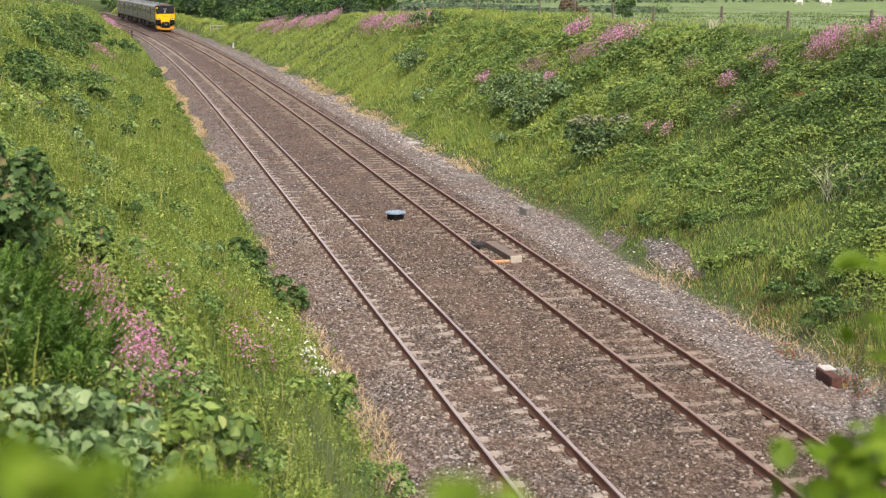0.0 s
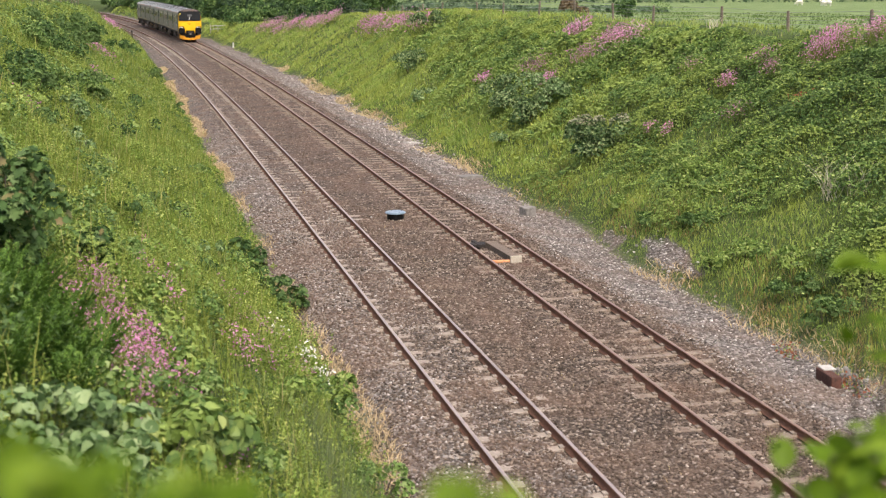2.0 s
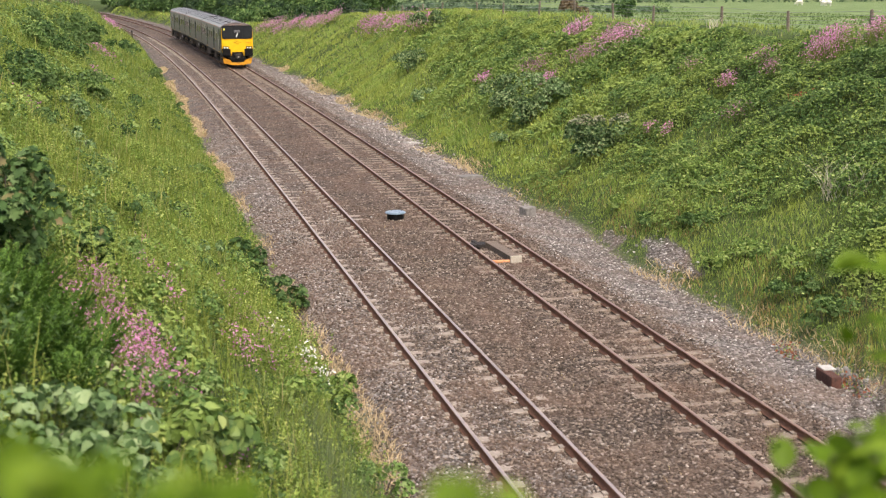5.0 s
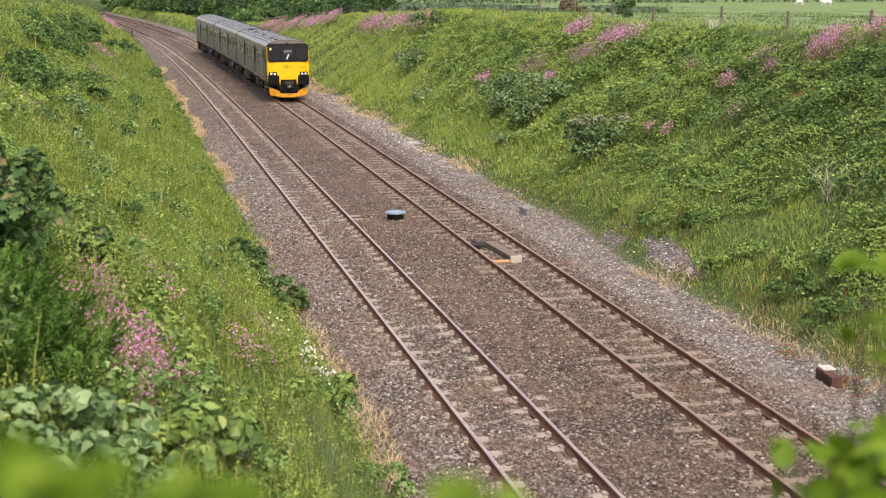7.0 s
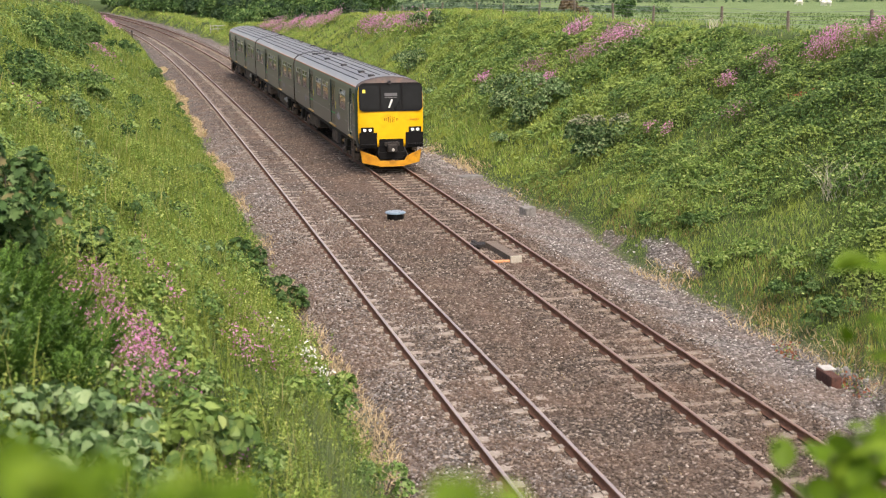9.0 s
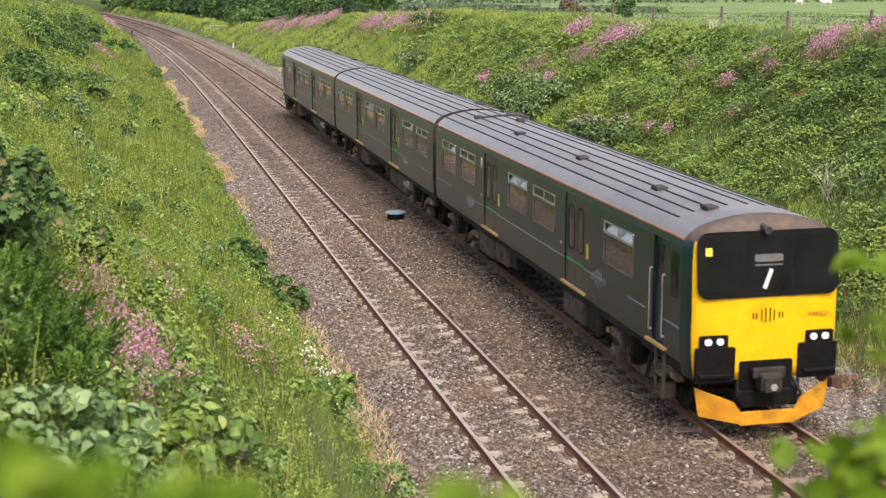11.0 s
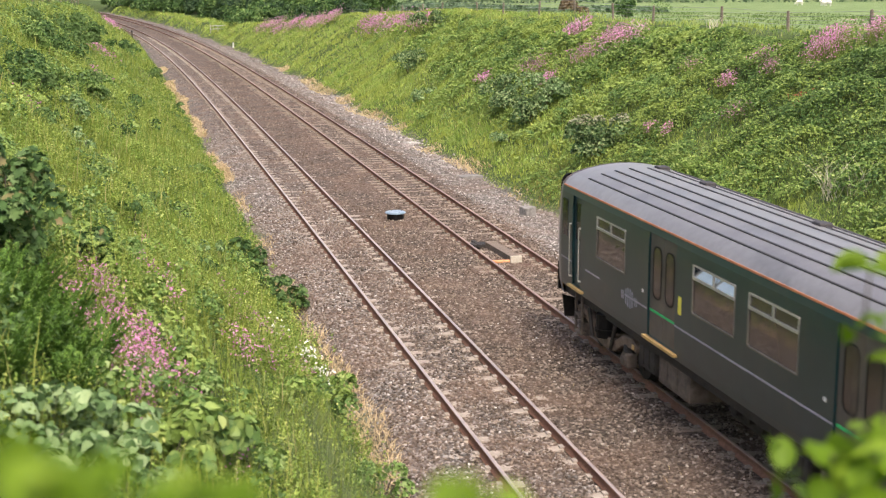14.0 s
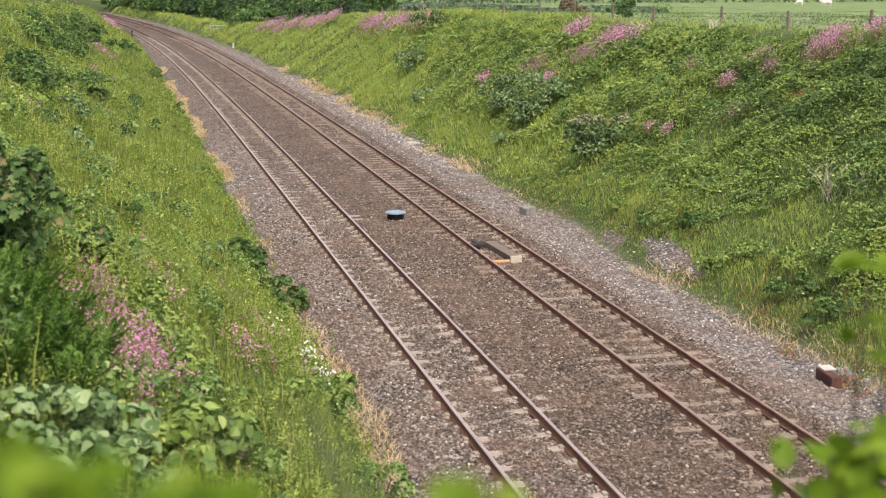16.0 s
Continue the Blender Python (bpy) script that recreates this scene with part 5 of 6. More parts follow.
def bush(name, at, rx, rz, leaf, count, material, label, category, seed, stem=BARK, topping=None):
    thing = tagged(empty(name, Matrix.Translation(at)), label, category)
    p, up = clump_points(int(count * 1.7), rx * 1.15, rx * 1.15, rz * 1.15, lobes=10, seed=seed)
    if leaf > 0.135 and at[1] < 45:
        me = broad_leaf_mesh("foliage", p, leaf, material, up=up, spread=0.4, slim=0.9, lobed=material in (SYCAMORE, MID_LEAF))
    else:
        me = leaf_mesh("foliage", p, leaf, material, up=up, spread=0.4, slim=0.8)
    crown = new("foliage", me)
    crown.parent = thing
    tagged(crown, kind="stuff")
    bm = bmesh.new()
    rng = random.Random(seed)
    for k in range(5):
        a = rng.uniform(0, 6.28)
        tube(bm, (0.05 * math.cos(a), 0.05 * math.sin(a), -0.12), (rx * 0.55 * math.cos(a), rx * 0.55 * math.sin(a), rz * rng.uniform(0.5, 0.8)), 0.02, 0.008, 5)
    part("stems", bm, stem, thing)
    if topping:
        keep = p[p[:, 2] > np.quantile(p[:, 2], 0.82)]
        top = new("blossom", leaf_mesh("blossom", keep + (0, 0, 0.05), leaf * 0.9, topping, spread=0.3, slim=0.9))
        top.parent = thing
        tagged(top, kind="stuff")
    return thing


def flower_patch(name, at, rx, ry, tall, blooms, bloom, material, label, category, seed, leaf=None, stems=True):
    thing = tagged(empty(name, Matrix.Translation(at)), label, category)
    rng = np.random.default_rng(seed)
    n = blooms
    flat = rng.normal(0, 0.5, (n, 2)) * (rx, ry)
    high = tall * rng.uniform(0.15, 1.0, n)
    # follow the slope across the patch
    grade = RIGHT_RISE if at[0] > TRACK_X else -LEFT_RISE
    z0 = np.clip(flat[:, 0] * grade, -2, 2)
    p = np.stack([flat[:, 0], flat[:, 1], z0 + high], 1)
    cup = unit(rng.normal(0, 0.5, (n, 3)) + (0, -0.6, 0.7))
    me = leaf_mesh("blossom", np.repeat(p, 2, 0) + rng.normal(0, bloom * 0.3, (2 * n, 3)), bloom, material, up=np.repeat(cup, 2, 0), spread=0.35, slim=0.95, fold=0.25)
    ob = new("blossom", me)
    ob.parent = thing
    tagged(ob, kind="stuff")
    if stems:
        foot = p.copy()
        foot[:, 2] = z0 - 0.05
        ob = new("stem_growth", blade_mesh("stem_growth", foot, high * 1.05, max(0.012, bloom * 0.28), GRASS if leaf is None else leaf, 0.12))
        ob.parent = thing
        tagged(ob, kind="stuff")
        m = n * 2
        flat2 = rng.normal(0, 0.5, (m, 2)) * (rx, ry)
        lp = np.stack([flat2[:, 0], flat2[:, 1], np.clip(flat2[:, 0] * grade, -2, 2) + tall * rng.uniform(0.1, 0.75, m)], 1)
        ob = new("foliage", leaf_mesh("foliage", lp, bloom * 1.3, BRAMBLE, spread=0.5, slim=0.45))
        ob.parent = thing
        tagged(ob, kind="stuff")
    return thing


seed = 100
for s, lat, rx, rz, leaf, n in ((86.3, 11.3, 0.85, 1.0, 0.14, 700), (77.5, 10.3, 0.6, 0.6, 0.13, 350), (63.7, 11.6, 1.05, 1.3, 0.13, 1300), (59.6, 11.7, 1.0, 1.4, 0.13, 1300), (59.1, 10.9, 0.75, 1.0, 0.13, 800), (58.6, 9.8, 0.5, 0.45, 0.11, 350), (97.2, 15.3, 1.1, 1.0, 0.17, 700)):
    seed += 1
    bush("bush", spot(s, lat), rx, rz, leaf, n, SHADY_LEAF if seed % 2 else PALE_LEAF, "low leafy green bush on the grassy slope", "bush", seed)
bush("bush", spot(48.8, 10.35), 0.8, 1.35, 0.12, 1500, SHADY_LEAF, "dark green bush with cream blossom on top", "bush", 140, topping=CREAM)
for s, lat, rx, rz, leaf, n in ((59.3, -9.8, 0.6, 0.8, 0.16, 420), (81.4, -8.7, 1.1, 1.3, 0.2, 800), (49.0, -9.7, 0.6, 0.8, 0.15, 420), (43.3, -9.0, 0.55, 0.8, 0.14, 420), (55.7, -7.8, 0.7, 0.7, 0.14, 450), (38.0, -8.6, 0.5, 0.6, 0.12, 350), (66, -9.6, 0.8, 0.9, 0.17, 420), (72, -10.6, 0.8, 1.0, 0.18, 420), (52, -8.9, 0.5, 0.7, 0.14, 350), (46.5, -8.0, 0.45, 0.6, 0.13, 300), (62, -6.2, 0.5, 0.5, 0.14, 280), (90, -9.6, 0.9, 1.0, 0.2, 420), (34.5, -7.2, 0.4, 0.45, 0.11, 280), (37, -6.0, 0.4, 0.4, 0.11, 260), (31.5, -5.0, 0.35, 0.4, 0.1, 260), (45, -5.2, 0.4, 0.4, 0.12, 260), (52, -4.0, 0.4, 0.4, 0.12, 240), (70, -4.3, 0.5, 0.5, 0.15, 240), (80, -3.6, 0.5, 0.5, 0.15, 240), (97, -4.5, 0.7, 0.7, 0.19, 260), (28.5, -7.6, 0.4, 0.5, 0.11, 300)):
    seed += 1
    bush("bush", spot(s, lat), rx * 1.15, rz * 0.95, leaf * 0.78, int(n * 1.5), (MID_LEAF, NETTLE, DARK_LEAF, NETTLE)[seed % 4], "broad-leaved green bush among the bank grass", "bush", seed)
for s, lat, rx, rz, leaf, n in ((91.0, -8.2, 0.9, 1.0, 0.17, 500), (84.5, -9.3, 0.7, 0.9, 0.16, 380), (64.0, -9.9, 0.9, 1.2, 0.14, 600), (60.5, -9.2, 0.7, 0.9, 0.13, 450), (44.8, -9.2, 0.8, 1.1, 0.12, 650), (42.0, -9.4, 0.6, 1.0, 0.12, 480), (55.5, -7.8, 0.9, 1.0, 0.13, 650), (53.0, -8.4, 0.6, 0.8, 0.12, 400), (69.0, -8.6, 0.9, 1.0, 0.14, 550), (75.0, -9.0, 1.0, 1.1, 0.15, 520), (31.5, -6.4, 0.4, 0.6, 0.1, 360), (47.2, -6.5, 0.5, 0.7, 0.11, 380), (46.5, -4.3, 0.45, 0.6, 0.11, 340), (103.0, -6.3, 1.0, 1.0, 0.18, 400), (113.0, -5.1, 0.9, 0.9, 0.19, 320), (37.5, -5.2, 0.4, 0.6, 0.1, 320), (58.0, -5.4, 0.5, 0.6, 0.12, 320)):
    seed += 1
    bush("bush", spot(s, lat), rx * 0.72, rz * 0.85, leaf, int(n * 0.6), DARK_LEAF if seed % 3 else NETTLE, "dark green bush standing out of the bank herbs", "bush", seed)
for s, lat, rx, rz, leaf, n in ((39.8, -7.6, 0.45, 0.8, 0.11, 300), (33.5, -4.6, 0.3, 0.6, 0.09, 220), (43.5, -7.9, 0.4, 0.7, 0.1, 240), (50.5, -6.9, 0.45, 0.75, 0.12, 260)):
    seed += 1
    bush("bush", spot(s, lat), rx, rz, leaf, n, PALE_LEAF, "pale grey-green leafy plant on the bank", "bush", seed)
for s, lat, rx, rz, leaf, n in ((22.9, -8.4, 0.55, 1.35, 0.19, 420), (21.8, -8.05, 0.5, 1.0, 0.18, 380), (23.9, -8.7, 0.5, 1.1, 0.19, 300), (24.7, -7.15, 0.34, 0.5, 0.15, 260), (35.6, -3.5, 0.42, 0.75, 0.15, 330), (34.9, -2.95, 0.42, 0.5, 0.14, 300), (33.9, -2.6, 0.38, 0.62, 0.15, 330)):
    seed += 1
    bush("sapling_bush", spot(s, lat), rx, rz, leaf, n, SYCAMORE, "dark green broad-leaved sapling bush", "bush", seed)
for s, lat, rx, rz, leaf, n in ((14.6, -7.6, 0.7, 0.5, 0.15, 300), (15.4, -7.05, 0.6, 0.42, 0.145, 250), (14.9, -6.6, 0.4, 0.36, 0.14, 140), (15.9, -7.5, 0.4, 0.4, 0.145, 140)):
    seed += 1
    bush("pale_shrub", spot(s, lat), rx, rz, leaf, n, PALE_LEAF, "pale round-leaved shrub with downy leaves", "shrub", seed)
for s, lat, rx, rz, leaf, n in ((17.6, -5.85, 0.75, 0.5, 0.16, 360), (18.4, -5.15, 0.6, 0.4, 0.15, 280), (24.4, -3.1, 0.5, 0.5, 0.10, 450), (20.9, -2.75, 0.5, 0.5, 0.08, 600), (16.6, -6.2, 0.55, 0.45, 0.165, 220), (19.4, -5.9, 0.5, 0.5, 0.1, 500), (21.8, -5.5, 0.5, 0.45, 0.1, 450), (18.0, -6.9, 0.5, 0.5, 0.11, 450), (23.4, -6.3, 0.45, 0.5, 0.1, 420), (25.5, -5.4, 0.4, 0.4, 0.1, 380), (22.8, -4.2, 0.45, 0.4, 0.09, 420), (26.8, -6.6, 0.45, 0.5, 0.1, 380)):
    seed += 1
    bush("bramble_bush", spot(s, lat), rx, rz, leaf, n, BRAMBLE if seed % 2 else MID_LEAF, "low bramble bush with fresh green leaves", "bush", seed)
for s, lat, rx, rz in ((33.6, 9.3, 0.6, 0.35), (30.4, 9.2, 0.5, 0.35), (31.6, 10.0, 0.7, 0.4), (28.6, 9.0, 0.5, 0.4), (34.4, 8.8, 0.35, 0.3), (37.2, 9.6, 0.5, 0.3), (29.2, 10.2, 0.6, 0.45), (39.6, 9.0, 0.35, 0.25), (43.0, 9.4, 0.5, 0.3)):
    seed += 1
    bush("bramble_bush", spot(s, lat), rx, rz, 0.085, 520, BRAMBLE if seed % 2 else NETTLE, "low bramble clump at the foot of the cutting", "bush", seed)


def fern(at, tall, seed, label):
    thing = tagged(empty("fern", Matrix.Translation(at)), label, "fern")
    rng = np.random.default_rng(seed)
    pts, ups = [], []
    for k in range(26):
        a, lean, long = rng.uniform(0, 6.28), rng.uniform(0.25, 0.8), tall * rng.uniform(0.7, 1.15)
        for i in range(28):
            f = (i + 2) / 30
            r, z = long * lean * f, long * (f - 0.35 * lean * f * f)
            w = 0.12 * long * (1 - f) + 0.01
            for side in (-1, 1):
                pts.append((r * math.cos(a) - side * w * math.sin(a), r * math.sin(a) + side * w * math.cos(a), z))
                ups.append((-lean * math.cos(a), -lean * math.sin(a), 1))
    ob = new("fronds", leaf_mesh("fronds", np.array(pts), 0.075, FERN, up=np.array(ups), spread=0.2, slim=0.3))
    ob.parent = thing
    tagged(ob, kind="stuff")
    return thing


for s, lat, tall in ((17.9, -7.75, 1.0), (18.9, -7.5, 0.9), (20.0, -7.6, 0.95), (19.9, -6.95, 0.8), (18.6, -8.0, 1.0), (17.2, -7.2, 0.8), (19.2, -7.0, 0.8), (20.8, -7.9, 0.9), (21.4, -7.3, 0.7), (17.6, -8.4, 1.0), (19.4, -8.4, 0.95), (18.2, -7.3, 0.8), (20.4, -8.3, 0.9), (16.6, -7.9, 0.9)):
    seed += 1
    fern(spot(s, lat), tall, seed, "feathery bright green horsetail clump on the bank")

# pink campion, near and far
for s, lat, rx, ry, tall, n, size, mat in ((22.6, -6.9, 0.35, 0.7, 0.75, 80, 0.04, 1), (21.9, -6.7, 0.3, 0.5, 0.7, 45, 0.04, 1), (20.4, -6.25, 0.36, 0.7, 0.8, 130, 0.042, 0), (19.5, -6.45, 0.3, 0.45, 0.7, 85, 0.04, 0), (21.2, -6.2, 0.25, 0.5, 0.9, 70, 0.042, 0), (20.4, -5.5, 0.3, 0.4, 0.6, 30, 0.04, 0), (27.2, -3.9, 0.5, 0.9, 0.6, 60, 0.045, 1), (28.6, -4.4, 0.4, 0.8, 0.6, 30, 0.045, 1), (26.0, -3.3, 0.3, 0.7, 0.5, 40, 0.045, 1), (29.7, -6.0, 0.3, 0.5, 0.6, 22, 0.045, 0), (27.0, -5.6, 0.3, 0.4, 0.6, 18, 0.045, 0), (17.4, -5.3, 0.3, 0.4, 0.5, 16, 0.04, 0), (21.5, -7.3, 0.3, 0.5, 0.75, 45, 0.042, 1), (19.9, -7.05, 0.3, 0.4, 0.75, 30, 0.04, 0), (20.9, -6.5, 0.35, 0.5, 0.8, 60, 0.042, 0), (17.95, -6.4, 0.3, 0.5, 0.75, 55, 0.042, 1), (19.7, -5.9, 0.32, 0.5, 0.75, 70, 0.042, 0), (19.0, -5.55, 0.25, 0.35, 0.65, 25, 0.042, 0), (24.6, -5.8, 0.25, 0.6, 0.7, 26, 0.045, 0), (26.0, -6.1, 0.3, 0.7, 0.75, 26, 0.045, 1), (24.8, -4.5, 0.35, 0.8, 0.65, 55, 0.046, 0), (25.1, -4.0, 0.25, 0.6, 0.6, 26, 0.045, 1), (88.9, -7.2, 0.8, 1.8, 0.7, 60, 0.13, 1), (67.2, -7.2, 0.6, 1.2, 0.7, 45, 0.11, 1), (40.5, -8.9, 0.3, 0.6, 0.7, 22, 0.07, 1), (172, -4.9, 0.8, 6.0, 0.8, 110, 0.22, 1), (182, -4.5, 0.8, 6.0, 0.8, 110, 0.22, 1)):
    seed += 1
    flower_patch("campion", spot(s, lat), rx, ry, tall, int(n * 2.4), size * 0.8, DULL_PINK if mat else PINK, "pink campion in flower on the grassy bank", "flowers", seed)
for s, lat, rx, ry, tall, n, size, mat in ((68.2, 16.9, 0.7, 1.3, 0.9, 120, 0.12, 0), (62.0, 16.7, 0.9, 2.0, 0.9, 190, 0.11, 0), (43.5, 17.5, 0.75, 0.75, 1.15, 260, 0.085, 0), (41.0, 17.8, 0.4, 0.5, 0.9, 70, 0.08, 0), (46.0, 16.3, 0.4, 0.6, 0.7, 55, 0.08, 0), (44.9, 16.1, 0.3, 0.4, 0.6, 40, 0.075, 0), (46.7, 14.9, 0.35, 0.45, 0.6, 50, 0.075, 0), (62.5, 13.2, 0.45, 0.8, 0.6, 55, 0.10, 0), (65.8, 13.4, 0.8, 1.5, 0.7, 80, 0.10, 1), (62.3, 14.9, 0.6, 1.4, 0.7, 60, 0.10, 1), (70.2, 12.1, 0.4, 0.8, 0.5, 28, 0.11, 0), (47.1, 12.2, 0.2, 0.3, 0.5, 22, 0.07, 0), (46.0, 12.4, 0.25, 0.3, 0.5, 26, 0.07, 0), (43.0, 13.6, 0.5, 0.6, 0.5, 40, 0.065, 1), (50.5, 15.4, 0.4, 0.9, 0.5, 22, 0.07, 1)):
    seed += 1
    flower_patch("campion", spot(s, lat - (0.75 if lat > 15 else 0.35), 0.14 if rx > 0.65 else 0.36), rx * 0.85, ry * 1.15, tall * 0.72, int(n * 5.0), size * 0.5, DULL_PINK if mat else PINK, "pink campion in full flower on the cutting slope", "flowers", seed)
for k in range(20):
    s = (131 + k * 2.6) if k < 12 else (100 + (k - 12) * 2.4)
    seed += 1
    flower_patch("campion", spot(s, float(crest_lat(s)) - (0.7 if k < 12 else 1.3) - 0.4 * (k % 3)), 0.8, 2.2, 0.7, 260 if k % 3 else 340, 0.075, DULL_PINK if k % 2 else PINK, "drift of pink campion along the top of the cutting", "flowers", seed)
for s, lat, rx, ry, n in ((28.0, -3.55, 0.3, 0.7, 30), (26.9, -3.05, 0.28, 0.8, 60), (26.0, -2.75, 0.22, 0.6, 45)):
    seed += 1
    flower_patch("white_flowers", spot(s, lat), rx, ry, 0.65, n, 0.05, WHITE_BLOOM, "small white flowers at the foot of the bank", "flowers", seed)
flower_patch("yellow_flowers", spot(55.9, 12.8), 0.3, 0.4, 0.5, 16, 0.09, YELLOW_BLOOM, "small yellow flowers on the slope", "flowers", 391)
flower_patch("yellow_flowers", spot(37.0, 16.2), 0.4, 0.5, 0.5, 24, 0.06, YELLOW_BLOOM, "small yellow flowers on the slope", "flowers", 392)
flower_patch("red_weed", spot(40.6, 14.2), 0.4, 0.5, 0.4, 30, 0.06, RUST_LEAF, "reddish dying weed on the slope", "weed", 393)
flower_patch("red_weed", spot(24.9, 7.6), 0.3, 0.9, 0.15, 70, 0.05, RUST_LEAF, "low reddish weed among the stones", "weed", 394)
flower_patch("red_weed", spot(27.6, 7.6), 0.25, 0.6, 0.12, 40, 0.05, RUST_LEAF, "low reddish weed among the stones", "weed", 395)
for k, (s, lat) in enumerate(((33.7, 11.8), (32.9, 12.1), (34.3, 12.0), (61.0, 16.8), (54.0, 17.2))):
    rng = np.random.default_rng(500 + k)
    pts = rng.normal(0, 0.14, (20, 3)) * (1, 1, 0)
    thing = tagged(empty("dead_stalks", Matrix.Translation(spot(s, lat))), "pale bleached dead stalks standing in the brambles", "weed")
    ob = new("stem_growth", blade_mesh("stem_growth", pts, 1.0 if k < 3 else 0.6, 0.015 if k < 3 else 0.03, PALE_STALK, 0.6))
    ob.parent = thing
    tagged(ob, kind="stuff")
rng = np.random.default_rng(77)
p = np.stack([rng.uniform(-1.0, 1.0, 2600) ** 3 * 0.9, rng.uniform(-3, 3, 2600), np.zeros(2600)], 1)
stuff("grey_grass", blade_mesh("grey_grass", on_ground(20.6 + p[:, 1] * 0.9, -3.7 + p[:, 0]), 0.6, 0.011, GREY_GRASS, 0.2), "grey-green feathery grass low on the bank", "grass")


# ---- trees ----
def tree(name, at, tall, wide, leaf, count, material, seed, label, bare=0.25, category="tree"):
    """A tapered trunk with limbs, and a crown of many leaves in uneven clumps."""
    thing = tagged(empty(name, Matrix.Translation(at)), label, category)
    rng = random.Random(seed)
    bm = bmesh.new()
    top = Vector((rng.uniform(-0.3, 0.3), rng.uniform(-0.3, 0.3), tall * 0.8))
    mid = Vector((rng.uniform(-0.25, 0.25), rng.uniform(-0.2, 0.2), tall * 0.4))
    tube(bm, (0, 0, -0.3), mid, tall * 0.028, tall * 0.02, 8)
    tube(bm, mid, top, tall * 0.02, tall * 0.006, 7)
    tips = []
    for k in range(15):
        h = rng.uniform(bare, 0.9)
        start = mid * (h / 0.4) if h < 0.4 else mid.lerp(top, min(1, (h - 0.4) / 0.4))
        a, reach = rng.uniform(0, 6.28), wide * rng.uniform(0.45, 1.0) * (1.1 - 0.55 * h)
        tip = start + Vector((math.cos(a) * reach, math.sin(a) * reach, reach * rng.uniform(0.05, 0.6)))
        tube(bm, start, tip, tall * 0.009, tall * 0.002, 5)
        tips += [(tip, 1.0), (start.lerp(tip, 0.6), 0.9)]
    part("trunk", bm, BARK, thing, smooth=True)
    r = np.random.default_rng(seed)
    which = r.integers(0, len(tips), count)
    centre = np.array([list(t[0]) for t in tips])[which]
    p = centre + r.normal(0, 1, (count, 3)) * (wide * 0.19, wide * 0.19, wide * 0.13)
    up = unit(p - (0, 0, tall * 0.45) + r.normal(0, 0.5, (count, 3)))
    crown = new("crown", leaf_mesh("crown", p, leaf, material, up=up, spread=0.6, slim=0.8))
    crown.parent = thing
    tagged(crown, kind="stuff")
    return thing


patterns = [tree("tree", (0, 0, 0), 9 + k, 4.6, 0.5, 3000, (TREE_LEAF, TREE_LEAF, MID_LEAF)[k % 3], 900 + k, "leafy broadleaved tree at the edge of the wood", 0.02) for k in range(5)]
rng = random.Random(8)
spots = [(s + rng.uniform(-3, 3), 19 + rng.uniform(0, 5)) for s in range(204, 345, 8)]
spots += [(s + rng.uniform(-4, 4), 32 + rng.uniform(0, 6)) for s in range(212, 340, 9)]
spots += [(s + rng.uniform(-4, 4), 46 + rng.uniform(0, 8)) for s in range(272, 340, 9)]
spots += [(s + rng.uniform(-4, 4), rng.uniform(-14, 16)) for s in range(395, 450, 6)]
spots += [(s + rng.uniform(-4, 4), -16 + rng.uniform(-8, 2)) for s in range(290, 400, 12)]
for k, (s, lat) in enumerate(spots):
    source = patterns[k % 5]
    m = Matrix.Translation(spot(s, lat)) @ pose(0, 0, 0, 0, 0, rng.uniform(0, 360))
    if k < 5:
        source.matrix_basis = m
    else:
        copy_thing(source, m)
# undergrowth along the edge of the wood
for k in range(34):
    s, lat = 188 + k * 4.6, 15.5 + rng.uniform(0, 3.5)
    bush("thicket", spot(s, lat), 2.6, 2.8, 0.45, 480, (WOOD_SHADE_LEAF, DARK_LEAF, TREE_LEAF, WOOD_SHADE_LEAF, TREE_LEAF)[k % 5], "dark thicket at the edge of the wood", "bush", 700 + k)
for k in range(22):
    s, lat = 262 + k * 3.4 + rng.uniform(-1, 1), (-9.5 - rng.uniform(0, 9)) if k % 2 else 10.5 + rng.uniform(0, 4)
    bush("thicket", spot(s, lat), 2.4, 2.8, 0.5, 420, (DARK_LEAF, WOOD_SHADE_LEAF, TREE_LEAF)[k % 3], "dark thicket closing in on the line", "bush", 800 + k)
for k, (s, lat) in enumerate(((186, 13.5), (183, 11.8), (190, 14.6), (195, 13.2))):
    bush("bush", spot(s, lat), 1.6, 1.7, 0.3, 420, DARK_LEAF if k % 2 else MID_LEAF, "dark bush beside the line at the end of the cutting", "bush", 740 + k)
for k in range(13):
    s = 148 + k * 3.4 + rng.uniform(-1, 1)
    bush("hedge_bush", spot(s, float(crest_lat(s)) + 4.5 + rng.uniform(0, 3)), 1.9, 1.9 + rng.uniform(0, 1.2), 0.3, 520, (WOOD_SHADE_LEAF, TREE_LEAF, DARK_LEAF)[k % 3], "leafy hedge bush behind the fence", "bush", 760 + k)
# single bushes by the meadow fence
for s, lat, rx, rz, m in ((86, 22.0, 0.8, 1.0, RUST_TWIG), (82.5, 24.0, 0.5, 0.8, DARK_LEAF), (205, 81, 3.2, 2.6, MID_LEAF), (214, 78, 2.2, 2.0, MID_LEAF)):
    seed += 1
    bush("field_bush", spot(s, lat), rx, rz, 0.2, 420, m, "small bush beside the meadow fence", "bush", seed)


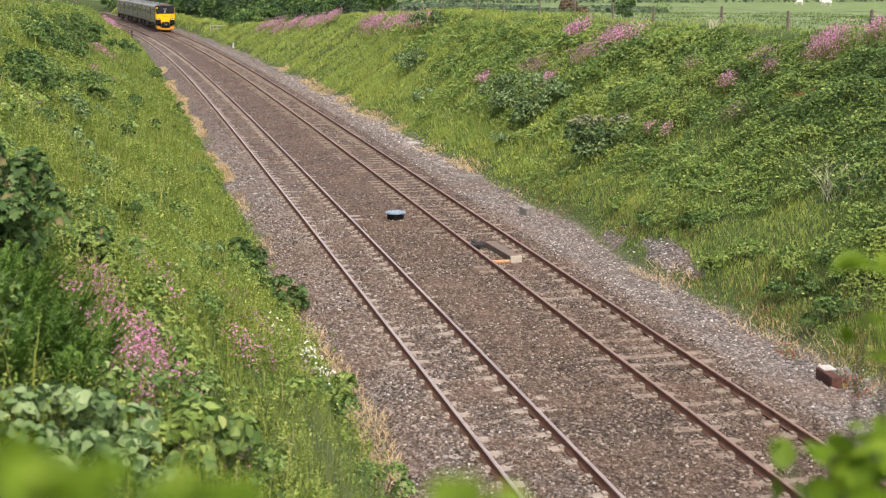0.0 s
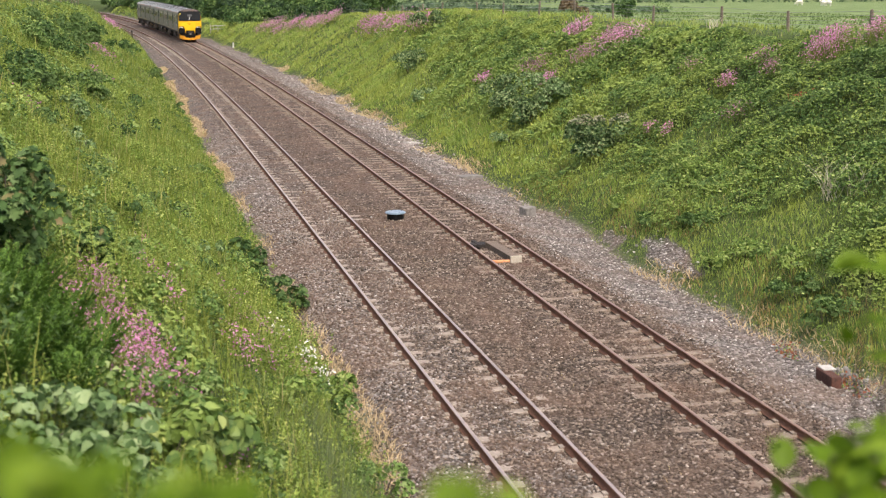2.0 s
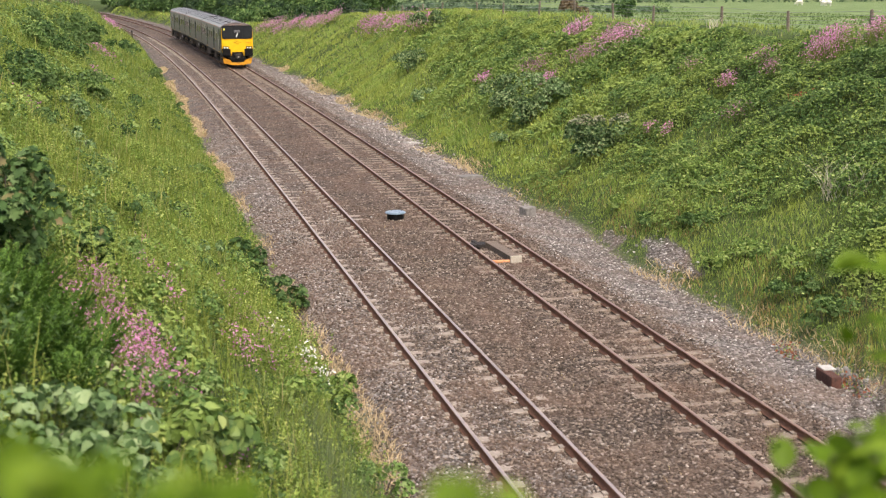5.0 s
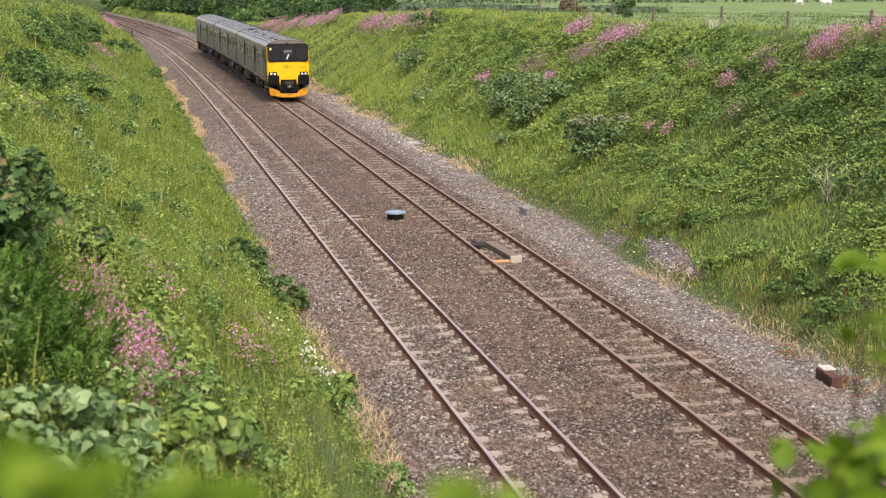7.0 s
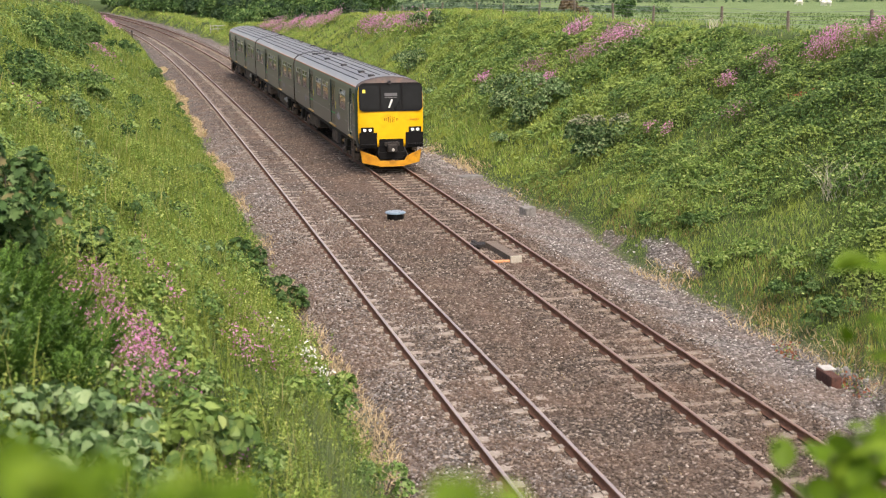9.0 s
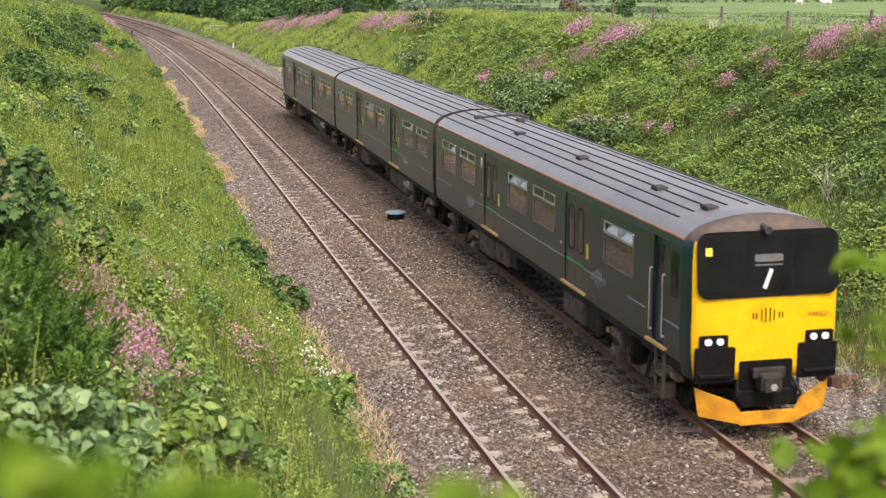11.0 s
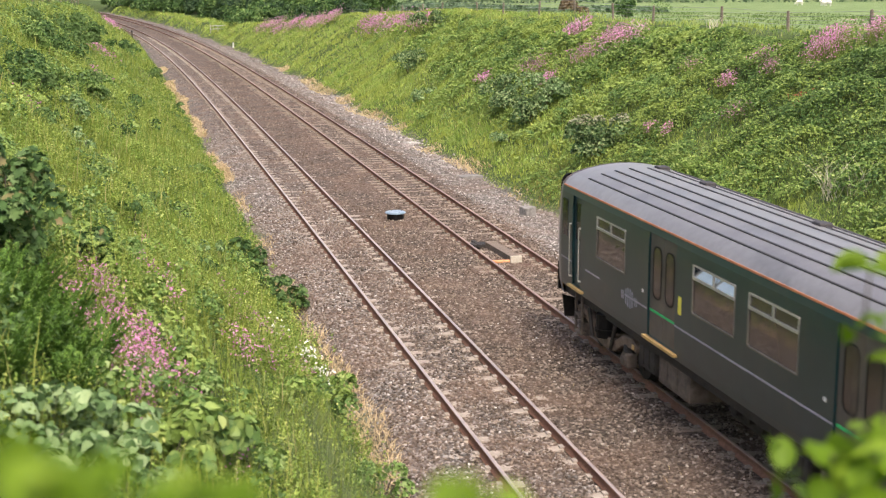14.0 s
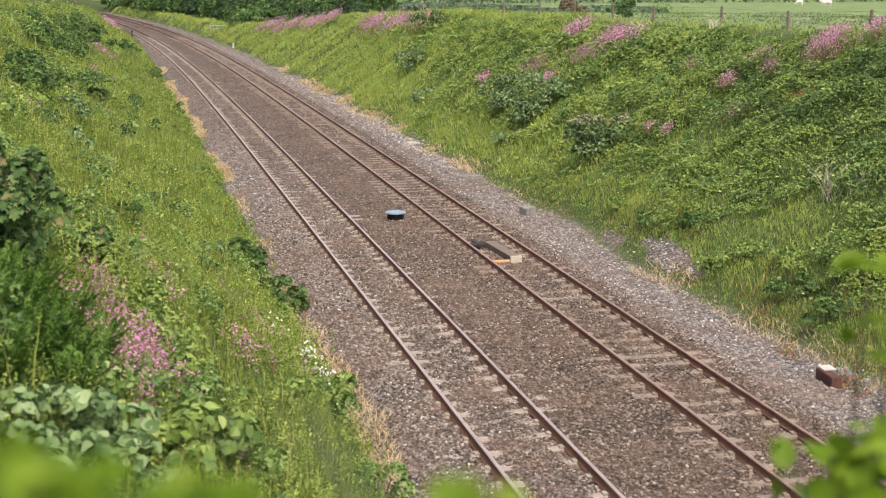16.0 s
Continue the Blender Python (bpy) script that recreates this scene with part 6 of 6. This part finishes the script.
# distant hedgerow across the meadows
def far_hedge(s, lat0, lat1, tall, count, seed):
    r = np.random.default_rng(seed)
    lat = r.uniform(lat0, lat1, count)
    ss = s + r.normal(0, 2.5, count) + 14 * np.sin(lat / 60.0)
    high = tall * (0.4 + 0.9 * value_noise(lat / 9.0, lat * 0, seed)) * r.uniform(0, 1, count) ** 0.7
    stuff("hedgerow", leaf_mesh("hedgerow", on_ground(ss, lat, high), 0.9, HAZED_HEDGE, up=np.array([[-0.2, -0.7, 0.6]]), spread=0.5, slim=0.9), "distant hedgerow across the meadows, tinted blue-green for haze", "hedge")


far_hedge(250, 40, 112, 2.0, 4200, 5)
far_hedge(365, 60, 420, 5.0, 11000, 6)
far_hedge(420, -260, 560, 13.0, 12000, 7)


# ---- leafy shoots close to the camera ----
def shoot(root, tips, leaf, count, seed, label):
    """A sapling: bent stems from its root to the tips, with broad leaves round each tip."""
    thing = tagged(empty("sapling", Matrix.Translation(root)), label, "sapling")
    bm = bmesh.new()
    r = np.random.default_rng(seed)
    pts = []
    for tip in tips:
        tip = Vector(tip) - Vector(root)
        elbow = Vector((tip.x * 0.35, tip.y * 0.35, tip.z * 0.72))
        tube(bm, (0, 0, -0.1), elbow, 0.022, 0.012, 6)
        tube(bm, elbow, tip, 0.012, 0.004, 6)
        pts.append(np.array(tip)[None] + r.normal(0, leaf, (count, 3)) * (0.75, 0.75, 0.32))
    part("stem", bm, BARK, thing)
    p = np.concatenate(pts)
    ob = new("foliage", broad_leaf_mesh("foliage", p, leaf, BRIGHT_LEAF, up=np.tile((0, -0.35, 1.0), (len(p), 1)), spread=0.45, slim=0.72))
    ob.parent = thing
    tagged(ob, kind="stuff")
    return thing


def ahead(x, y, far):
    """A place ahead of the eye: x to the right and y up as shares of the view's half width, far metres off."""
    half = math.tan(radians(34.913 / 2))
    return VIEW @ Vector((x * half * far, y * half * far, -far))


shoot(spot(2.0, -7.0), [ahead(-0.95, -0.515, 1.5), ahead(-1.02, -0.50, 1.5), ahead(-0.90, -0.56, 1.6), ahead(-0.74, -0.595, 1.65), ahead(-0.46, -0.58, 1.7), ahead(-0.56, -0.59, 1.7)], 0.06, 10, 41, "bright green young sapling with broad leaves")
shoot(spot(2.2, -6.2), [ahead(0.07, -0.585, 1.8), ahead(0.13, -0.60, 1.8)], 0.05, 8, 42, "bright green young sapling tips")
shoot(spot(4.2, -4.4), [ahead(0.96, -0.43, 4.4), ahead(0.88, -0.46, 4.4), ahead(0.91, -0.55, 4.4), ahead(1.0, -0.50, 4.4), ahead(0.84, -0.56, 4.4), ahead(0.95, -0.50, 4.4)], 0.125, 8, 43, "bright green young sapling with broad leaves")
shoot(spot(4.6, -4.0), [ahead(0.965, -0.045, 4.4), ahead(1.015, -0.18, 4.4), ahead(1.02, -0.25, 4.4)], 0.10, 5, 44, "tall bright green sapling shoot")

# growth on the banks beside and behind the camera
for lat0, lat1, m in ((-13.0, LEFT_FOOT - 0.1, GRASS), (RIGHT_FOOT + 0.1, 18.0, RIGHT_GRASS)):
    s, lat = scatter(14000, -25, 14 if lat0 < 0 else 25, lat0, lat1)
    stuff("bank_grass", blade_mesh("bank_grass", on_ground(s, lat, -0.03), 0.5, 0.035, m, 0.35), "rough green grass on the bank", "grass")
# ripe seedheads low on the right-hand slope
s, lat = scatter(4200, 25, 52, 8.0, 9.8)
keep = ~bare(s, lat) & (lat > feet(s)[1]) & (RNG.uniform(0, 1, len(s)) < np.clip((value_noise(s / 2.0, lat / 0.8, 91) - 0.35) * 2.6, 0, 1))
stuff("seeding_grass", blade_mesh("seeding_grass", on_ground(s[keep], lat[keep], 0.0), 0.22, 0.014, SEEDHEAD, 0.5), "reddish-brown seeding grass at the cutting foot", "grass")


# ---- fences ----
def fence(name, s_list, right, tall, label):
    """Round wooden posts with four strands of wire."""
    thing = tagged(empty(name), label, "fence")
    rng = random.Random(17)
    heads = []
    for s in s_list:
        lat = float(crest_lat(s, right)) + (1.2 if right else -0.6)
        at = spot(s, lat)
        lean = Vector((rng.uniform(-0.06, 0.06), rng.uniform(-0.05, 0.05), tall + rng.uniform(-0.08, 0.08)))
        bm = bmesh.new()
        tube(bm, at + Vector((0, 0, -0.3)), at + lean, 0.068, 0.06, 9)
        tube(bm, at + lean, at + lean + Vector((0, 0, 0.03)), 0.06, 0.035, 9)
        part("post", bm, WOOD, thing)
        heads.append((at, lean))
    for share in (0.35, 0.55, 0.75, 0.95):
        for (a, la), (b, lb) in zip(heads, heads[1:]):
            part("wire", tube(bmesh.new(), a + la * share, b + lb * share, 0.006, 0.006, 4), WIRE, thing)
    return thing


fence("wire_fence", [37.5, 40.5, 45.0, 50.3, 56.7, 63.6, 69.3, 75.5, 81.7, 88, 96, 103, 110, 116, 122, 127, 131, 135, 139, 144, 149, 155, 162, 170], True, 0.8, "weathered wooden post and wire fence along the meadow")
fence("wire_fence", [82, 89, 96, 101, 107, 113, 120, 128, 137, 147, 158, 170], False, 1.25, "weathered post and wire fence on the bank top")


# ---- cattle in the far meadow ----
def cow(at, turn, head_down, label):
    thing = tagged(empty("cow", Matrix.Translation(at) @ pose(0, 0, 0, 0, 0, turn) @ Matrix.Scale(1.6, 4)), label, "cow", "cattle in the meadow")
    bm = bmesh.new()
    bmesh.ops.create_icosphere(bm, subdivisions=3, radius=1.0, matrix=Matrix.Translation((0, 0, 0.62)) @ Matrix.Diagonal((0.30, 0.56, 0.31, 1)))
    for v in bm.verts:
        v.co += v.normal * 0.03 * noise.noise(v.co * 9)
    part("body", bm, COW_HIDE, thing, smooth=True)
    for x in (-0.15, 0.15):
        for y in (-0.34, 0.34):
            part("leg", tube(bmesh.new(), (x, y, 0), (x, y, 0.45), 0.035, 0.06, 8), COW_HIDE, thing)
    bm = bmesh.new()
    z = 0.30 if head_down else 0.85
    tube(bm, (0, 0.45, 0.70), (0, 0.68, z + 0.08), 0.13, 0.09, 10)
    bmesh.ops.create_icosphere(bm, subdivisions=2, radius=1.0, matrix=Matrix.Translation((0, 0.76, z)) @ pose(0, 0, 0, -40) @ Matrix.Diagonal((0.085, 0.17, 0.10, 1)))
    for x in (-1, 1):
        tube(bm, (x * 0.07, 0.68, z + 0.07), (x * 0.19, 0.66, z + 0.06), 0.03, 0.015, 6)
    part("head", bm, COW_HIDE, thing, smooth=True)
    return thing


COW_SPOTS = [(322.0, 189.5), (314.5, 190.8), (314.5, 192.4)]
COW_HIDE = surface("off_white_hide", (0.62, 0.59, 0.53), (0.80, 0.78, 0.73), 0.95, 0, 25, 3, 0.5)
cow(spot(*COW_SPOTS[0]), 78, True, "white cow grazing alone in the meadow")
cow(spot(*COW_SPOTS[1]), 100, False, "white cow standing beside another in the meadow")
cow(spot(*COW_SPOTS[2]), 40, True, "white cow grazing beside another in the meadow")


# ---- things along the line ----
LID_BLUE = surface("blue_grey_lid_paint", (0.16, 0.23, 0.30), (0.25, 0.33, 0.41), 0.4, 0, 6, 1.5, 0.05)
PALE_STONE = surface("pale_limestone", (0.3, 0.29, 0.27), (0.5, 0.485, 0.46), 0.9, 0, 8, 2, 0.5)
GREY_STONE = surface("grey_concrete_block", (0.13, 0.125, 0.115), (0.27, 0.257, 0.243), 0.9, 0, 10, 2, 0.5)
RED_RUST = surface("deep_rust", (0.05, 0.026, 0.02), (0.13, 0.055, 0.04), 0.85, 0, 12, 2, 0.3)
TIMBER = surface("old_brown_timber", (0.10, 0.078, 0.06), (0.20, 0.158, 0.125), 0.85, 0, 14, 2, 0.4)
PALE_END = surface("sawn_pale_timber_end", (0.34, 0.31, 0.25), (0.47, 0.44, 0.37), 0.8, 0, 14, 2, 0.2)
ORANGE_PIPE = surface("orange_conduit", (0.52, 0.22, 0.09), (0.66, 0.32, 0.15), 0.6, 0, 10, 2, 0.1)


def inspection_cover(s, lat):
    at = spot(s, lat)
    thing = tagged(empty("drain_cover", Matrix.Translation(at)), "round dark chamber with blue-grey lid between the tracks", "drain cover")
    part("chamber", tube(bmesh.new(), (0, 0, -0.15), (0, 0, 0.20), 0.28, 0.28, 28), BLACK, thing, "black plastic chamber")
    bm = bmesh.new()
    tube(bm, (0, 0, 0.20), (0, 0, 0.235), 0.345, 0.345, 32)
    tube(bm, (0, 0, 0.235), (0, 0, 0.255), 0.335, 0.30, 32)
    lid = part("lid", bm, LID_BLUE, thing, "blue-grey round lid")
    for a in range(4):
        c, d = math.cos(a * math.pi / 2 + 0.4) * 0.24, math.sin(a * math.pi / 2 + 0.4) * 0.24
        part("bolt", tube(bmesh.new(), (c, d, 0.25), (c, d, 0.268), 0.02, 0.02, 8), DARK_GRIME_AND_SHADE, lid)


inspection_cover(45.8, 2.38)


def treadle_box():
    x, y = place(37.6, TRACK_GAP + 0.05)
    thing = tagged(empty("timber_baulk", pose(float(x), float(y), 0, 0, 0, 3)), "weathered timber baulk lying between the rails", "timber")
    bm = bmesh.new()
    box(bm, -0.16, 0.16, 0.06, 2.4, -0.20, 0.02, 0.015)
    part("baulk", bm, TIMBER, thing, "brown weathered baulk")
    bm = bmesh.new()
    box(bm, -0.17, 0.17, -0.02, 0.06, -0.19, 0.03, 0.012)
    part("end_cap", bm, PALE_END, thing, "pale end face")
    part("conduit", tube(bmesh.new(), (-0.66, 0.16, -0.13), (-0.16, 0.10, -0.13), 0.05, 0.05, 10), ORANGE_PIPE, thing, "orange conduit")
    bm = bmesh.new()
    box(bm, -0.55, 0.10, 2.35, 2.75, -0.19, -0.05, 0.02)
    box(bm, -0.42, -0.30, 2.2, 3.0, -0.12, -0.03, 0.01)
    part("bracket", bm, DARK_GRIME_AND_SHADE, thing, "black iron bracket")
    bm = bmesh.new()
    box(bm, -0.05, 0.62, -0.40, -0.32, -0.18, -0.15)
    part("strap", bm, RED_RUST, thing, "rusty strap")


treadle_box()


def block(name, s, lat, w, d, h, turn, material, label, category, seed, lift=0.0):
    """A rough, slightly uneven block."""
    bm = bmesh.new()
    box(bm, -w / 2, w / 2, -d / 2, d / 2, -0.08, h, min(w, d, h) * 0.12)
    for v in bm.verts:
        v.co += Vector((noise.noise(v.co * 5 + Vector((seed, 0, 0))), noise.noise(v.co * 5 + Vector((0, seed, 0))), noise.noise(v.co * 5 + Vector((0, 0, seed))))) * min(w, d, h) * 0.12
    ob = part(name, bm, material)
    ob.matrix_basis = Matrix.Translation(spot(s, lat, lift)) @ pose(0, 0, 0, seed % 5 - 2, seed % 3, turn)
    return tagged(ob, label, category)


def rock(s, lat, w, turn, material, label, seed):
    """A rounded, broken stone, half sunk."""
    bm = bmesh.new()
    bmesh.ops.create_icosphere(bm, subdivisions=2, radius=0.5 * w, matrix=Matrix.Diagonal((1.0, 0.75, 0.5, 1)))
    for v in bm.verts:
        v.co *= 1 + 0.9 * noise.noise(v.co / w * 2.3 + Vector((seed * 3.1, 0, 0)))
    ob = part("stone", bm, material)
    ob.matrix_basis = Matrix.Translation(spot(s, lat, w * 0.07)) @ pose(0, 0, 0, 0, 0, turn)
    return tagged(ob, label, "stone")


block("concrete_block", 46.3, 7.15, 0.42, 0.42, 0.30, 20, GREY_STONE, "rough grey concrete block beside the line", "block", 3)
block("stone_slab", 67.9, 7.55, 0.75, 0.45, 0.12, 15, PALE_STONE, "flat white stone slab at the cutting foot", "slab", 5)
block("stone_slab", 56.0, 7.5, 0.95, 0.7, 0.10, 8, GREY_STONE, "flat pale slab half sunk in the stones", "slab", 6)
rng = random.Random(5)
for k in range(46):
    along = rng.choice((35.8, 35.8, 36.6, 38.6, 23.2, 25.2, 24.0))
    s, w = along + rng.gauss(0, 0.75), rng.uniform(0.08, 0.17)
    lat = 8.25 + rng.gauss(0, 0.22) if along > 30 else 7.9 + rng.gauss(0, 0.3)
    rock(s, lat, w, k * 37, (PALE_STONE, GREY_STONE, GREY_STONE)[k % 3], "loose pale stone at the cutting foot", k + 10)
for k in range(14):
    rock(rng.uniform(19, 48), rng.choice((-1.6, -1.4, 2.0, 2.5, 0.0, 6.4, 7.0)) + rng.gauss(0, 0.25), rng.uniform(0.06, 0.10), k * 51, PALE_STONE, "white stone lying on the ballast", k + 60)


def sump():
    at = spot(25.1, 7.4)
    thing = tagged(empty("rusty_trough", Matrix.Translation(at) @ pose(0, 0, 0, 0, 0, -4)), "rust-brown trough with a white slab top beside the line", "trough")
    bm = bmesh.new()
    box(bm, -0.12, 0.1, -0.18, 0.62, -0.1, 0.25, 0.03)
    part("trough_side", bm, RED_RUST, thing, "rust-brown side")
    bm = bmesh.new()
    box(bm, -0.08, 0.20, 0.30, 0.66, 0.252, 0.285, 0.02)
    part("slab", bm, PALE_STONE, thing, "broken white slab")
    rng = random.Random(31)
    for k in range(26):
        bm = bmesh.new()
        w = rng.uniform(0.08, 0.17)
        bmesh.ops.create_icosphere(bm, subdivisions=2, radius=0.5 * w, matrix=Matrix.Translation((rng.uniform(0.16, 0.62), rng.uniform(-0.2, 0.62), rng.uniform(-0.02, 0.2))) @ pose(0, 0, 0, 40 * k, 25 * k, 70 * k) @ Matrix.Diagonal((1.0, 0.75, 0.55, 1)))
        for v in bm.verts:
            v.co += v.normal * w * 0.35 * noise.noise(v.co * 9 + Vector((k, 0, 0)))
        part("rubble", bm, GREY_STONE, thing)


sump()


def marker(name, s, lat, tall, r, material, label):
    at = spot(s, lat)
    bm = bmesh.new()
    tube(bm, (0, 0, -0.2), (0, 0, tall), r, r * 0.9, 10)
    tube(bm, (0, 0, tall), (0, 0, tall + r), r * 0.9, r * 0.4, 10)
    ob = part(name, bm, material)
    ob.matrix_basis = Matrix.Translation(at)
    return tagged(ob, label, "post")


marker("marker_post", 164.0, 8.3, 0.5, 0.08, WHITE_PAINT, "short white marker post beside the line")
marker("marker_post", 183.0, -1.95, 1.1, 0.10, DARK_GRIME_AND_SHADE, "short black post at the edge of the stones")


def barrier():
    at = spot(188.0, 9.4)
    thing = tagged(empty("metal_barrier", Matrix.Translation(at) @ pose(0, 0, 0, 0, 0, 40)), "grey tubular metal barrier in the grass", "barrier")
    for x in (-1.3, 0, 1.3):
        part("post", tube(bmesh.new(), (x, 0, -0.2), (x, 0, 0.8), 0.05, 0.05, 8), ALLOY, thing)
    for z in (0.35, 0.75):
        part("rail", tube(bmesh.new(), (-1.4, 0, z), (1.4, 0, z), 0.05, 0.05, 8), ALLOY, thing)


barrier()


# ---- what moves ----
RUN_T = [0.0, 1.5, 3.5, 7.0, 9.0, 11.5, 12.5, 13.5, 14.5]
RUN_S = [204.8, 179.8, 147.3, 90.2, 55.9, 12.65, -4.6, -22.0, -39.2]
RUN = np.polyfit(RUN_T, RUN_S, 3)


def car_pose(t, number, way):
    """A car stands with both bogies on the track."""
    mid = float(np.polyval(RUN, t)) + RAIL_CAR * (number + 0.5)
    ax, ay = place(mid - 7.08, TRACK_GAP)
    bx, by = place(mid + 7.08, TRACK_GAP)
    turn = math.degrees(math.atan2(float(by - ay), float(bx - ax))) - 90
    return pose(float(ax + bx) / 2, float(ay + by) / 2, 0, 0, 0, turn + (180 if way < 0 else 0))


def motions():
    for car, wheels, number, way in CARS:
        walk(car, [(t, car_pose(t, number, way)) for t in np.arange(0, 16.01, 0.5)])
        for w, y in wheels:
            rows = []
            for k in range(481):
                t = k / 30
                gone = float(np.polyval(RUN, 0) - np.polyval(RUN, t))
                rows.append((t, pose(0, y, 0.42, math.degrees(gone / 0.42 * way), 0, 0)))
            walk(w, rows)


motions()
